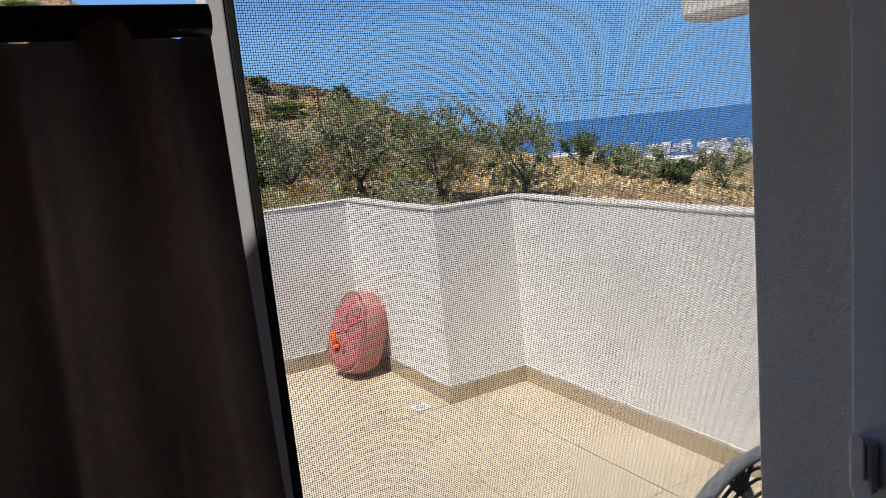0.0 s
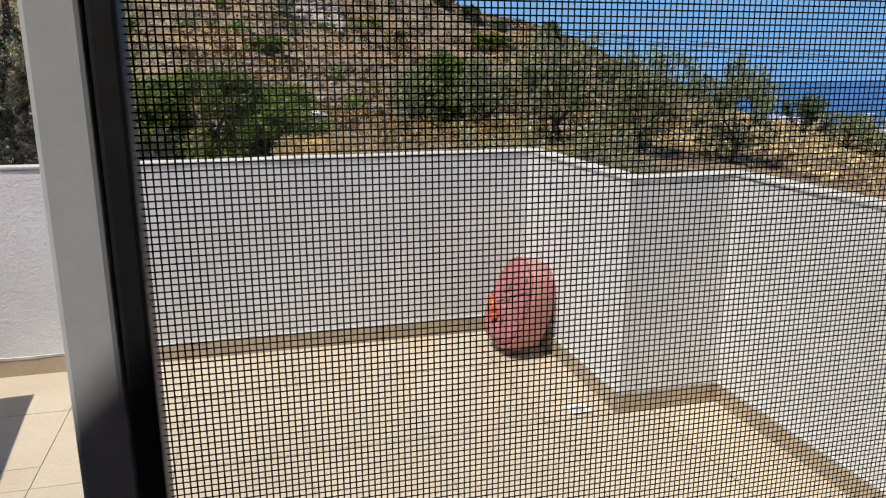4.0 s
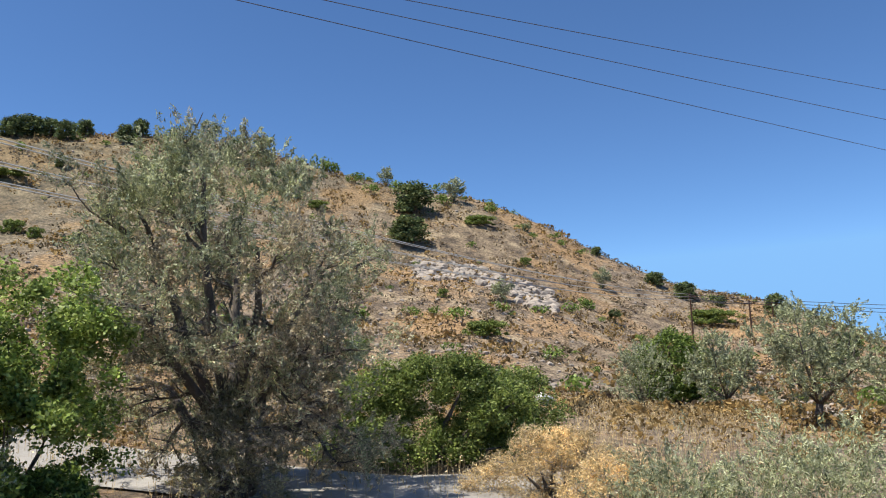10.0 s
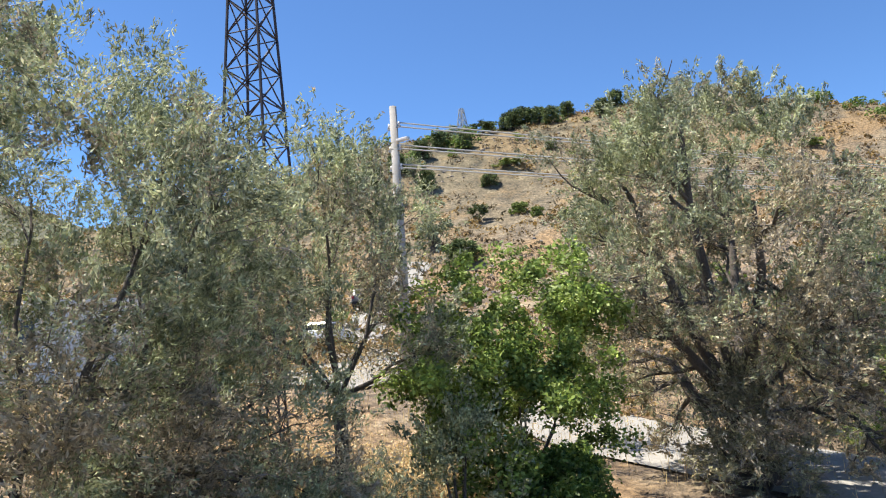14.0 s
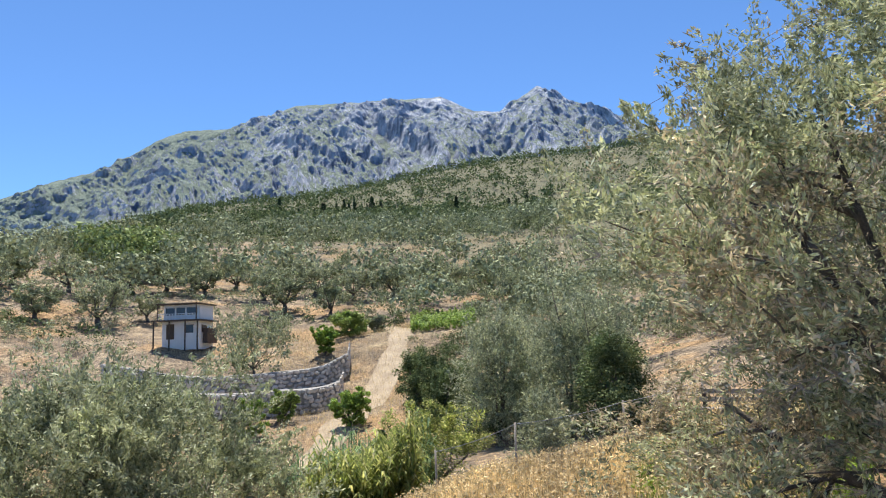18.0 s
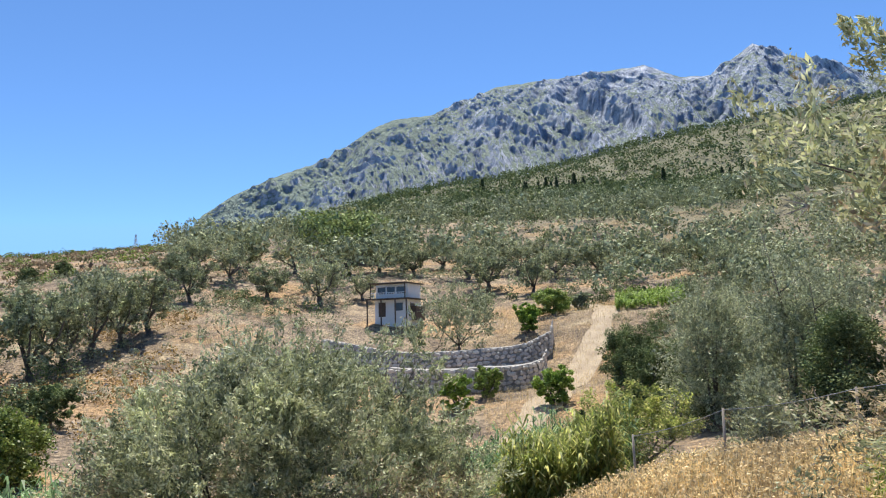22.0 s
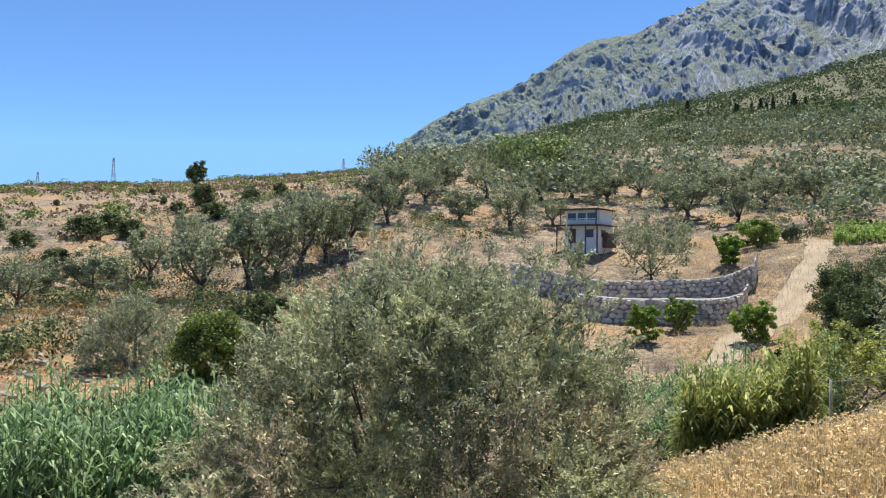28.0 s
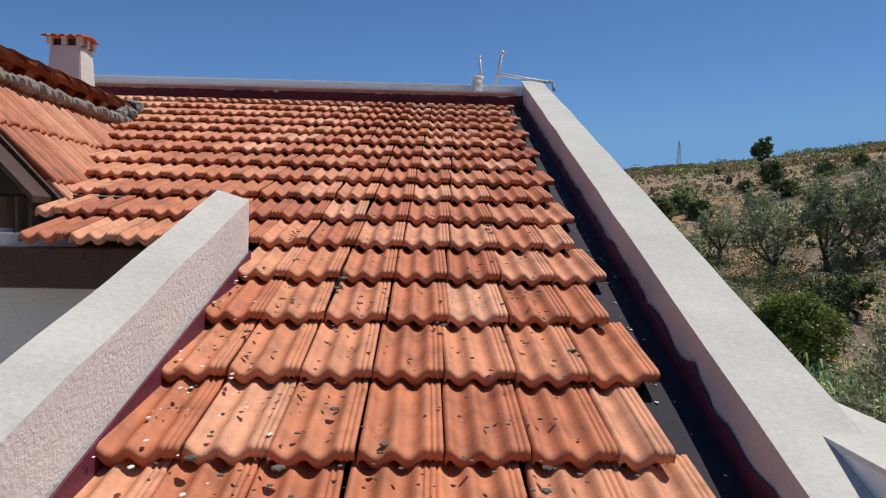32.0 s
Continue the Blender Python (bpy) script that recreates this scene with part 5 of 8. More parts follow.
def branching(rng, height, spread, trunk_r, limbs, start, low, subs=4, sprigs=5, deep=1.0, squash=1.0):
    """Wood of an old olive: limbs, branches and sprigs, each crooked; gives the wood and the sprigs (start, end)."""
    bm = bmesh.new()
    fork = Vector((rng.uniform(-0.12, 0.12), rng.uniform(-0.12, 0.12), height * start))
    if start > 0.05:
        tube(bm, [Vector((0, 0, -0.3)), Vector((0.03, 0.02, 0.08)), fork * 0.55 + Vector((0.05, -0.04, 0)), fork], [trunk_r * 1.5, trunk_r * 1.15, trunk_r * 0.95, trunk_r * 0.9], 10)
    ends = []

    def crook(a, b, r0, r1, seg, wander):
        m1 = a.lerp(b, 0.35) + Vector((rng.uniform(-1, 1), rng.uniform(-1, 1), rng.uniform(-0.5, 0.5))) * wander
        m2 = a.lerp(b, 0.7) + Vector((rng.uniform(-1, 1), rng.uniform(-1, 1), rng.uniform(-0.3, 0.6))) * wander
        tube(bm, [a, m1, m2, b], [r0, r0 * 0.75 + r1 * 0.25, r0 * 0.4 + r1 * 0.6, r1], seg, cap=False)
        return a, m1, m2, b

    def at(line, u):
        k = min(2, int(u * 3))
        return line[k].lerp(line[k + 1], u * 3 - k)

    for k in range(limbs):
        a = 2 * math.pi * (k + rng.uniform(-0.35, 0.35)) / limbs
        v = ((k * 0.618) % 1.0)
        reach = spread * math.sqrt(max(0.05, 1 - v * v * 0.85)) * rng.uniform(0.62, 0.86)
        end = Vector((math.cos(a) * reach, math.sin(a) * reach * squash, height * (low + (0.93 - low) * v ** 0.8)))
        r = trunk_r * rng.uniform(0.24, 0.4)
        base = fork if start > 0.05 else Vector((math.cos(a) * 0.25, math.sin(a) * 0.25, -0.1))
        limb = crook(base, end, r, r * 0.3, 7, spread * 0.07)
        for j in range(subs):
            p = at(limb, rng.uniform(0.3, 1.0))
            out = Vector((p.x, p.y, (p.z - height * 0.45) * 0.8))
            out = out.normalized() if out.length > 0.05 else Vector((0, 0, 1))
            d = (out * 0.7 + Vector((rng.uniform(-1, 1), rng.uniform(-1, 1), rng.uniform(-0.5, 0.9))) * 0.7).normalized()
            branch = crook(p, p + d * spread * rng.uniform(0.28, 0.5) * deep, r * 0.34, r * 0.13, 5, spread * 0.03)
            for i in range(sprigs):
                q = at(branch, rng.uniform(0.15, 1.0))
                e = (d * 0.5 + Vector((rng.uniform(-1, 1), rng.uniform(-1, 1), rng.uniform(-0.45, 0.9))) * 0.75).normalized()
                sprig = crook(q, q + e * spread * rng.uniform(0.12, 0.26), r * 0.13, r * 0.05, 4, spread * 0.015)
                ends.append((sprig[0], sprig[3]))
    return bm, ends


def old_olive(name, label, at, height, spread, leaf, seed, limbs=9, subs=4, sprigs=6, tufts=260, domes=100, per=320, trunk_r=0.3, start=0.16, low=0.3, dead=900, dry=0.3, turn=0.0,
              material="olive", round_r=0.13, deep=1.0, squash=1.0, category="tree"):
    """An olive with crooked limbs: leafy shoots in tufts at its branch ends and over an uneven outline, with bare twigs inside."""
    rng, g = random.Random(seed), np.random.default_rng(seed)
    t = thing(name, label, category, at, turn)
    wood, ends = branching(rng, height, spread, trunk_r, limbs, start, low, subs, sprigs, deep, squash)
    part("trunk", wood, M["bark"], t, "dark grey gnarled trunk and limbs", smooth=True)
    tips = np.array([e[1][:] for e in ends])
    roots = np.array([e[0][:] for e in ends])
    centres = list(tips[g.permutation(len(tips))[:tufts]])
    while len(centres) < tufts + domes:
        a, v = g.uniform(0, 2 * math.pi), g.uniform(-0.75, 1.0)
        lump = 0.80 + 0.30 * noise.noise(Vector((math.cos(a) * 1.6 + seed, math.sin(a) * 1.6, v * 1.4)))
        w = spread * math.sqrt(max(0.0, 1 - v * v)) * lump * g.uniform(0.72, 1.0)
        mid, half = height * (low + 1.0) / 2, height * (1.0 - low) / 2
        centres.append(np.array((math.cos(a) * w, math.sin(a) * w * squash, mid + half * v * (0.82 + 0.25 * lump) * 0.95)))
    c = np.array(centres)
    radii = spread * round_r * g.uniform(0.65, 1.35, len(c))
    outs = c - np.array((0, 0, height * 0.45))
    outs /= np.linalg.norm(outs, axis=1, keepdims=True) + 1e-9
    spots, axes = sprays(g, c, outs, radii, per, shoots=8)
    keep = spots[:, 2] > 0.03
    blades = along(g, spots[keep], axes[keep], leaf[0], leaf[1], 0.62)
    if dead:
        part("twig", twigs(bmesh.new(), rng, np.concatenate([roots, tips])[np.concatenate([roots, tips])[:, 2] < height * 0.75].tolist(), 0.32, 0.0045, dead), M["twig"], t, "bare pale grey twigs")["kind"] = "stuff"
    if dry:
        blades = shed_dry(seed, blades, height, dry, t)
    crown = new("crown", quads("crown", blades, M[material]))
    crown.parent = t
    return t


def stand(az, d, frm=(-1.1, 0.0), sink=0.0):
    x, y = heading(az, d, frm)
    return x, y, on_ground(x, y) - sink


def bush(name, label, at, w, d, h, material, leaf, seed, clumps=60, per=250, turn=0.0, twig_count=0, category="bush", round_r=0.2, up=0.0, group="", dry=0.0):
    """A mound of leaf clumps that reaches down to the ground, on a few crooked stems."""
    g = np.random.default_rng(seed)
    rng = random.Random(seed)
    b = thing(name, label, category, at, turn, group)
    centres, radii = [], []
    m = max(w, d, h)
    while len(centres) < clumps:
        a, u, k = g.uniform(0, 2 * math.pi), g.uniform(0.1, 1) ** 0.5 * 0.82, g.uniform(0.04, 1)
        dome = math.sqrt(max(0.0, 1 - (max(0.0, k - 0.25) / 0.78) ** 2))
        lump = 0.82 + 0.3 * noise.noise(Vector((math.cos(a) * 1.7 + seed, math.sin(a) * 1.7, k * 1.5)))
        centres.append((math.cos(a) * w / 2 * u * dome * lump, math.sin(a) * d / 2 * u * dome * lump, h * k * (0.8 + 0.25 * lump) * 0.95))
        radii.append(min(w, d, h) * round_r * g.uniform(0.6, 1.25))
    if material.startswith("olive"):
        c = np.array(centres)
        outs = c - np.array((0, 0, h * 0.25))
        outs /= np.linalg.norm(outs, axis=1, keepdims=True) + 1e-9
        spots, axes = sprays(g, c, outs, radii, per)
        spots[:, 2] = np.maximum(spots[:, 2], 0.02)
        blades = along(g, spots, axes, leaf[0], leaf[1])
    else:
        spots = puffs(g, centres, radii, per, 0.35, 0.9)
        spots[:, 2] = np.maximum(spots[:, 2], 0.02)
        blades = leaves(g, spots, leaf[0], leaf[1], up=up)
    stems = bmesh.new()
    for k in range(7):
        a = 2 * math.pi * k / 7
        c = centres[rng.randrange(len(centres))]
        tube(stems, [(0.1 * math.cos(a), 0.1 * math.sin(a), -0.2), (c[0] * 0.4, c[1] * 0.4, c[2] * 0.5), c], [0.05 * m / 4 + 0.01, 0.03 * m / 4 + 0.006, 0.005], 5)
    part("stem", stems, M["bark"], b, smooth=True)["kind"] = "stuff"
    if twig_count:
        part("twig", twigs(bmesh.new(), rng, spots.tolist(), leaf[0] * 5, leaf[0] * 0.07, int(twig_count * 1.3)), M["twig"], b, "bare grey twigs")["kind"] = "stuff"
    if dry:
        blades = shed_dry(seed, blades, h, dry, b)
    crown = new("foliage", quads("foliage", blades, M[material]))
    crown.parent = b
    return b


LEFT_EYE = (-1.3, 0.1)
LAST_EYE = (-2.6, 0.18)

# across the lane, in front of the hill
old_olive("olive_tree", "large half-bare grey olive tree beside the gravel lane", stand(16.6, 14.2), 6.9, 2.95, (0.085, 0.026), 11, limbs=11, subs=5, sprigs=5, tufts=240, domes=130, per=440, trunk_r=0.40, start=0.15, low=0.24, dead=3000, dry=0.42, round_r=0.14)
tree("young_tree", "leafy bright green young tree with several thin stems", stand(33.0, 11.5), 4.4, 1.9, "green", (0.085, 0.05), 12, clumps=190, per=210, trunk_r=0.06, forks=7, start=0.12, low=0.18, round_r=0.16)
bush("undergrowth", "dark green undergrowth at the foot of the young tree", stand(30.5, 10.6), 3.0, 2.2, 1.5, "bushgreen", (0.085, 0.045), 13, 60, 240)
bush("undergrowth", "dark twiggy undergrowth round the olive trunk", stand(16.0, 13.6), 2.6, 2.0, 1.9, "olive_dry", (0.09, 0.03), 130, 60, 230, twig_count=700)
bush("undergrowth", "pale green leafy shrub below the concrete pole", stand(37.6, 10.2), 2.3, 1.9, 2.2, "olive_grey", (0.07, 0.032), 14, 45, 240)
bush("undergrowth", "small pale olive sucker shrub", stand(51.5, 8.4), 2.8, 1.8, 2.1, "olive", (0.08, 0.020), 15, 100, 300)
bush("olive_shrub", "grey olive suckers beside the rusty trestle", stand(44.5, 9.2), 2.8, 1.8, 1.7, "olive_grey", (0.075, 0.02), 35, 70, 300)
bush("olive_shrub", "grey olive suckers under the tall olive tree", stand(56.5, 7.9), 2.8, 1.7, 1.9, "olive", (0.075, 0.02), 36, 70, 300, dry=0.3)
bush("mastic_bush", "broad dense green mastic bush beyond the lane", stand(0.9, 18.4), 9.2, 4.4, 2.7, "mastic", (0.085, 0.048), 16, 330, 200, turn=8, round_r=0.13)
bush("mastic_bush", "dense green mastic bush with a lighter top", stand(-5.4, 20.4), 4.6, 3.4, 2.3, "mastic", (0.09, 0.05), 17, 110, 160, round_r=0.15)
bush("mastic_bush", "dark grey-green bush in a hollow of the slope", stand(-17.2, 45.0), 7.6, 5.0, 4.4, "bushgreen", (0.18, 0.10), 18, 120, 130, round_r=0.15)
bush("mastic_bush", "grey half-dry bush on the slope", stand(-14.6, 43.0), 4.4, 3.4, 3.2, "olive_grey", (0.14, 0.05), 19, 60, 160)
tree("olive_tree", "round grey-green olive tree on the dry slope", stand(-26.6, 35.0), 5.0, 2.5, "olive_grey", (0.14, 0.05), 20, clumps=130, per=190, trunk_r=0.17, start=0.18, low=0.16)
tree("olive_tree", "grey-green olive tree lower on the slope", stand(-33.6, 36.5), 4.8, 2.6, "olive_grey", (0.14, 0.05), 21, clumps=130, per=190, trunk_r=0.17, start=0.16, low=0.10)
tree("olive_tree", "dark olive tree standing before the sea", stand(-40.2, 36.6), 4.7, 2.4, "olive_grey", (0.14, 0.05), 22, clumps=130, per=190, trunk_r=0.17, start=0.16, low=0.14)
tree("olive_tree", "grey olive tree in front of the dry hill", stand(-20.6, 41.0), 4.0, 2.0, "olive_grey", (0.15, 0.055), 29, clumps=100, per=150, trunk_r=0.16, start=0.16, low=0.1)
bush("olive_shrub", "silvery young olive shrub close under the parapet", stand(-20.0, 9.8), 3.6, 2.2, 2.3, "olive", (0.075, 0.018), 23, 70, 300, up=0.5)
bush("olive_shrub", "silvery young olive shrub close under the parapet", stand(-30.0, 10.8), 4.2, 2.4, 2.6, "olive", (0.075, 0.018), 24, 80, 300, up=0.5)
bush("olive_shrub", "silvery young olive shrub behind the corner", stand(-38.0, 12.5), 4.0, 2.4, 2.6, "olive_grey", (0.08, 0.02), 25, 70, 260, up=0.5)
bush("dry_thistle", "straw-coloured dry thistle thicket by the lane", stand(-8.6, 15.0), 4.6, 2.2, 1.5, "straw", (0.09, 0.016), 26, 90, 240, up=0.6, twig_count=400)
bush("dry_thistle", "straw-coloured dry thistle thicket by the lane", stand(-14.0, 14.0), 3.8, 1.8, 1.3, "straw", (0.09, 0.016), 27, 70, 220, up=0.6, twig_count=300)

# trees of the plain towards the sea
for k, (az, d, h, sp) in enumerate(((-42.1, 110, 5.4, 3.4), (-45.0, 94, 4.6, 3.2), (-47.0, 90, 4.8, 3.0), (-50.0, 66, 2.6, 1.9), (-52.6, 92, 5.8, 3.4), (-56.1, 124, 4.0, 3.4), (-59.0, 100, 4.4, 3.0))):
    tree("field_tree", "dark green round tree at the edge of the dry field", stand(az, d), h, sp, "wood_far" if k % 3 else "maquis", (0.26, 0.15), 180 + k, clumps=90, per=60, trunk_r=0.16, start=0.14, low=0.06, round_r=0.24)

# tall olive between the house and the lane
old_olive("olive_tree", "tall spreading olive tree with dusty silver leaves and dead twigs", stand(68.2, 8.8), 6.5, 3.35, (0.070, 0.021), 31, limbs=14, subs=5, sprigs=5, tufts=320, domes=260, per=640, trunk_r=0.2, start=0.12, low=0.16, dead=3800, dry=0.36, round_r=0.125)
bush("olive_shrub", "grey olive suckers at the foot of the tall olive tree", stand(60.0, 8.6), 3.4, 1.8, 1.5, "olive", (0.075, 0.018), 32, 60, 280, up=0.4)
bush("olive_shrub", "grey olive suckers at the foot of the tall olive tree", stand(73.0, 8.2), 2.6, 1.6, 1.2, "olive_grey", (0.075, 0.018), 33, 50, 260, up=0.4, twig_count=500)
old_olive("olive_tree", "slender olive tree beside the concrete pole", stand(46.3, 11.2), 6.0, 1.8, (0.080, 0.024), 34, limbs=7, subs=4, sprigs=5, tufts=100, domes=70, per=260, trunk_r=0.11, start=0.36, low=0.46, dead=700, dry=0.3, round_r=0.19)

# broad olive bush below the terrace on the valley side
old_olive("olive_bush", "broad shaggy olive bush with dusty silver-green leaves", stand(135.2, 8.7, LAST_EYE, 0.2), 4.25, 2.95, (0.064, 0.020), 41, limbs=18, subs=5, sprigs=4, tufts=210, domes=480, per=600, trunk_r=0.09, start=0.0, low=-0.1, dead=2000, dry=0.22, round_r=0.12, squash=0.85, category="bush")
bush("olive_bush", "brownish half-dry olive bush beside the larger one", stand(148.5, 8.6, LAST_EYE, 0.2), 2.6, 2.4, 3.2, "olive_dry", (0.075, 0.016), 42, 90, 330, twig_count=2600, up=0.6, round_r=0.17)
bush("olive_bush", "silvery olive bush beside the larger one", stand(124.5, 9.8, LAST_EYE, 0.2), 2.8, 2.4, 2.3, "olive_grey", (0.075, 0.018), 43, 90, 330, twig_count=1200, up=0.7, round_r=0.17)


def reeds(name, label, az0, az1, d0, d1, count, height, material, seed, leaf_w=0.035, frm=LAST_EYE):
    """A stand of tall cane: stems with long arching blades."""
    g = np.random.default_rng(seed)
    az, d = g.uniform(az0, az1, count), g.uniform(d0, d1, count)
    x, y = frm[0] - np.sin(np.radians(az)) * d, frm[1] + np.cos(np.radians(az)) * d
    z = ground_z(x, y)
    verts = []
    per = 9
    tall = height * g.uniform(0.5, 1.1, count) * np.array([1.0 + 0.45 * noise.noise(Vector((a * 0.5, b * 0.5, seed))) for a, b in zip(x, y)])
    for k in range(per):
        h = tall * g.uniform(0.9, 1.1, count)
        s = z + h * (k + 0.6) / per
        a = g.uniform(0, 2 * math.pi, count)
        ln = g.uniform(0.45, 0.85, count) * (height / 3)
        dx, dy = np.cos(a), np.sin(a)
        w = leaf_w * g.uniform(0.7, 1.2, count)
        p0 = np.stack([x, y, s], 1)
        p1 = np.stack([x + dx * ln * 0.5, y + dy * ln * 0.5, s + ln * 0.55], 1)
        p2 = np.stack([x + dx * ln, y + dy * ln, s + ln * g.uniform(0.0, 0.5, count)], 1)
        side = np.stack([-dy * w, dx * w, np.zeros(count)], 1)
        verts.append(np.stack([p0 - side * 0.5, p0 + side * 0.5, p1 + side, p1 - side], 1).reshape(-1, 3))
        verts.append(np.stack([p1 - side, p1 + side, p2 + side * 0.1, p2 - side * 0.1], 1).reshape(-1, 3))
    st = 0.012
    for q in ((st, 0), (0, st)):
        b = np.stack([x, y, z - 0.1], 1)
        t = np.stack([x, y, z + tall], 1)
        o = np.array((q[0], q[1], 0))
        verts.append(np.stack([b - o, b + o, t + o, t - o], 1).reshape(-1, 3))
    ob = new(name, quads(name, np.concatenate(verts), M[material]))
    return tagged(ob, label, "reeds", kind="stuff")


reeds("reed_bed", "dense green reed bed in the gully", 143, 180, 17.5, 27, 2600, 2.5, "reed", 51)
reeds("reed_bed", "green reed bed below the stone terraces", 108, 128, 23, 33, 1500, 2.2, "reed", 52)
reeds("cane_stand", "yellow-green giant cane clump on the gully edge", 109.5, 118.0, 19, 23.5, 1300, 2.5, "bamboo", 53, 0.03)


def grass(name, label, az0, az1, d0, d1, count, height, material, seed, frm=LEFT_EYE):
    """Loose standing dry stalks with feathery heads."""
    g = np.random.default_rng(seed)
    az, d = g.uniform(az0, az1, count), d0 + (d1 - d0) * g.uniform(0, 1, count) ** 0.7
    x, y = frm[0] - np.sin(np.radians(az)) * d, frm[1] + np.cos(np.radians(az)) * d
    keep = (x < -3.6) | (y > 1.0) | (x > 2.4)
    x, y = x[keep], y[keep]
    n = len(x)
    z = ground_z(x, y)
    h = height * g.uniform(0.5, 1.15, n)
    a = g.uniform(0, 2 * math.pi, n)
    lean = g.uniform(0, 0.35, n) * h
    b = np.stack([x, y, z - 0.03], 1)
    t = np.stack([x + np.cos(a) * lean, y + np.sin(a) * lean, z + h], 1)
    s = np.stack([-np.sin(a), np.cos(a), np.zeros(n)], 1) * 0.006
    v = [np.stack([b - s, b + s, t + s * 0.6, t - s * 0.6], 1).reshape(-1, 3)]
    heads = np.repeat(t, 2, 0) + g.normal(0, 0.045, (n * 2, 3)) * np.array((1, 1, 1.4))
    v.append(leaves(g, heads, 0.075, 0.028, up=0.5))
    return tagged(new(name, quads(name, np.concatenate(v), M[material])), label, "grass", kind="stuff")


grass("dry_grass", "golden dry grass on the shoulder above the gully", 80, 124, 6.0, 20, 32000, 0.5, "straw", 61)
grass("dry_grass", "golden dry grass beside the lane", -25, 78, 13, 40, 20000, 0.42, "straw", 62)
grass("dry_grass", "golden dry grass under the tall olive tree", 34, 60, 7.5, 15, 9000, 0.45, "straw", 66)
grass("green_weeds", "fresh green weeds under the tall olive tree", 77, 92, 8.5, 15, 6000, 0.35, "lime", 63)
grass("dry_grass", "dry grass along the sandy track", 107, 119, 40, 98, 11000, 0.45, "straw", 65, LAST_EYE)
grass("dry_grass", "thin dry grass on the olive terraces", 104, 172, 40, 95, 16000, 0.5, "straw", 64)


def scatter(name, label, category, az0, az1, d0, d1, count, size, per, leaf, material, seed, frm=(-1.1, 0.0), flat=0.6, power=0.6, fits=None, lobes=1, lift=0.45):
    """Rounded clumps strewn over a slope, too many to count; their leaves face outwards."""
    g = np.random.default_rng(seed)
    az, d = g.uniform(az0, az1, count), d0 + (d1 - d0) * g.uniform(0, 1, count) ** power
    x, y = frm[0] - np.sin(np.radians(az)) * d, frm[1] + np.cos(np.radians(az)) * d
    s = size * g.uniform(0.5, 1.5, count) ** 1.4
    patch = np.array([noise.noise(Vector((a * 0.05, b * 0.05, seed))) for a, b in zip(x, y)])
    keep = patch > (-0.25 if fits is None else fits)
    x, y, s = x[keep], y[keep], s[keep]
    z = ground_z(x, y)
    c = np.stack([x, y, z + s * flat * lift], 1)
    if lobes > 1:
        # several overlapping lobes make one uneven crown
        off = g.normal(size=(len(c) * lobes, 3))
        off /= np.linalg.norm(off, axis=1, keepdims=True)
        off[:, 2] = np.abs(off[:, 2]) * 0.8 - 0.15
        c = np.repeat(c, lobes, 0) + off * (np.repeat(s, lobes) * g.uniform(0.35, 0.7, len(off)))[:, None]
        s = np.repeat(s, lobes) * g.uniform(0.36, 0.62, len(off))
    n = len(c) * per
    out = g.normal(size=(n, 3))
    out[:, 2] += 0.25
    out /= np.linalg.norm(out, axis=1, keepdims=True)
    rr = np.repeat(s, per)
    spots = np.repeat(c, per, 0) + out * np.array((1, 1, flat)) * (rr * g.uniform(0.75, 1.08, n))[:, None]
    v = shingled(g, spots, out, rr * leaf, rr * leaf * 0.62)
    return tagged(new(name, quads(name, v, M[material])), label, category, kind="stuff")


# scrub of the dry hill
scatter("scrub", "orange-brown dry cushion scrub on the hillside", "scrub", -34, 75, 26, 140, 4600, 0.55, 12, 0.66, "shrub_orange", 71, lift=0.3)
scatter("scrub", "grey-brown thorny scrub on the hillside", "scrub", -34, 75, 30, 145, 4600, 0.5, 11, 0.66, "shrub_grey", 72)
scatter("scrub", "dark thorny cushions dotted over the hillside", "scrub", -34, 75, 30, 145, 3600, 0.42, 16, 0.6, "thorn", 92, lift=0.3)
scatter("scrub", "dark green low bushes on the hillside", "bushes", -34, 75, 40, 150, 420, 0.95, 26, 0.5, "bushgreen", 73, fits=-0.05, lobes=5)
scatter("scrub", "orange-brown dry scrub near the lane", "scrub", -30, 60, 18, 40, 420, 0.5, 60, 0.3, "shrub_orange", 74)
scatter("ridge_trees", "dark olive bushes along the hill crest", "trees", 0, 46, 118, 140, 60, 1.5, 30, 0.5, "bushgreen", 75, flat=0.8, fits=-1.0, lobes=5)
scatter("scrub", "brown scrub on the far bare hill", "scrub", 138, 180, 110, 480, 2600, 1.2, 10, 0.66, "shrub_grey", 76, flat=0.5)
scatter("scrub", "dark bushes on the far bare hill", "bushes", 140, 180, 110, 460, 420, 1.8, 22, 0.5, "bushgreen", 77, flat=0.7, lobes=4)
scatter("scrub", "dark thorny cushions on the far bare hill", "scrub", 138, 180, 90, 470, 2600, 0.85, 9, 0.66, "thorn", 95, flat=0.6, fits=-0.5)
scatter("scrub", "ochre scrub on the gully bank", "scrub", 140, 180, 30, 90, 600, 0.8, 50, 0.24, "shrub_orange", 78)
scatter("scrub", "green thicket on the gully bank", "bushes", 98, 107, 36, 62, 70, 1.5, 110, 0.19, "maquis", 79, flat=0.85, fits=-1.0, lobes=5)
scatter("scrub", "green thicket on the valley floor", "bushes", 148, 180, 34, 78, 110, 1.3, 90, 0.2, "maquis", 80, flat=0.8, fits=-1.0, lobes=5)
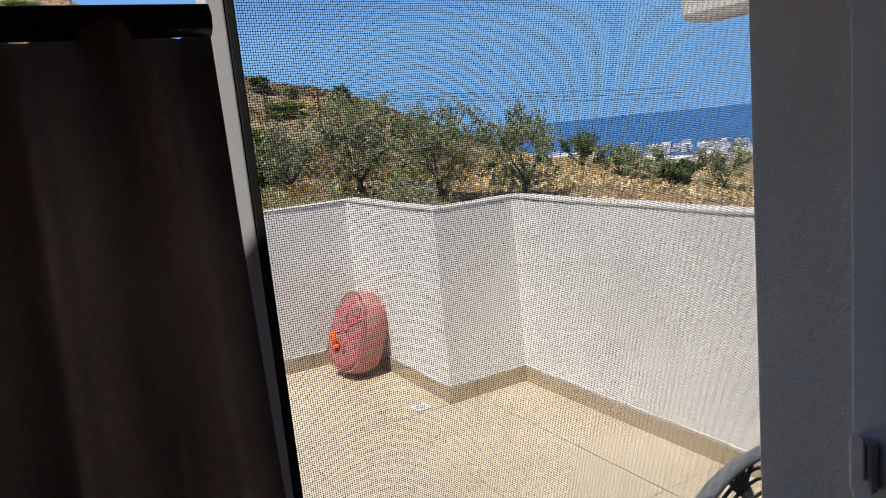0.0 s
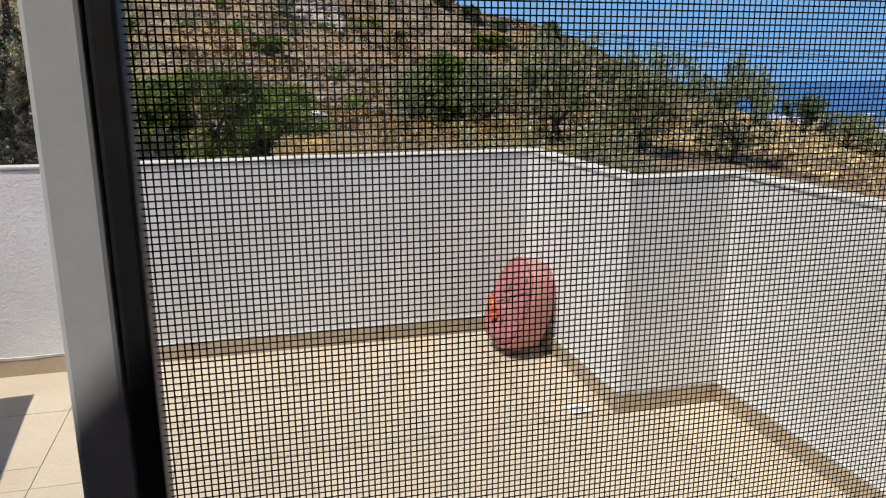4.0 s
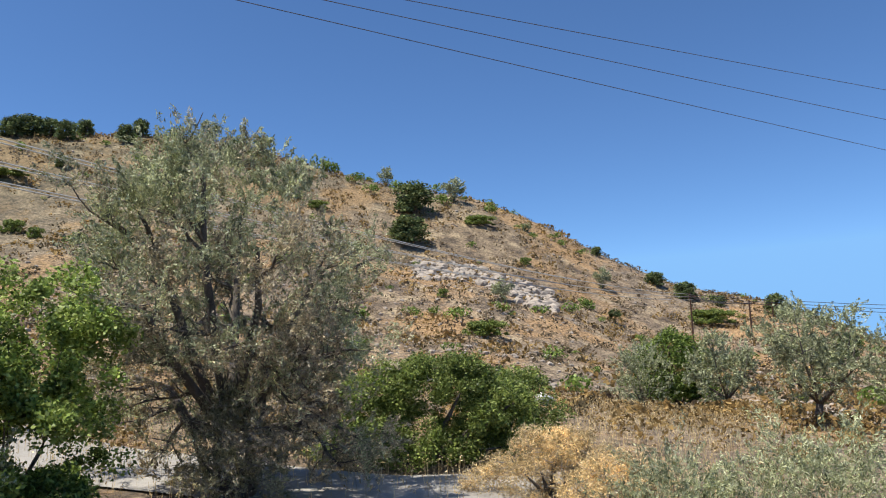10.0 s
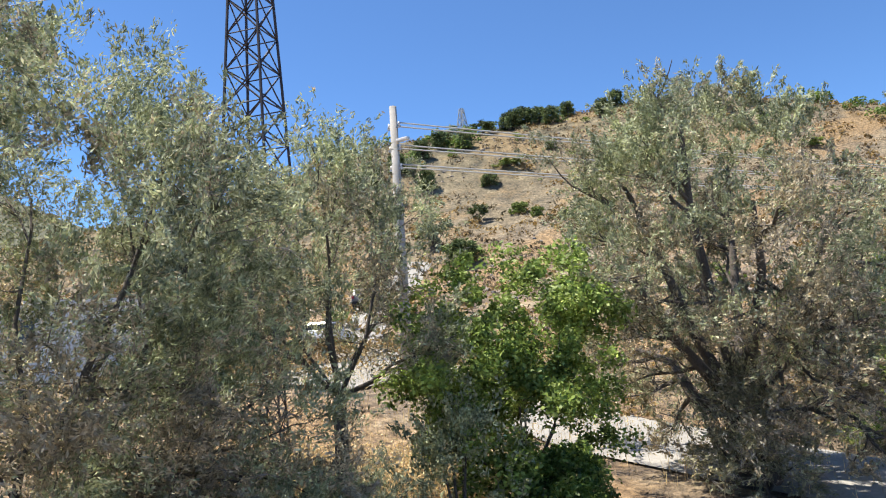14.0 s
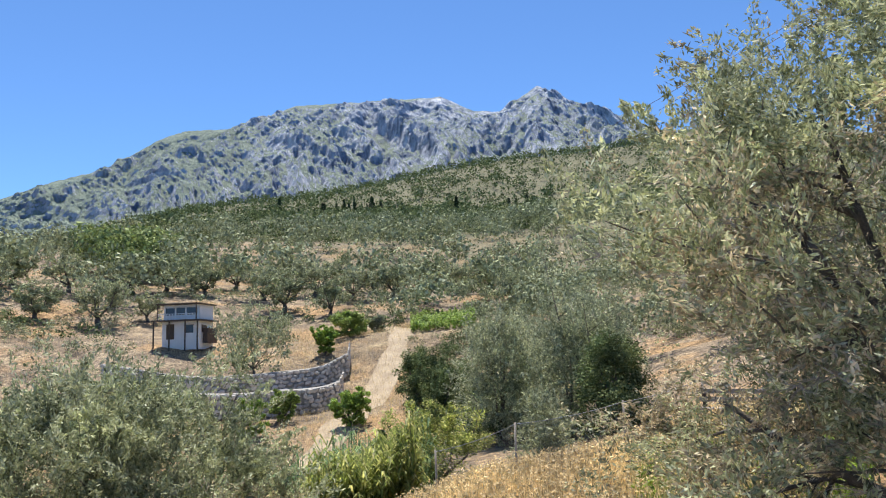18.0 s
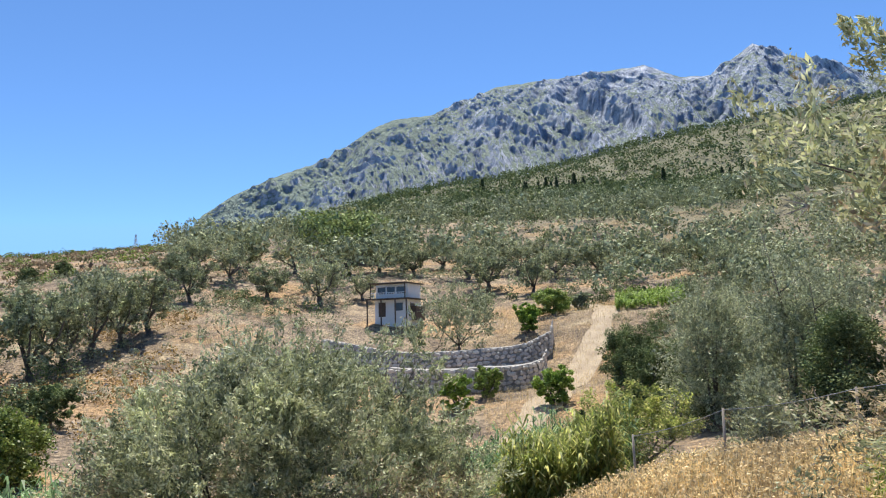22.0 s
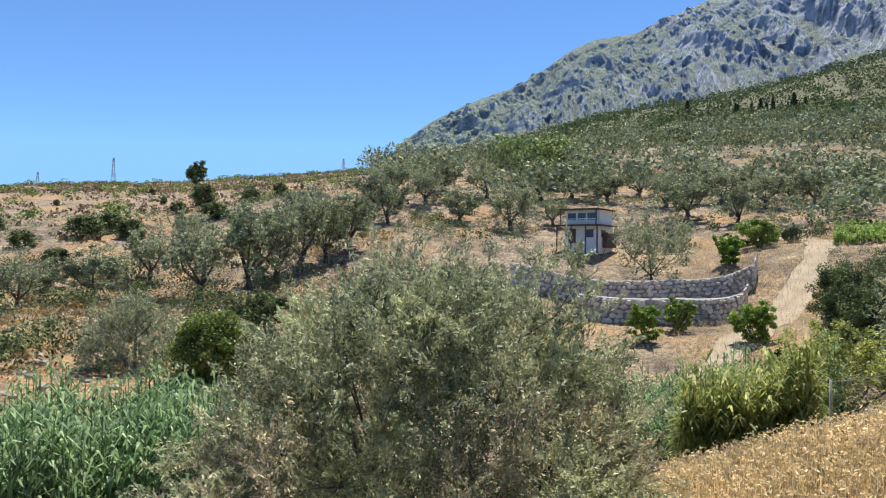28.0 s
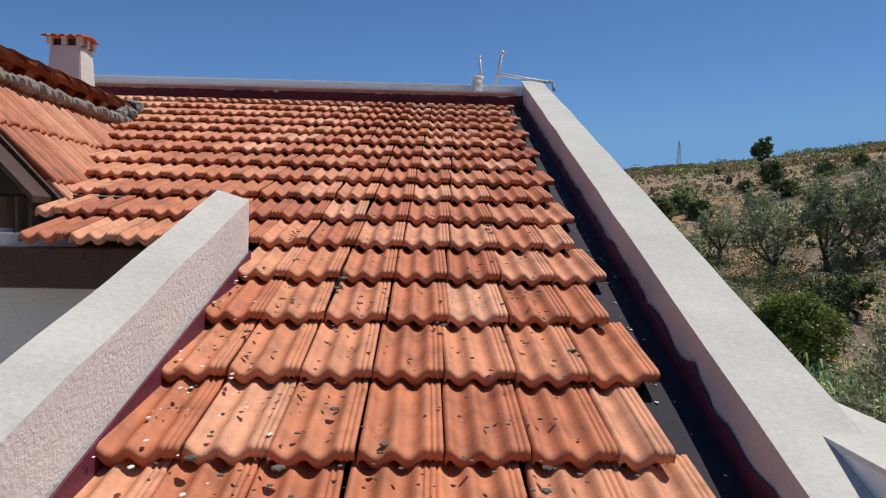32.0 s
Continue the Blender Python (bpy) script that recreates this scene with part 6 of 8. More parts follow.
scatter("scrub", "grey-green thicket between the olive trees", "bushes", 129, 176, 36, 110, 200, 1.0, 44, 0.28, "wood_far", 88, flat=0.8, fits=-0.3, lobes=4)
scatter("scrub", "dark hedge of bushes beside the track", "bushes", 104.2, 108.4, 46, 80, 130, 0.8, 80, 0.22, "maquis", 90, LAST_EYE, flat=0.85, fits=-1.0, lobes=4)
scatter("scrub", "grey-green bushes above the track", "bushes", 98, 104, 66, 100, 70, 1.3, 60, 0.28, "wood_far", 91, LAST_EYE, flat=0.85, fits=-1.0, lobes=5)
scatter("scrub", "low green growth on the terraces", "bushes", 106, 146, 90, 108, 200, 0.9, 26, 0.45, "maquis", 89, flat=0.7, fits=-0.2, lobes=3)

# woods of the slope under the mountain
scatter("olive_wood", "grey-green olive groves on the slope", "woods", 84, 142, 104, 345, 860, 3.2, 30, 0.36, "wood_far", 81, flat=0.95, power=0.72, fits=-0.5, lobes=6, lift=1.1)
scatter("maquis_wood", "dark green maquis on the wooded slope", "woods", 78, 133, 230, 440, 1400, 3.6, 16, 0.42, "maquis", 82, flat=0.9, power=0.8, fits=-1.0, lobes=4, lift=0.7)
scatter("maquis_wood", "dark green maquis under the cliffs", "woods", 78, 138, 420, 960, 5600, 5.0, 7, 0.66, "maquis", 96, flat=0.85, power=0.85, fits=-1.0, lobes=3, lift=0.6)
scatter("scrub", "olive-green low scrub under the grove", "scrub", 128.5, 168, 46, 135, 1000, 0.8, 20, 0.42, "wood_far", 94, flat=0.7, fits=-0.3, lobes=3)
scatter("scrub", "low green scrub on the slope above the cabin", "scrub", 108, 128, 100, 140, 300, 0.8, 20, 0.42, "wood_far", 97, flat=0.7, fits=-0.3, lobes=3)
scatter("olive_wood", "grey olive trees on the near terraces", "woods", 98, 116, 92, 125, 40, 2.2, 46, 0.34, "wood_far", 87, flat=0.95, fits=-0.2, lobes=7, lift=1.0)
scatter("light_wood", "bright green trees in the groves", "woods", 88, 132, 95, 260, 110, 1.9, 24, 0.45, "maquis", 83, flat=0.9, fits=0.0, lobes=5, lift=0.9)
scatter("scrub", "dark bushes dotted over the terraced brown slope", "bushes", 131, 152, 150, 470, 330, 1.5, 16, 0.4, "maquis", 98, flat=0.8, fits=-0.4, lobes=4)
scatter("pine_wood", "light green pine clump above the shed", "woods", 125.5, 131.5, 150, 185, 60, 3.4, 26, 0.42, "pine", 84, flat=1.1, fits=-1.0, lobes=7, lift=1.0)
scatter("upper_scrub", "pale green scrub high on the mountain foot", "woods", 100, 150, 880, 1250, 1500, 7.0, 14, 0.5, "maquis", 85, flat=0.4, fits=-0.3)


def cypresses():
    g = random.Random(9)
    base = None
    for k in range(34):
        az = g.choice((g.uniform(111, 119.5), g.uniform(98, 119)))
        d = g.uniform(430, 560)
        h = g.uniform(9, 16)
        x, y, z = stand(az, d)
        if base is None:
            base = thing("cypress", "dark slender cypress below the cliffs", "cypress", (x, y, z), 0, "far cypresses")
            gg = np.random.default_rng(91)
            n = 420
            hh = gg.uniform(0, 1, n)
            rr = 0.10 * np.sin(np.pi * np.clip(hh * 0.9 + 0.08, 0, 1)) ** 0.7 * gg.uniform(0.5, 1.05, n)
            a = gg.uniform(0, 2 * math.pi, n)
            sp = np.stack([rr * np.cos(a), rr * np.sin(a), hh], 1)
            cr = new("crown", quads("crown", leaves(gg, sp, 0.10, 0.05, up=1.5), M["cypress"]))
            cr.parent = base
            part("trunk", tube(bmesh.new(), [(0, 0, -0.05), (0, 0, 0.5)], [0.02, 0.01], 5), M["bark"], base)
            base.scale = (h, h, h)
        else:
            c = copy_thing(base, pose(x, y, z, 0, 0, g.uniform(0, 360)))
            c.scale = (h * g.uniform(0.9, 1.3),) * 2 + (h,)


cypresses()

# grove of separate olive trees in the valley
GROVE = ((153.4, 68.8, 6.4, 7.0), (160.3, 69.4, 6.0, 4.9), (157.0, 76, 5.2, 5.2), (149.7, 70.2, 6.2, 8.0), (146.3, 76.4, 6.4, 8.4), (163.3, 69, 3.9, 3.8), (164.9, 66, 3.6, 4.2), (142.6, 82.3, 6.0, 6.7), (137.2, 113, 5.8, 5.8), (134.5, 104, 5.8, 5.3),
         (130.6, 101.7, 7.0, 6.9), (126.3, 131, 9.6, 7.0), (121.4, 150, 7.8, 6.8), (117.8, 115, 7.0, 7.1), (115.6, 130, 9.2, 6.9), (114.4, 111, 5.2, 5.8), (119.3, 124, 6.8, 5.6), (111.0, 145, 7.8, 6.0), (108.6, 144, 7.8, 6.0), (106.3, 155, 8.4, 6.2),
         (139.6, 119, 6.6, 5.6), (141.3, 113, 6.2, 5.6), (127.4, 106, 4.4, 4.0), (144.4, 79, 5.6, 7.0), (148.0, 73, 5.4, 7.2), (123.6, 128, 7.0, 6.2), (124.5, 145, 7.6, 6.4), (128.5, 126, 7.2, 6.4), (132.6, 122, 6.8, 6.0), (136.0, 126, 6.8, 6.0),
         (112.6, 122, 6.4, 5.8), (109.6, 126, 6.6, 5.6), (104.5, 132, 7.0, 6.0), (102.0, 126, 6.4, 5.6), (118.2, 142, 7.4, 6.4), (113.6, 148, 7.6, 6.2), (145.5, 98, 5.6, 5.4), (150.5, 96, 5.2, 4.8), (154.5, 98, 4.8, 4.4), (140.0, 100, 5.8, 5.6))


def grove():
    kinds = []
    for k in range(4):
        kinds.append(tree("olive_tree", "old grey-green olive tree in the valley grove", stand(*GROVE[k][:2]), 6.5, 2.9, "wood_far" if k % 2 else "olive_grey", (0.32, 0.16), 100 + k,
                          clumps=100, per=54, trunk_r=0.30, start=0.18, low=0.24, round_r=0.21, group="valley olive grove"))
    g = random.Random(4)
    for k, (az, d, w, h) in enumerate(GROVE):
        c = kinds[k] if k < 4 else copy_thing(kinds[k % 4], pose(*stand(az, d), 0, 0, g.uniform(0, 360)))
        c.scale = (w / 6.2 * g.uniform(0.95, 1.08), w / 6.2 * g.uniform(0.95, 1.08), h / 6.8)


grove()

VALLEY = (
    # dark thicket, added to stand for a shaded gap
    ("carob_tree", "small dark thicket added for the shaded gap behind the fig tree", 148.1, 51.7, 2.8, 1.7, "maquis"),
    ("olive_tree", "silvery olive tree rising through the stone terraces", 119.7, 75.5, 7.4, 4.0, "olive_grey"),
    ("lemon_tree", "small bright green lemon tree above the terrace wall", 114.7, 81.0, 3.2, 1.5, "lime"),
    ("lemon_tree", "spreading dark green citrus tree above the terrace wall", 112.9, 89.5, 3.0, 2.7, "green"),
    ("olive_tree", "small round grey olive tree above the track", 110.8, 91.6, 2.0, 1.1, "olive_grey"),
    ("lemon_tree", "small green fruit tree at the wall foot", 120.1, 55, 2.9, 1.3, "lime"),
    ("lemon_tree", "small dark green fruit tree at the wall foot", 117.9, 60.0, 2.6, 1.2, "green"),
    ("lemon_tree", "bright green sapling beside the track", 112.7, 54.0, 2.8, 1.6, "lime"),
    ("poplar", "yellow-green feathery tree at the gully edge", 106.6, 27.0, 3.6, 1.9, "bamboo"),
    ("olive_tree", "broad grey-green olive tree beside the gully", 101.3, 49.0, 6.4, 3.4, "olive_grey"),
    ("olive_tree", "tall loose olive tree behind the wire fence", 94.6, 38.0, 9.6, 3.6, "olive_grey"),
    ("carob_tree", "dark glossy carob bush beside the track", 107.4, 58.0, 4.0, 2.4, "maquis"),
    ("carob_tree", "dark glossy carob bush beside the track", 106.2, 50.0, 3.6, 2.4, "maquis"),
    ("olive_tree", "grey olive tree higher on the gully side", 99.6, 100, 5.4, 3.6, "olive_grey"),
    ("olive_tree", "grey olive tree high above the gully", 98.6, 62, 6.2, 3.2, "olive_grey"),
    ("olive_tree", "grey olive tree higher on the gully side", 94.5, 62, 6.2, 3.2, "olive_grey"),
)
for k, (nm, lb, az, d, h, sp, mat) in enumerate(VALLEY):
    tree(nm, lb, stand(az, d, sink=0.1), h, sp, mat, (0.11 * d / 60 + 0.05, 0.06 * d / 60 + 0.03), 140 + k, clumps=130, per=112, trunk_r=0.14, start=0.18, low=0.12, round_r=0.17)

# leafy mounds on the gully bank
bush("fig_tree", "broad bright green fig tree on the gully bank", stand(151.0, 37.5, sink=0.3), 6.4, 5.0, 3.5, "mastic", (0.15, 0.10), 207, 150, 130, category="tree", round_r=0.15)
bush("carob_tree", "dusty grey-green carob tree on the gully bank", stand(156.6, 40.5, sink=0.3), 7.4, 5.4, 3.6, "olive_grey", (0.15, 0.055), 208, 150, 150, category="tree", round_r=0.15)
# dense trees that crowd the gully behind the wire fence, leafy down to the ground
bush("olive_tree", "dense silvery olive tree crowding the gully", stand(101.4, 41.0, sink=0.3), 6.6, 5.6, 6.6, "olive_grey", (0.17, 0.06), 201, 190, 150, category="tree", round_r=0.15)
bush("olive_tree", "grey-green leafy olive tree filling the gully side", stand(96.2, 38.0, sink=0.3), 8.4, 6.0, 5.6, "olive_grey", (0.17, 0.06), 202, 200, 140, category="tree", round_r=0.15)
bush("carob_tree", "dark leafy carob tree behind the wire fence", stand(92.8, 34.5, sink=0.3), 6.2, 4.8, 4.4, "maquis", (0.14, 0.075), 203, 170, 140, category="tree", round_r=0.15)
bush("olive_shrub", "grey olive thicket at the wire fence", stand(98.2, 31.0, sink=0.2), 3.6, 2.6, 2.4, "olive_grey", (0.13, 0.045), 204, 80, 150)
scatter("olive_wood", "grey-green trees on the bank above the gully", "woods", 82, 99, 46, 110, 120, 2.1, 60, 0.28, "wood_far", 205, flat=0.95, fits=-0.5, lobes=6, lift=1.0)

reeds("vine_rows", "bright green vines on the upper terrace", 103.6, 108.6, 84, 100, 900, 1.2, "lime", 55, 0.09)


def slim_cypress():
    x, y, z = stand(110.6, 27.5, LEFT_EYE, 0.1)
    c = thing("cypress", "small dark cypress among the canes", "cypress", (x, y, z))
    g = np.random.default_rng(92)
    n = 5000
    hh = g.uniform(0, 1, n)
    rr = 0.36 * np.sin(np.pi * np.clip(hh * 0.9 + 0.06, 0, 1)) ** 0.7 * g.uniform(0.4, 1.05, n)
    a = g.uniform(0, 2 * math.pi, n)
    cr = new("crown", quads("crown", leaves(g, np.stack([rr * np.cos(a), rr * np.sin(a), hh * 3.0], 1), 0.12, 0.04, up=1.8), M["cypress"]))
    cr.parent = c
    part("trunk", tube(bmesh.new(), [(0, 0, -0.1), (0, 0, 2.0)], [0.05, 0.02], 6), M["bark"], c)


slim_cypress()

# trees on the hill crest and the lone pine
CREST = ((36.2, 128, 5.2, 2.6), (34.0, 130, 4.4, 2.2), (31.9, 130, 5.2, 3.1), (31.0, 131, 7.0, 3.4), (29.6, 131, 4.2, 3.0), (28.5, 127.8, 4.6, 3.1), (27.3, 131, 4.0, 2.8), (23.5, 131, 4.0, 3.0), (18.7, 129, 3.8, 4.2), (16.6, 122, 6.4, 3.1),
         (16.5, 131, 2.7, 2.4), (14.8, 131, 2.4, 3.2), (5.0, 131, 2.9, 3.4), (2.7, 117.5, 8.6, 5.0), (-0.3, 125, 4.0, 4.0), (3.3, 106, 8.2, 4.0), (-6.1, 122, 1.8, 1.5), (-11.3, 128, 2.5, 1.6), (-15.5, 125, 4.6, 2.2), (-17.5, 123, 5.0, 2.6),
         (-20.0, 122, 2.4, 1.6), (-23.6, 122, 4.4, 3.2), (-11.6, 111, 2.6, 3.1), (-12.5, 97, 1.7, 2.0), (-4.1, 83, 2.5, 2.6), (28.7, 116, 2.8, 1.8), (38.3, 82.6, 3.8, 3.9), (36.3, 76.5, 5.3, 2.5), (33.7, 108, 3.8, 2.0), (34.8, 96.5, 2.6, 2.4),
         (39.7, 113, 3.6, 3.6), (38.7, 109.5, 4.3, 3.1), (45.3, 108, 3.4, 4.0), (35.5, 122, 4.0, 3.0), (37.5, 124, 5.0, 3.0), (39.0, 120, 4.4, 3.4), (41.0, 116, 4.6, 3.2), (43.0, 114, 5.0, 3.4), (-28.0, 110, 4.0, 3.0), (-31.0, 106, 4.4, 3.2))
MATS = ((-2.2, 116, 7.8, 1.5), (-19.2, 111.5, 11.0, 2.0), (-2.4, 68.8, 6.5, 1.4), (32.1, 113, 8.6, 1.0), (31.7, 97, 4.2, 1.5), (-5.8, 106.7, 2.7, 1.1), (0.7, 80.4, 2.0, 0.9), (30.3, 94.5, 2.9, 1.2), (20.5, 100, 4.0, 1.0), (10.5, 112, 5.0, 1.2))


def crest():
    kinds = [tree("hill_tree", "small dark olive tree on the dry hill", stand(*CREST[k][:2]), 4.2, 1.7, "maquis" if k else "olive_grey", (0.25, 0.15), 160 + k, clumps=80, per=46, trunk_r=0.12, start=0.1, low=0.02, round_r=0.3, group="hill trees") for k in range(2)]
    round_bush = bush("hill_bush", "rounded dark green bush on the dry hill", stand(24.6, 126), 4.0, 4.0, 3.0, "maquis", (0.26, 0.15), 164, 90, 44, group="hill bushes", round_r=0.17)
    g = random.Random(8)
    for k, (az, d, w, h) in enumerate(CREST):
        broad = w > 1.25 * h
        if k < 2:
            c, broad = kinds[k], False
        else:
            c = copy_thing(round_bush if broad else kinds[k % 2], pose(*stand(az, d), 0, 0, g.uniform(0, 360)))
        c.scale = (w / 4.0, w / 4.0, h / 3.0) if broad else (w / 3.6 * g.uniform(0.95, 1.1), w / 3.6, h / 4.2)
    low_kind = None
    for az, d, w, h in MATS:
        at = stand(az, d)
        if low_kind is None:
            low_kind = bush("hill_shrub", "low spreading bright green shrub on the stony hill", at, 5.0, 4.0, 1.6, "mastic", (0.18, 0.11), 165, 80, 80, group="hill shrubs")
            c = low_kind
        else:
            c = copy_thing(low_kind, pose(*at, 0, 0, g.uniform(-30, 30)))
        c.scale = (w / 5.0, w / 6.0, h / 1.6)
    for az, d, w, h in ((161.6, 108, 6.6, 2.8), (160.0, 112, 6.0, 2.6), (158.6, 106, 5.0, 2.4), (154.1, 172, 7.9, 4.8), (153.0, 116, 6.2, 2.2), (163.0, 85, 3.9, 1.8), (165.3, 103, 4.4, 2.2), (156.9, 189, 2.4, 1.8), (160.2, 140, 2.0, 1.3),
                        (163.8, 185, 2.0, 1.4), (165.2, 155, 2.2, 1.3), (157.8, 226, 2.6, 1.8), (150.6, 150, 5.0, 3.2), (148.6, 170, 5.4, 3.4), (167.0, 120, 3.4, 1.8), (169.0, 96, 3.6, 2.0), (155.6, 128, 4.0, 2.0)):
        c = copy_thing(round_bush, pose(*stand(az, d), 0, 0, g.uniform(0, 360)))
        c.scale = (w / 4.0, w / 4.0, h / 3.0)


crest()
tree("lone_pine", "broad dark pine alone on the far saddle", stand(154.9, 370), 11, 5.4, "maquis", (0.7, 0.4), 170, clumps=110, per=90, trunk_r=0.4, start=0.14, low=0.12, round_r=0.25)

# ---- poles, wires, far things ----


def concrete_pole():
    x, y, z = stand(41.0, 22.0, (-1.1, 0.0), 0.3)
    p = thing("power_pole", "tall grey concrete power pole beside the lane", "power pole", (x, y, z))
    part("shaft", tube(bmesh.new(), [(0, 0, 0), (0, 0, 4.5), (0, 0, 8.9)], [0.19, 0.15, 0.11], 14), M["pole"], p, smooth=True)
    for k, zz in enumerate((8.2, 7.5, 6.9)):
        part("bracket", boxed(-0.25, 0.25, -0.03, 0.03, zz, zz + 0.06), M["far_steel"], p)
        for s in (-0.2, 0.2):
            ins = bmesh.new()
            bmesh.ops.create_cone(ins, cap_ends=True, segments=10, radius1=0.04, radius2=0.03, depth=0.12)
            bmesh.ops.translate(ins, vec=(s, 0, zz + 0.12), verts=ins.verts)
            part("insulator", ins, M["pvc"], p, smooth=True)
    lamp = boxed(0.1, 0.55, -0.08, 0.08, 7.75, 7.85, bevel=0.03)
    part("street_lamp", lamp, M["pvc"], p, "small white street lamp head")
    return x, y, z


PX, PY, PZ = concrete_pole()


def lattice(name, label, at, w0, w1, h, bays, r, material, category="pylon", turn=0.0):
    """A four-legged lattice mast with crossed bracing."""
    t = thing(name, label, category, at, turn)
    for sx, sy in ((-1, -1), (1, -1), (1, 1), (-1, 1)):
        part("leg", tube(bmesh.new(), [(sx * w0, sy * w0, 0), (sx * w1, sy * w1, h)], r, 5), material, t)
    for k in range(bays):
        a, b = k / bays, (k + 1) / bays
        wa, wb = w0 + (w1 - w0) * a, w0 + (w1 - w0) * b
        cs = ((-1, -1), (1, -1), (1, 1), (-1, 1))
        for j in range(4):
            (ax, ay), (bx, by) = cs[j], cs[(j + 1) % 4]
            part("brace", tube(bmesh.new(), [(ax * wa, ay * wa, h * a), (bx * wb, by * wb, h * b)], r * 0.6, 4), material, t)
            part("brace", tube(bmesh.new(), [(bx * wa, by * wa, h * a), (ax * wb, ay * wb, h * b)], r * 0.6, 4), material, t)
            part("strut", tube(bmesh.new(), [(ax * wb, ay * wb, h * b), (bx * wb, by * wb, h * b)], r * 0.5, 4), material, t)
    return t


lattice("lattice_mast", "tall dark steel lattice mast behind the olive tree", stand(51.8, 34, (-1.1, 0), 0.2), 1.5, 0.45, 24, 14, 0.07, M["pylon"], "mast", 20)
lattice("steel_trestle", "low rusty dark steel trestle under the olive tree", stand(51.2, 17.0, (-1.1, 0), 0.2), 0.26, 0.18, 2.0, 2, 0.024, M["pylon"], "trestle", 30)
for az, d, h in ((160.8, 520, 21), (165.5, 560, 16), (170.5, 640, 20)):
    m = lattice("pylon", "far grey lattice power pylon on the skyline", stand(az, d, LAST_EYE), 1.5, 0.35, h, 6, 0.10, M["far_steel"])
for az, d, h in ((142.2, 560, 17), (144.4, 560, 15)):
    m = lattice("pylon", "far grey lattice power pylon on the wooded crest", stand(az, d, LAST_EYE), 1.4, 0.35, h, 6, 0.10, M["far_steel"])
lattice("pylon", "small grey lattice pylon on the hill crest", stand(35.6, 142), 1.2, 0.3, 7.5, 5, 0.09, M["far_steel"])


def wood_pole(at, h, label):
    p = thing("wooden_pole", label, "power pole", at)
    part("shaft", tube(bmesh.new(), [(0, 0, -0.3), (0, 0, h)], [0.14, 0.09], 8), M["wood_dark"], p)
    part("cross_arm", boxed(-0.8, 0.8, -0.06, 0.06, h - 0.5, h - 0.36), M["wood_dark"], p)
    return Vector(at) + Vector((0, 0, h - 0.3))


WP = [wood_pole(stand(az, d), h, "thin wooden power pole on the dry hill") for az, d, h in ((-18.0, 100, 6.8), (-22.0, 106, 5.2), (-23.5, 108, 5.2))]


def wire(a, b, sag, r, material, label):
    a, b = Vector(a), Vector(b)
    pts = []
    for k in range(17):
        u = k / 16
        p = a.lerp(b, u)
        p.z -= 4 * sag * u * (1 - u)
        pts.append(p)
    solid("cable", tube(bmesh.new(), pts, r, 4, cap=False), material, label, "cable")


top = Vector((PX, PY, PZ))
for k, zz in enumerate((8.35, 7.65, 7.05, 8.35)):
    for s in (-0.2, 0.2) if k < 3 else ():
        wire(top + Vector((s, 0, zz)), WP[0] + Vector((0.3 * k - 0.3, 0, -0.4 * k + 0.2)), 1.0, 0.022, M["cable"], "pale power cable crossing in front of the hill")
for k in range(3):
    wire(WP[0] + Vector((0.4 * k - 0.4, 0, 0)), WP[1] + Vector((0.4 * k - 0.4, 0, 0)), 0.5, 0.03, M["cable_dark"], "dark cable between the hill poles")
    wire(WP[0] + Vector((0.4 * k - 0.4, 0, 0.1 - 0.3 * k)), Vector(heading(-50, 120)).to_3d() + Vector((0, 0, 3.0 - 0.8 * k)), 0.8, 0.035, M["cable_dark"], "dark cable running down towards the town")


def over(az, el, d, frm=(-0.85, -0.6, 1.55)):
    return Vector((frm[0] - math.sin(radians(az)) * d, frm[1] + math.cos(radians(az)) * d, frm[2] + d * math.tan(radians(el))))


for (a0, e0_, a1, e1) in ((33.0, 28.5, -31.5, 12.9), (25.0, 29.3, -31.5, 15.0), (17.5, 29.7, -31.5, 17.0)):
    p, q = over(a0, e0_, 16), over(a1, e1, 34)
    d = q - p
    wire(p - d * 0.9, q + d * 1.2, 0.15, 0.012, M["cable_dark"], "dark overhead cable across the sky")


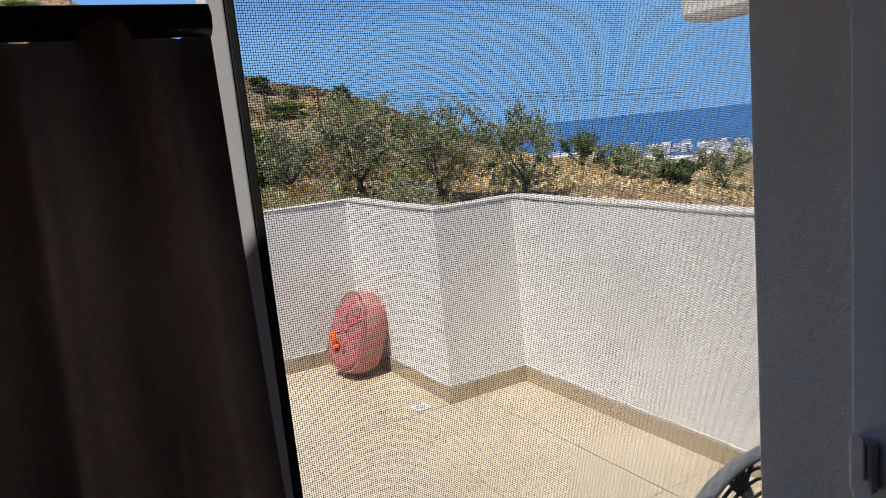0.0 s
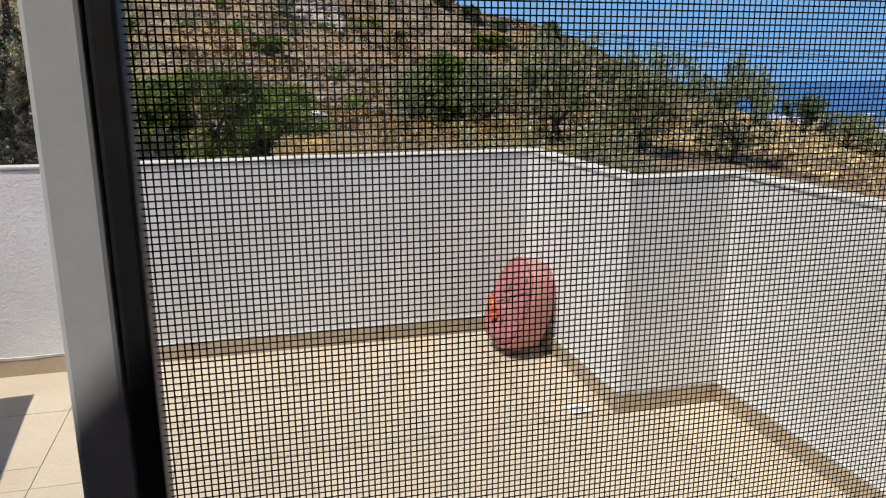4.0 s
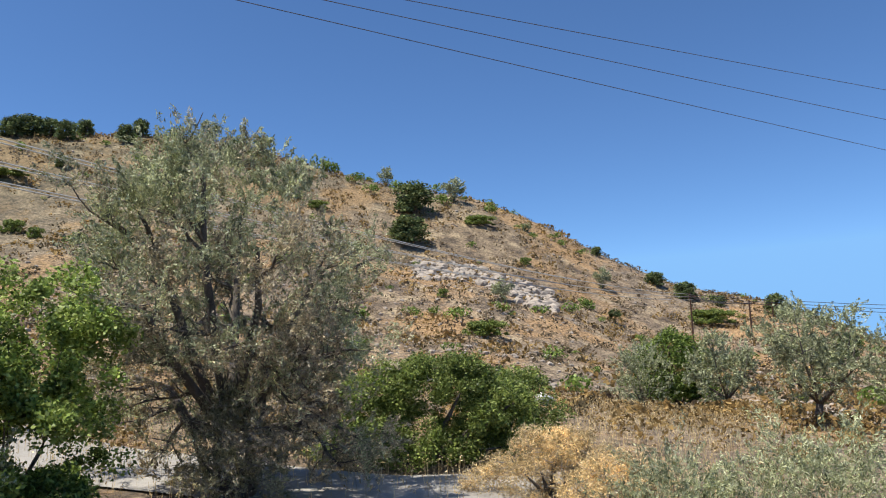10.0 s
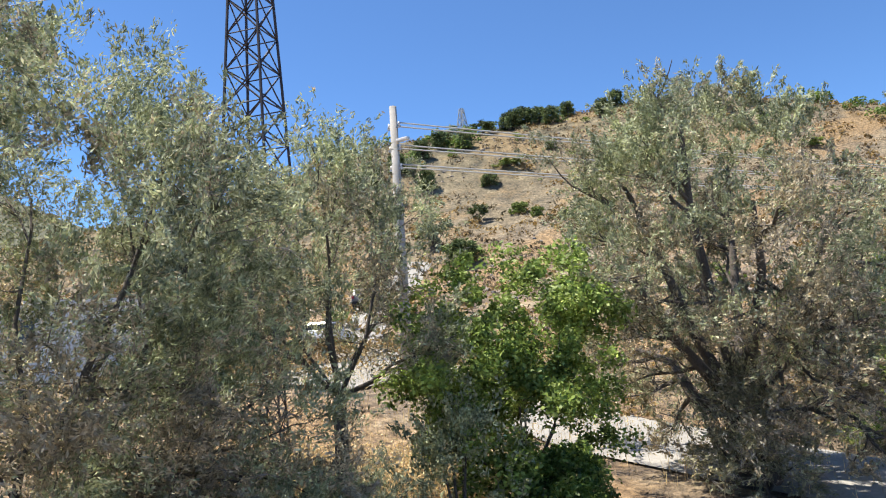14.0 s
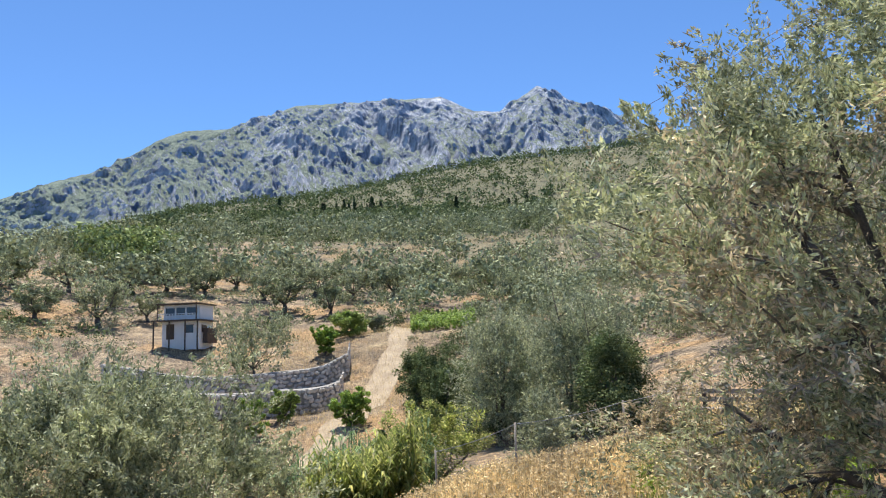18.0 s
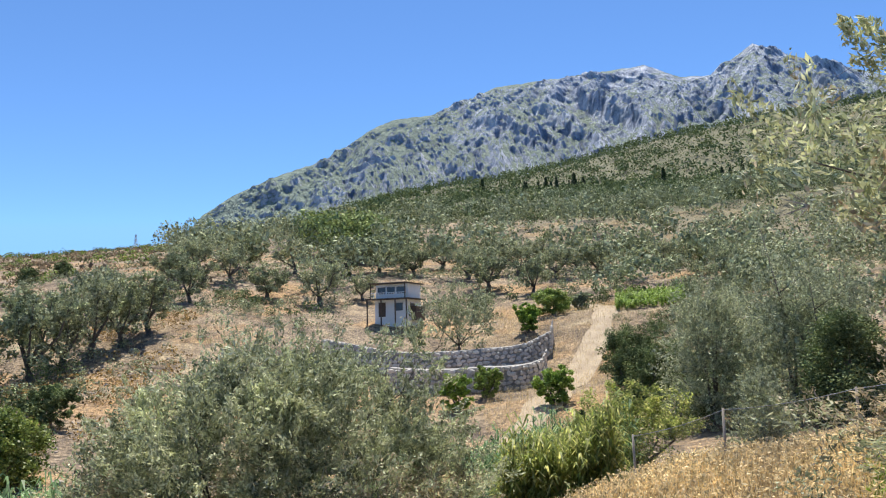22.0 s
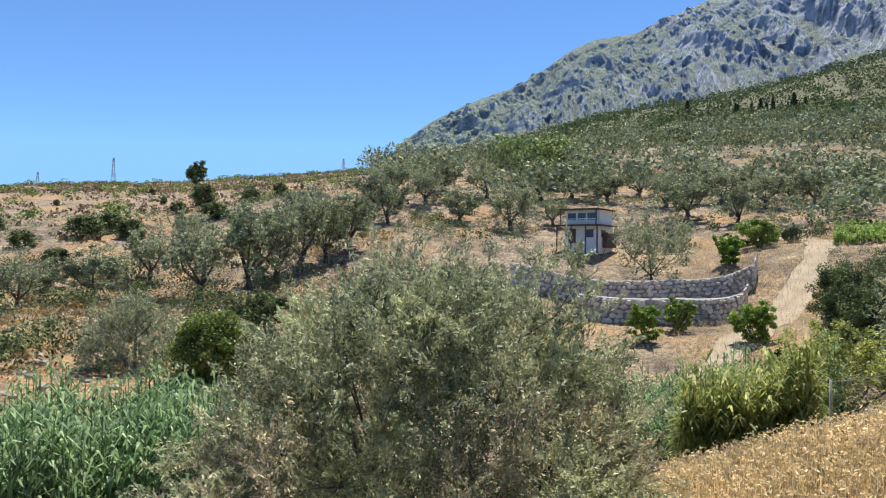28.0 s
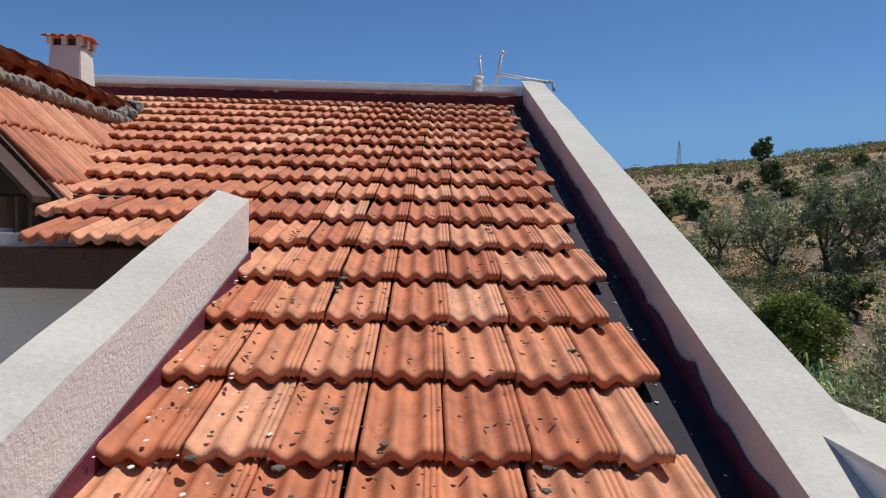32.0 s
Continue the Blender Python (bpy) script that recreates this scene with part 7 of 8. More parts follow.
def car(name, label, at, turn, paint):
    """A small parked estate car."""
    c = thing(name, label, "car", at, turn)
    body = bmesh.new()
    prism(body, [(-0.82, -2.05, 0.35), (-0.82, -2.05, 0.85), (-0.82, -1.2, 0.98), (-0.82, 1.95, 1.0), (-0.82, 2.05, 0.55), (-0.82, 2.0, 0.32)], (1.64, 0, 0))
    bmesh.ops.bevel(body, geom=body.edges[:], offset=0.07, segments=2, affect="EDGES")
    part("body", body, paint, c)
    cab = bmesh.new()
    prism(cab, [(-0.70, -1.15, 0.95), (-0.62, -0.45, 1.48), (-0.62, 1.45, 1.50), (-0.70, 1.92, 0.98)], (1.36, 0, 0))
    bmesh.ops.bevel(cab, geom=cab.edges[:], offset=0.06, segments=2, affect="EDGES")
    part("cabin", cab, paint, c)
    part("rear_window", boxed(-0.55, 0.55, 1.62, 1.86, 1.08, 1.36, bevel=0.03), M["pane"], c, "dark rear window")
    for s in (-1, 1):
        part("side_window", boxed(s * 0.69 - 0.02, s * 0.69 + 0.02, -0.55, 1.35, 1.06, 1.38, bevel=0.01), M["pane"], c)
        part("tail_lamp", boxed(s * 0.70 - 0.08, s * 0.70 + 0.08, 1.96, 2.06, 0.75, 0.95, bevel=0.02), M["tail"], c, "red tail lamp")
        for yy in (-1.3, 1.25):
            w = bmesh.new()
            bmesh.ops.create_cone(w, cap_ends=True, segments=18, radius1=0.31, radius2=0.31, depth=0.2)
            bmesh.ops.rotate(w, matrix=Matrix.Rotation(radians(90), 3, "Y"), verts=w.verts)
            bmesh.ops.translate(w, vec=(s * 0.74, yy, 0.31), verts=w.verts)
            tyre = part("wheel", w, M["tyre"], c)
            rim = bmesh.new()
            bmesh.ops.create_cone(rim, cap_ends=True, segments=14, radius1=0.18, radius2=0.16, depth=0.03)
            bmesh.ops.rotate(rim, matrix=Matrix.Rotation(radians(90), 3, "Y"), verts=rim.verts)
            bmesh.ops.translate(rim, vec=(s * 0.85, yy, 0.31), verts=rim.verts)
            part("rim", rim, M["far_steel"], tyre)
    part("bumper", boxed(-0.78, 0.78, 1.98, 2.12, 0.36, 0.56, bevel=0.03), M["tyre"], c, "black rear bumper")
    part("number_plate", boxed(-0.25, 0.25, 2.115, 2.125, 0.60, 0.71), M["paper"], c)


car("parked_car", "white hatchback parked at the side of the lane", (*heading(47.0, 42), on_ground(*heading(47.0, 42)) + 0.03), 205, M["car_white"])
car("parked_car", "dark grey off-roader parked further up the lane", (*heading(43.9, 56), on_ground(*heading(43.9, 56)) + 0.03), 215, M["car_dark"])


def waste_bin(at, turn):
    b = thing("waste_container", "grey metal waste container beside the lane", "waste container", at, turn)
    bm = bmesh.new()
    prism(bm, [(-0.6, -0.42, 0.18), (-0.65, -0.52, 1.05), (-0.65, 0.52, 1.05), (-0.6, 0.42, 0.18)], (1.25, 0, 0))
    part("tub", bm, M["galv"], b)
    part("lid", boxed(-0.67, 0.67, -0.55, 0.55, 1.05, 1.14, bevel=0.02), M["galv"], b)
    for sx in (-0.45, 0.45):
        for sy in (-0.3, 0.3):
            part("wheel", tube(bmesh.new(), [(sx - 0.03, sy, 0.09), (sx + 0.03, sy, 0.09)], 0.09, 10), M["tyre"], b)


waste_bin((*heading(38.7, 34), on_ground(*heading(38.7, 34)) + 0.02), 40)


def far_house(name, label, at, turn, w, d, h, storeys=1):
    c = thing(name, label, "house", at, turn)
    part("wall", boxed(-w / 2, w / 2, -d / 2, d / 2, -1.0, h), M["shed_white"], c)
    part("roof", boxed(-w / 2 - 0.2, w / 2 + 0.2, -d / 2 - 0.2, d / 2 + 0.2, h, h + 0.18), M["shed_white"], c)
    for k in range(3):
        x = -w / 2 + w * (k + 0.5) / 3
        win = part("window", boxed(x - 0.5, x + 0.5, -d / 2 - 0.03, -d / 2 + 0.02, h * 0.35, h * 0.8), M["pane"], c)
        part("sill", boxed(x - 0.6, x + 0.6, -d / 2 - 0.1, -d / 2, h * 0.35 - 0.06, h * 0.35), M["concrete"], win)


far_house("lane_house", "low white house half hidden behind the olive tree", (*heading(63.0, 40), on_ground(*heading(63.0, 40))), 62, 9, 6, 3.4)
far_house("lane_hut", "small white hut behind the olive tree", (*heading(54.5, 38), on_ground(*heading(54.5, 38))), 50, 3.0, 3.0, 2.5)


def shed():
    """A two-storey cabin with a veranda, above the stone terraces."""
    x, y, z = stand(125.2, 86, LAST_EYE)
    z -= 0.1
    s = thing("hillside_cabin", "small two-storey white cabin with a brown veranda", "cabin", (x, y, z + 1.1), 98)
    s.scale = (1.0, 1.0, 0.82)
    part("lower_wall", boxed(-2.4, 1.9, -1.5, 1.8, -1.6, 2.15), M["shed_white"], s)
    part("upper_wall", boxed(-2.2, 1.9, -1.5, 1.8, 2.3, 4.35), M["shed_white"], s)
    part("veranda_roof", boxed(-2.9, 2.5, -2.9, 2.0, 2.15, 2.3), M["shed_dark"], s, "brown board veranda roof")
    part("roof", boxed(-2.6, 2.2, -2.6, 2.1, 4.35, 4.5), M["shed_dark"], s, "flat brown roof")
    for xx in (-2.7, -0.9, 0.9, 2.3):
        part("post", boxed(xx - 0.06, xx + 0.06, -2.85, -2.73, -1.8, 2.15), M["shed_dark"], s)
    for xx in (-2.4, 2.0):
        part("post", boxed(xx - 0.05, xx + 0.05, -2.55, -2.45, 2.3, 4.35), M["shed_dark"], s)
    part("balcony_rail", boxed(-2.4, 2.0, -2.55, -2.48, 3.05, 3.12), M["shed_white"], s)
    for k in range(14):
        xx = -2.35 + 4.3 * k / 13
        part("baluster", boxed(xx - 0.025, xx + 0.025, -2.53, -2.49, 2.3, 3.05), M["shed_white"], s)
    for x0, x1 in ((-2.0, -1.0), (-0.75, 0.2), (0.45, 1.6)):
        w = part("window", boxed(x0, x1, -1.56, -1.49, 3.0, 3.95), M["pane"], s)
        part("frame", boxed(x0 - 0.07, x0, -1.58, -1.49, 2.95, 4.0), M["shed_white"], w)
        part("frame", boxed(x0 - 0.07, x1 + 0.07, -1.58, -1.49, 3.95, 4.02), M["shed_white"], w)
    part("door", boxed(-1.9, -1.0, -1.55, -1.49, -0.2, 1.8), M["shed_dark"], s)
    w = part("window", boxed(1.88, 1.96, -0.9, 0.2, 0.7, 1.6), M["pane"], s)
    part("frame", boxed(1.88, 1.97, -0.98, -0.9, 0.62, 1.68), M["shed_dark"], w)
    w = part("window", boxed(0.2, 1.2, -1.55, -1.49, 0.6, 1.6), M["pane"], s)
    part("frame", boxed(0.13, 1.27, -1.57, -1.5, 1.6, 1.68), M["shed_dark"], w)
    part("stair", boxed(2.0, 2.5, -0.8, 1.6, -0.8, 1.2), M["shed_dark"], s, "brown side stair")


shed()

STONES = []


def stone_wall(name, label, pts, height, seed, courses):
    """A curved dry-stone terrace wall: a rough core and single facing stones."""
    rng = random.Random(seed)
    w = thing(name, label, "stone wall", (0, 0, 0), kind="structure")
    line = []
    for (a, d), (b, e) in zip(pts, pts[1:]):
        for k in range(10):
            line.append(heading(a + (b - a) * k / 10, d + (e - d) * k / 10, LAST_EYE))
    line.append(heading(*pts[-1], LAST_EYE))
    core = bmesh.new()
    rows = []
    ex, ey = LAST_EYE
    for x, y in line:
        z = on_ground(x, y)
        o = Vector((x - ex, y - ey)).normalized()
        rows.append([core.verts.new((x + o.x * s, y + o.y * s, z + h)) for s, h in ((0.0, -1.0), (0.05, height), (1.4, height + 0.05), (1.4, -1.0))])
    for a, b in zip(rows, rows[1:]):
        for k in range(3):
            core.faces.new((a[k], a[k + 1], b[k + 1], b[k]))
    part("core", core, M["mortar"], w, "shadowed rubble core")
    STONES.append((w, line, height, courses, seed))
    return w


stone_wall("wall_terrace_upper", "long curved pale stone terrace wall below the cabin", ((131, 72), (127, 70), (123, 69), (119, 69.5), (115.5, 70), (113.6, 73), (113.4, 77)), 2.2, 5, 6)
stone_wall("wall_terrace_lower", "lower curved pale stone terrace wall", ((126, 63), (123, 62), (119, 62), (116, 62.5), (114.4, 65), (114.0, 68.5)), 2.0, 6, 5)


def fence():
    """Chain-link on leaning grey posts."""
    f = thing("wire_fence", "sagging chain-link fence on grey wooden posts", "fence", (0, 0, 0))
    spots = [(106.5, 16.0), (100.6, 15.5), (92.6, 16.0), (87.0, 17.5), (82.0, 19.5)]
    tops = []
    for k, (az, d) in enumerate(spots):
        x, y, z = stand(az, d, LEFT_EYE)
        lean = 0.06 * (-1) ** k
        part("post", tube(bmesh.new(), [(x, y, z - 0.3), (x + lean, y, z + 1.25)], [0.026, 0.022], 7), M["post"], f, smooth=True)
        tops.append((Vector((x, y, z + 0.05)), Vector((x + lean, y, z + 1.22))))
    for k, ((a0, a1), (b0, b1)) in enumerate(zip(tops, tops[1:])):
        n, v = 46, []
        h = 14
        for i in range(n):
            for j in range(h):
                for du, dv in ((1, 1), (1, -1)):
                    u0, u1 = i / n, (i + du) / n
                    w0, w1 = (j + (0 if dv > 0 else 1)) / h, (j + (1 if dv > 0 else 0)) / h
                    sag0, sag1 = -0.06 * 4 * u0 * (1 - u0) * w0, -0.06 * 4 * u1 * (1 - u1) * w1
                    p = a0.lerp(b0, u0).lerp(a1.lerp(b1, u0), w0) + Vector((0, 0, sag0))
                    q = a0.lerp(b0, u1).lerp(a1.lerp(b1, u1), w1) + Vector((0, 0, sag1))
                    s = Vector((0, 0, 0.0016))
                    v += [p - s, q - s, q + s, p + s]
        net = new("netting", quads("netting", v, M["far_steel"]))
        net.parent = f
        tagged(net, "grey chain-link netting", kind="stuff")
        pts = [a1.lerp(b1, u / 8) + Vector((0, 0, -0.06 * 4 * (u / 8) * (1 - u / 8))) for u in range(9)]
        part("top_wire", tube(bmesh.new(), pts, 0.007, 5), M["far_steel"], f)


fence()


def bench():
    x, y, z = stand(85.2, 17.0, LEFT_EYE)
    b = thing("wooden_bench", "weathered dark wooden slat bench in the dry grass", "bench", (x, y, z), 70)
    for s in (-0.6, 0.6):
        part("leg", boxed(s - 0.04, s + 0.04, -0.25, -0.17, -0.1, 0.45), M["shed_dark"], b)
        part("leg", boxed(s - 0.04, s + 0.04, 0.17, 0.25, -0.1, 0.85), M["shed_dark"], b)
    for k in range(3):
        part("seat_slat", boxed(-0.75, 0.75, -0.25 + 0.16 * k, -0.12 + 0.16 * k, 0.43, 0.47), M["post"], b)
    for k in range(2):
        part("back_slat", boxed(-0.75, 0.75, 0.15, 0.18, 0.58 + 0.17 * k, 0.68 + 0.17 * k), M["post"], b)


bench()


def slope_bits():
    t = thing("white_pipe_section", "length of broad white pipe lying in the dry grass", "pipe", (*heading(-7.6, 33), on_ground(*heading(-7.6, 33)) + 0.25), 60)
    part("barrel", tube(bmesh.new(), [(-0.75, 0, 0.25), (0.75, 0, -0.1)], 0.24, 16), M["pvc"], t, smooth=True)
    c = thing("concrete_trough", "grey concrete cistern edge in the dry grass", "cistern", (*heading(1.8, 44), on_ground(*heading(1.8, 44))), 5)
    part("tank", boxed(-1.1, 1.1, -0.8, 0.8, -0.3, 0.5, bevel=0.03), M["concrete"], c)
    part("cover", boxed(-1.15, 1.15, -0.85, 0.85, 0.5, 0.56, bevel=0.02), M["concrete"], c)


slope_bits()


def rocks(name, label, az0, az1, d0, d1, count, size, seed, material="stone_loose"):
    """Strewn angular stones."""
    g = np.random.default_rng(seed)
    az, d = g.uniform(az0, az1, count), g.uniform(d0, d1, count)
    x, y = -1.1 - np.sin(np.radians(az)) * d, np.cos(np.radians(az)) * d
    patch = np.array([noise.noise(Vector((a * 0.06, b * 0.06, seed + 0.5))) for a, b in zip(x, y)])
    keep = patch > -0.1
    x, y = x[keep], y[keep]
    z = ground_z(x, y)
    ball = bmesh.new()
    bmesh.ops.create_icosphere(ball, subdivisions=1, radius=1.0)
    base = np.array([v.co[:] for v in ball.verts]) * (1.0, 0.8, 0.6)
    tri = np.array([[v.index for v in f.verts] for f in ball.faces])
    ball.free()
    nb = len(base)
    n = len(x)
    p = base[None] * g.uniform(0.75, 1.2, (n, nb, 1)) * (size * g.uniform(0.3, 1.5, n) ** 1.6)[:, None, None]
    a = g.uniform(0, 6.28, n)
    c, s = np.cos(a)[:, None], np.sin(a)[:, None]
    q = p.copy()
    q[..., 0], q[..., 1] = p[..., 0] * c - p[..., 1] * s, p[..., 0] * s + p[..., 1] * c
    q += np.stack([x, y, z + 0.02], 1)[:, None, :]
    faces = (tri[None] + np.arange(n)[:, None, None] * nb).reshape(-1, 3)
    me = bpy.data.meshes.new(name)
    me.from_pydata(q.reshape(-1, 3).tolist(), [], faces.tolist())
    me.materials.append(M[material])
    return tagged(new(name, me), label, "stones", kind="stuff")


rocks("loose_stones", "pale angular stones strewn over the hill", -32, 70, 36, 135, 6500, 0.2, 301)
rocks("crag_stones", "pale outcrop of broken rock on the hill flank", -8, 3, 84, 100, 900, 0.55, 302)
rocks("lane_stones", "small pale boulders beside the lane", -9, -4, 17.5, 19.5, 26, 0.26, 303)
rocks("bank_stones", "stones on the gully bank", 140, 178, 30, 80, 700, 0.2, 304)


def town():
    """The white seaside town far below."""
    g = random.Random(21)
    base = {}
    for k in range(190):
        az, d = -g.uniform(31, 62), g.uniform(700, 1250)
        w, dp, h = g.uniform(8, 20), g.uniform(8, 14), g.choice((5, 7, 7, 10))
        x, y = heading(az, d)
        z = max(on_ground(x, y), -74) - 0.5
        if h not in base:
            b = thing("town_house", "white flat-roofed house in the seaside town", "house", (x, y, z), g.uniform(0, 90), "seaside town")
            part("wall", boxed(-0.5, 0.5, -0.5, 0.5, 0, 1), M["town"], b)
            part("roof", boxed(-0.52, 0.52, -0.52, 0.52, 1.0, 1.06), M["roof_red"] if h == 5 else M["town"], b)
            for fl in range(2 if h < 10 else 3):
                for xx in (-0.28, 0.0, 0.28):
                    z0 = 0.16 + fl * (0.45 if h < 10 else 0.28)
                    part("window", boxed(xx - 0.06, xx + 0.06, -0.512, -0.49, z0, z0 + 0.16), M["pane"], b)
            b.scale = (w, dp, h)
            base[h] = b
        else:
            c = copy_thing(base[h], pose(x, y, z, 0, 0, g.uniform(0, 90)))
            c.scale = (w, dp, h)


town()
scatter("field_grass", "golden dry grass on the field below the house", "grass", -66, -34, 34, 140, 5200, 0.55, 14, 0.55, "straw", 206, flat=0.45, fits=-0.7, lift=0.2)
scatter("plain_trees", "dark green trees on the plain towards the sea", "trees", -64, -38, 150, 640, 420, 2.6, 14, 0.5, "wood_far", 86, flat=0.85, lobes=4, fits=-0.1)

# ---- floor tiles, skirting, roof tiles ----


def tile_mesh():
    bm = boxed(-0.2482, 0.2482, -0.2482, 0.2482, -0.01, 0.0)
    bmesh.ops.bevel(bm, geom=[e for e in bm.edges if e.verts[0].co.z > -0.001 and e.verts[1].co.z > -0.001], offset=0.0015, segments=1, affect="EDGES")
    return finish("tile", bm, M["floor_tile"])


TILE = tile_mesh()
jit = random.Random(31)


def cut_tile(x0, x1, y0, y1):
    if x1 - x0 < 0.02 or y1 - y0 < 0.02:
        return
    if x1 - x0 > 0.499 and y1 - y0 > 0.499:
        ob = new("tile", TILE)
        ob.location = ((x0 + x1) / 2, (y0 + y1) / 2, jit.uniform(-0.0006, 0.0006))
    else:
        ob = new("tile", finish("tile", boxed(x0 + 0.0018, x1 - 0.0018, y0 + 0.0018, y1 - 0.0018, -0.01, jit.uniform(-0.0006, 0.0006)), M["floor_tile"]))
    ob.parent = floor


for i in range(-3, 4):
    for j in range(-6, 1):
        x0, x1 = i * 0.5, i * 0.5 + 0.5
        y0, y1 = j * 0.5, min(j * 0.5 + 0.5, FRONT)
        x0c = max(x0, LOW_X) if y0 < 0.0 else x0
        right = RIGHT_A if y1 > JOG + 0.02 else RIGHT_B
        if y0 < JOG < y1:
            cut_tile(x0c, min(x1, RIGHT_B), y0, JOG)
            cut_tile(x0c, min(x1, RIGHT_A), JOG, y1)
        else:
            cut_tile(x0c, min(x1, right), max(y0, WALL_Y), y1)


def skirting(name, x0, x1, y0, y1):
    """Tan skirting tiles set along a wall, with a smear of mortar above."""
    s = thing(name, "tan ceramic skirting with a crumbly mortar line", "skirting", (0, 0, 0), kind="structure")
    long_x = abs(x1 - x0) > abs(y1 - y0)
    a, b = (x0, x1) if long_x else (y0, y1)
    p = math.floor(a / 0.5) * 0.5
    while p < b:
        q0, q1 = max(p, a) + 0.0015, min(p + 0.5, b) - 0.0015
        if q1 - q0 > 0.02:
            bm = boxed(q0, q1, y0, y1, 0.0, 0.085, bevel=0.002) if long_x else boxed(x0, x1, q0, q1, 0.0, 0.085, bevel=0.002)
            part("skirting_tile", bm, M["skirt"], s)
        p += 0.5
    bm = boxed(a, b, y0 - 0.001, y1, 0.085, 0.097) if long_x else boxed(x0, x1 + 0.0, a, b, 0.085, 0.097)
    bmesh.ops.subdivide_edges(bm, edges=[e for e in bm.edges if (e.verts[0].co - e.verts[1].co).length > 0.2], cuts=max(6, int((b - a) / 0.05)))
    for v in bm.verts:
        v.co.z += 0.005 * noise.noise(v.co * 22)
        if long_x:
            v.co.y += 0.004 * noise.noise(v.co * 18)
        else:
            v.co.x += 0.004 * noise.noise(v.co * 18)
    part("mortar_line", bm, M["cap"], s, "crumbly white mortar line")


skirting("baseboard_front", wing_x(0.4) + 0.02, RIGHT_A - 0.001, FRONT - 0.012, FRONT - 0.0005)
skirting("baseboard_jog_a", RIGHT_A - 0.012, RIGHT_A - 0.0005, JOG, FRONT - 0.013)
skirting("baseboard_jog_b", RIGHT_A, RIGHT_B - 0.001, JOG - 0.012, JOG - 0.0005)
skirting("baseboard_right", RIGHT_B - 0.012, RIGHT_B - 0.0005, WALL_Y - 0.2, JOG - 0.013)
skirting("baseboard_low", LOW_X + 0.0005, LOW_X + 0.012, WALL_Y, 0.08)

PROFILE = ((0.0, 0.010), (0.03, 0.030), (0.075, 0.033), (0.12, 0.018), (0.17, 0.005), (0.23, 0.0), (0.29, 0.005), (0.34, 0.018), (0.385, 0.031), (0.42, 0.033), (0.455, 0.031), (0.50, 0.018), (0.55, 0.005), (0.61, 0.0), (0.67, 0.005),
           (0.72, 0.018), (0.765, 0.034), (0.80, 0.036), (0.825, 0.035), (0.835, 0.030), (0.86, 0.030), (0.87, 0.035), (0.895, 0.035), (0.905, 0.030), (0.93, 0.030), (0.94, 0.035), (1.0, 0.034))
TILE_W, TILE_L, GAUGE = 0.188, 0.415, 0.36


def clay_tile_points(half=False):
    """One interlocking clay tile: along +y is up the slope, the lip at y = 0."""
    top, low_row = [], []
    keep = [p for p in PROFILE if not half or p[0] <= 0.42 or p[0] >= 0.765]
    for u, h in keep:
        u = u if not half or u <= 0.42 else u - 0.345
        top.append((u * TILE_W * 0.985, h * 0.66 + 0.004))
    return top


def clay_tile_mesh(half=False):
    pts = clay_tile_points(half)
    bm = bmesh.new()
    rows = []
    for y, dz in ((0.0, -0.012), (0.006, -0.003), (0.02, 0.0), (TILE_L * 0.5, 0.0), (TILE_L, 0.0)):
        rows.append([bm.verts.new((x, y, z + dz)) for x, z in pts])
    for a, b in zip(rows, rows[1:]):
        for k in range(len(pts) - 1):
            bm.faces.new((a[k], a[k + 1], b[k + 1], b[k]))
    under0 = [bm.verts.new((x, 0.004, z - 0.03)) for x, z in pts]
    under1 = [bm.verts.new((x, TILE_L, z - 0.02)) for x, z in pts]
    for k in range(len(pts) - 1):
        bm.faces.new((under0[k], under0[k + 1], rows[0][k + 1], rows[0][k]))
        bm.faces.new((under1[k + 1], under0[k + 1], under0[k], under1[k]) if False else (under0[k], under1[k], under1[k + 1], under0[k + 1]))
    for k in (0, len(pts) - 1):
        f = [under0[k], rows[0][k]] + [r[k] for r in rows[1:]] + [under1[k]]
        bm.faces.new(f)
    bmesh.ops.recalc_face_normals(bm, faces=bm.faces)
    me = finish("clay_tile", bm, M["clay"], True)
    return me


CLAY, CLAY_HALF = clay_tile_mesh(), clay_tile_mesh(True)
SLOPE = math.atan(0.318)
roof = thing("roof_main", "sun-faded terracotta tiled roof slope", "tiled roof", (0, 0, 0), kind="structure")
lay = random.Random(17)
near_count, far_tiles = 0, []


def lay_tile(mesh, m, holder):
    ob = new("clay_tile", mesh)
    ob.parent = holder
    ob.matrix_world = m
    return ob


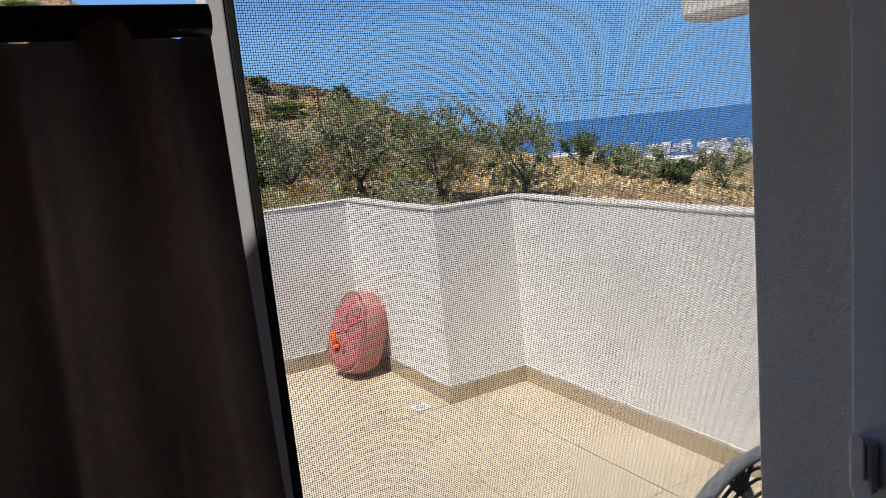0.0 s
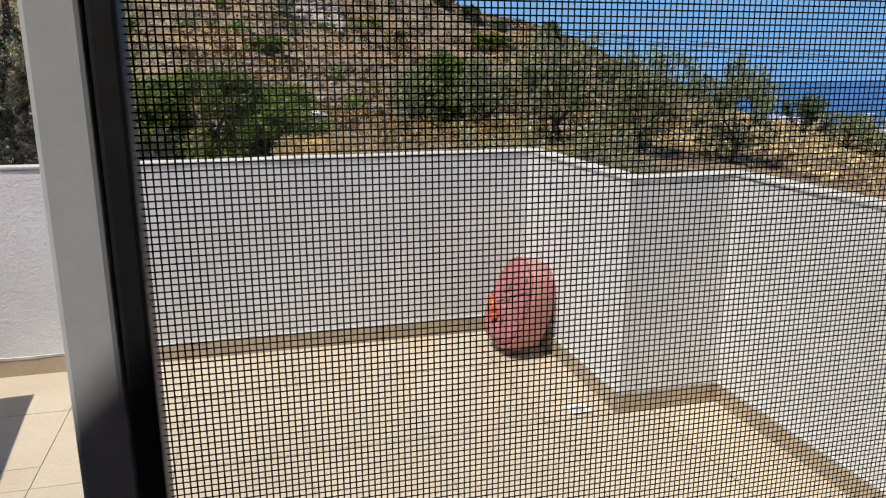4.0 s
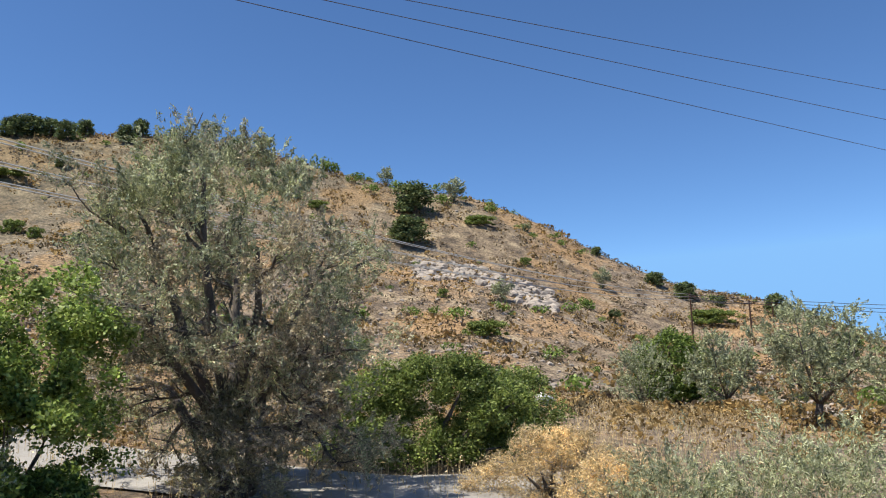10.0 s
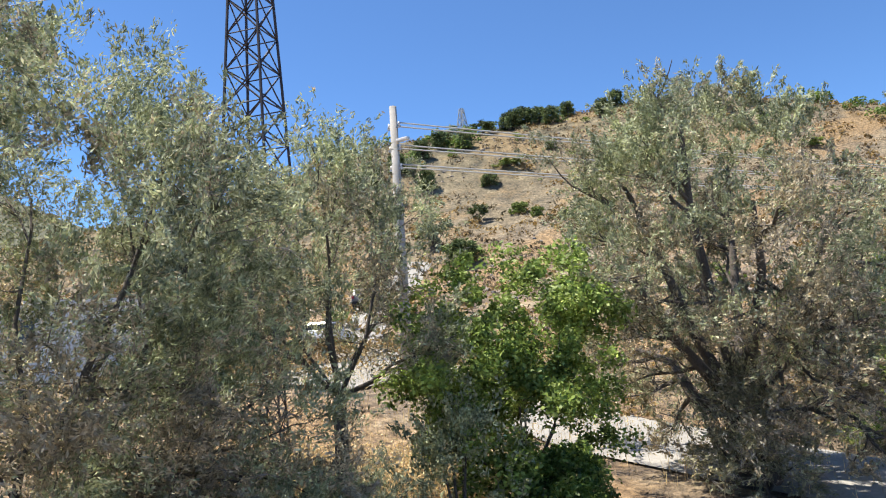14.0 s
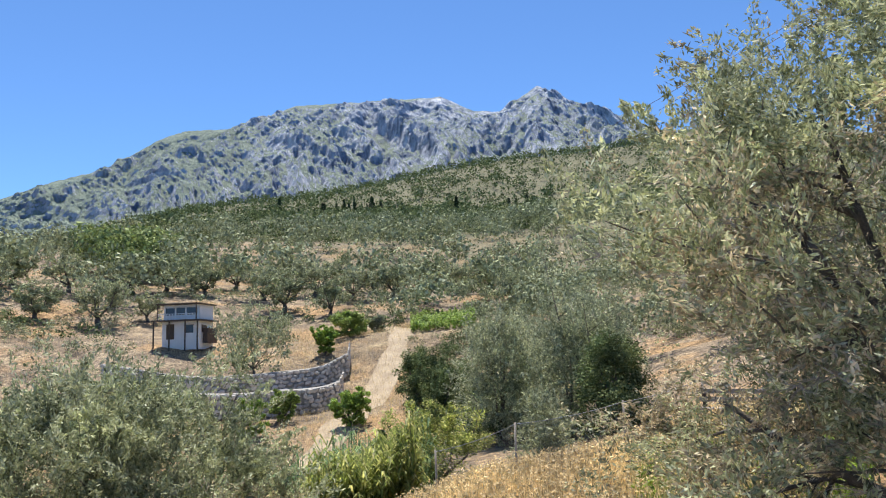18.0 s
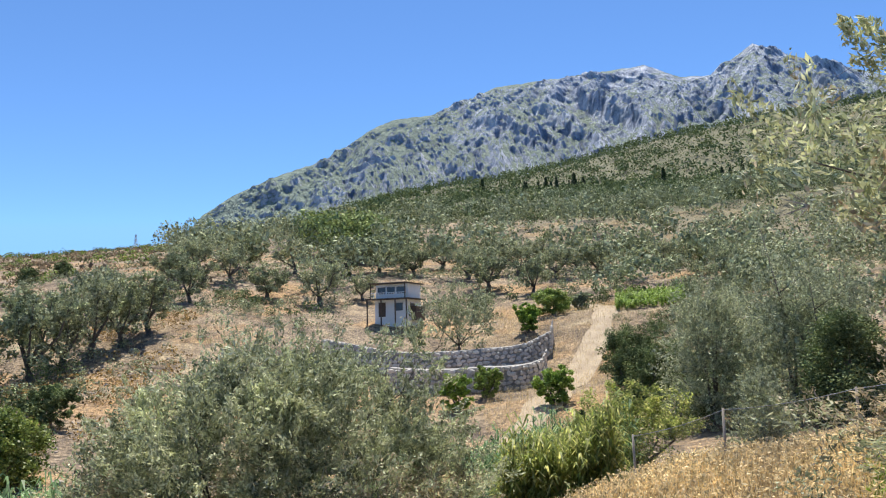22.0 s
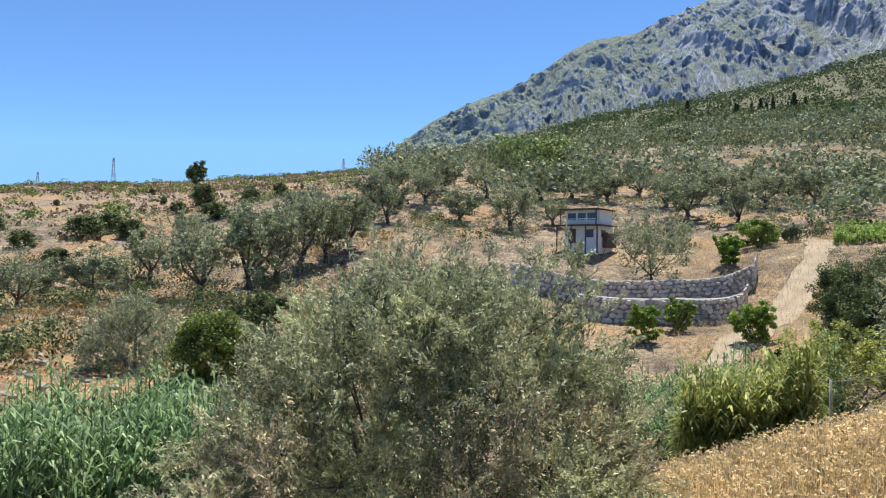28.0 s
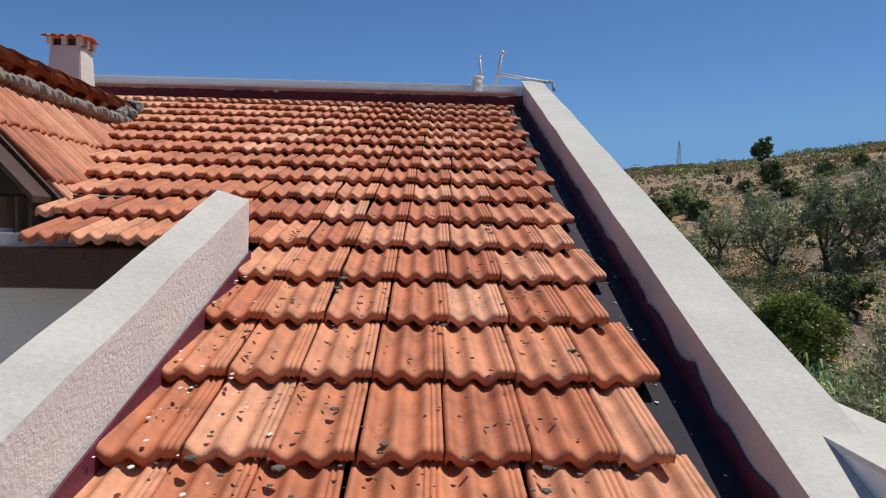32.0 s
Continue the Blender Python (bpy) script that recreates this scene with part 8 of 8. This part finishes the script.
TIP = 0.11   # each tile lies on the one below, so it tips up a little at its lip
row = 0
while True:
    y = 0.30 - row * GAUGE * math.cos(SLOPE)
    if y < Y_RIDGE + 0.2:
        break
    right = -2.90 + 0.04 * y + (0.06 if row % 2 else 0.0)
    left_end = LOW_X - 0.085 + 0.036 * y if y > -2.72 else (DORM_X - (1.81 + 0.318 * y) / 1.035 + 0.1 if y > -5.6 else 2.6)
    x = right
    first = True
    while x < left_end - 0.03:
        half = first and row % 2 == 1
        w = TILE_W * (0.655 if half else 1.0)
        first = False
        if x + w > left_end + 0.05:
            if half or x + TILE_W * 0.655 > left_end + 0.02:
                break
            half, w = True, TILE_W * 0.655
        jx, jy, jr = lay.uniform(-0.003, 0.003), lay.uniform(-0.012, 0.012), lay.uniform(-1.0, 1.0)
        # in the tile's own frame +y runs up the slope (towards -y of the world)
        m = Matrix.Translation((x + w + jx, y + jy, roof_z(y) - 0.012)) @ Matrix.Rotation(math.pi, 4, "Z") @ pose(0, 0, 0, math.degrees(SLOPE) - math.degrees(TIP), 0, jr)
        if x < -0.2 and near_count < 300:
            lay_tile(CLAY_HALF if half else CLAY, m, roof)
            near_count += 1
        else:
            far_tiles.append(m)
        x += w
    row += 1

if far_tiles:
    src = CLAY
    co = np.empty(len(src.vertices) * 3)
    src.vertices.foreach_get("co", co)
    co = co.reshape(-1, 3)
    fs = [tuple(p.vertices) for p in src.polygons]
    av, af = [], []
    for m in far_tiles:
        a = np.array(m)
        av.append(co @ a[:3, :3].T + a[:3, 3])
        o = len(co) * (len(av) - 1)
        af += [tuple(i + o for i in f) for f in fs]
    me = bpy.data.meshes.new("far_tiles")
    me.from_pydata(np.concatenate(av).tolist(), [], af)
    me.materials.append(M["clay"])
    me.polygons.foreach_set("use_smooth", [True] * len(me.polygons))
    ob = new("far_tiles", me)
    ob.parent = roof
    tagged(ob, "further terracotta tiles up to the ridge", kind="stuff")

# dormer slope beside the door: tiles run down towards the low wall
dormer = thing("roof_dormer", "terracotta tiled dormer roof with a mortared ridge", "tiled roof", (0, 0, 0), kind="structure")
DA = math.atan(1.035)
for k in range(3):
    xr = DORM_X - 0.26 - k * 0.27
    y = DORM_Y - 0.02
    while y > -5.4:
        valley = DORM_X - (1.81 + 0.318 * y) / 1.035
        if xr > valley - 0.12:
            m = Matrix.Translation((xr - 0.12, y, dormer_z(xr - 0.12) - 0.01)) @ Matrix.Rotation(radians(-90), 4, "Z") @ pose(0, 0, 0, math.degrees(DA) - 3, 0, lay.uniform(-1, 1))
            lay_tile(CLAY, m, dormer)
        y -= TILE_W
for k in range(10):
    y = DORM_Y + 0.04 - k * 0.27
    bm = bmesh.new()
    rows = []
    for v in (0.0, 0.4):
        r = 0.135 if v == 0 else 0.115
        rows.append([bm.verts.new((DORM_X + r * math.cos(a), y - v, DORM_Z + 0.0 + r * 0.9 * math.sin(a))) for a in np.linspace(0, math.pi, 9)])
    for i in range(8):
        bm.faces.new((rows[0][i], rows[0][i + 1], rows[1][i + 1], rows[1][i]))
    bmesh.ops.solidify(bm, geom=bm.faces[:], thickness=0.016)
    part("ridge_tile", bm, M["clay"], dormer, smooth=True)
bm = bmesh.new()
for k in range(60):
    y = DORM_Y - 0.05 - k * 0.036
    r = bmesh.ops.create_icosphere(bm, subdivisions=1, radius=lay.uniform(0.03, 0.055))
    bmesh.ops.translate(bm, vec=(DORM_X - 0.135 + lay.uniform(-0.02, 0.02), y, DORM_Z - 0.095), verts=r["verts"])
for k in range(26):
    y = -5.35 - k * 0.02
    r = bmesh.ops.create_icosphere(bm, subdivisions=1, radius=lay.uniform(0.03, 0.06))
    bmesh.ops.translate(bm, vec=(DORM_X - 0.10 + lay.uniform(-0.07, 0.12), y, roof_z(y) + lay.uniform(0.0, 0.05)), verts=r["verts"])
part("ridge_mortar", bm, M["mortar"], dormer, "lumpy grey mortar under the ridge tiles")

# lichen crusts and grit on the nearer tiles
bm = bmesh.new()
for k in range(420):
    y = lay.uniform(-3.2, -0.5)
    x = lay.uniform(-2.8, -1.75)
    r = bmesh.ops.create_icosphere(bm, subdivisions=1, radius=lay.uniform(0.002, 0.007) * (2.0 if k % 14 == 0 else 1.0))
    bmesh.ops.scale(bm, vec=(1.3, 1.3, 0.45), verts=r["verts"])
    bmesh.ops.translate(bm, vec=(x, y, roof_z(y) + lay.uniform(0.0, 0.012)), verts=r["verts"])
ob = part("lichen", bm, M["lichen"], roof, "grey lichen crusts and grit")
tagged(ob, kind="stuff")

# lime splashes on the gutter and the tiles beside the low wall
bm = bmesh.new()
for k in range(150):
    if k % 2:
        y = lay.uniform(-4.2, -0.2)
        x, z = wing_x(y) + lay.uniform(0.02, 0.11), roof_z(y) - 0.053
    else:
        y = lay.uniform(-2.5, -0.5)
        x, z = LOW_X - 0.13 + 0.036 * y - abs(lay.gauss(0, 0.16)), roof_z(y) + 0.012
    r = bmesh.ops.create_icosphere(bm, subdivisions=1, radius=lay.uniform(0.002, 0.0075))
    bmesh.ops.scale(bm, vec=(1.0, 1.7, 0.4), verts=r["verts"])
    bmesh.ops.translate(bm, vec=(x, y, z), verts=r["verts"])
tagged(part("paint_splash", bm, M["pvc"], roof, "small white lime splashes"), kind="stuff")

# facing stones of the terrace walls
rs = random.Random(77)
STONE_MESHES = []
for k in range(6):
    bm = bmesh.new()
    bmesh.ops.create_icosphere(bm, subdivisions=1, radius=0.5)
    for v in bm.verts:
        v.co *= rs.uniform(0.82, 1.15)
        v.co.y *= 0.6
    STONE_MESHES.append(finish("stone", bm, M["stone"]))
for holder, line, height, courses, seed in STONES:
    total = 0
    ex, ey = LAST_EYE
    for c in range(courses):
        s = 0.0
        for (x0, y0), (x1, y1) in zip(line, line[1:]):
            seg = math.hypot(x1 - x0, y1 - y0)
            while s < seg and total < 300:
                u = s / seg
                x, y = x0 + (x1 - x0) * u, y0 + (y1 - y0) * u
                w, h = rs.uniform(0.34, 0.8), height / courses * rs.uniform(0.85, 1.3)
                ob = new("stone", STONE_MESHES[rs.randrange(6)])
                ob.parent = holder
                ang = math.atan2(y1 - y0, x1 - x0)
                ob.matrix_world = Matrix.Translation((x + (ex - x) / math.hypot(ex - x, ey - y) * 0.13, y + (ey - y) / math.hypot(ex - x, ey - y) * 0.13, on_ground(x, y) + height / courses * (c + 0.5 + rs.uniform(-0.18, 0.18)))) @ Matrix.Rotation(ang, 4, "Z") @ Matrix.Rotation(rs.uniform(-0.35, 0.35), 4, "Y") @ Matrix.Diagonal((w, rs.uniform(0.3, 0.42), h * 1.05, 1))
                total += 1
                s += w * 0.98
            s = max(0.0, s - seg)
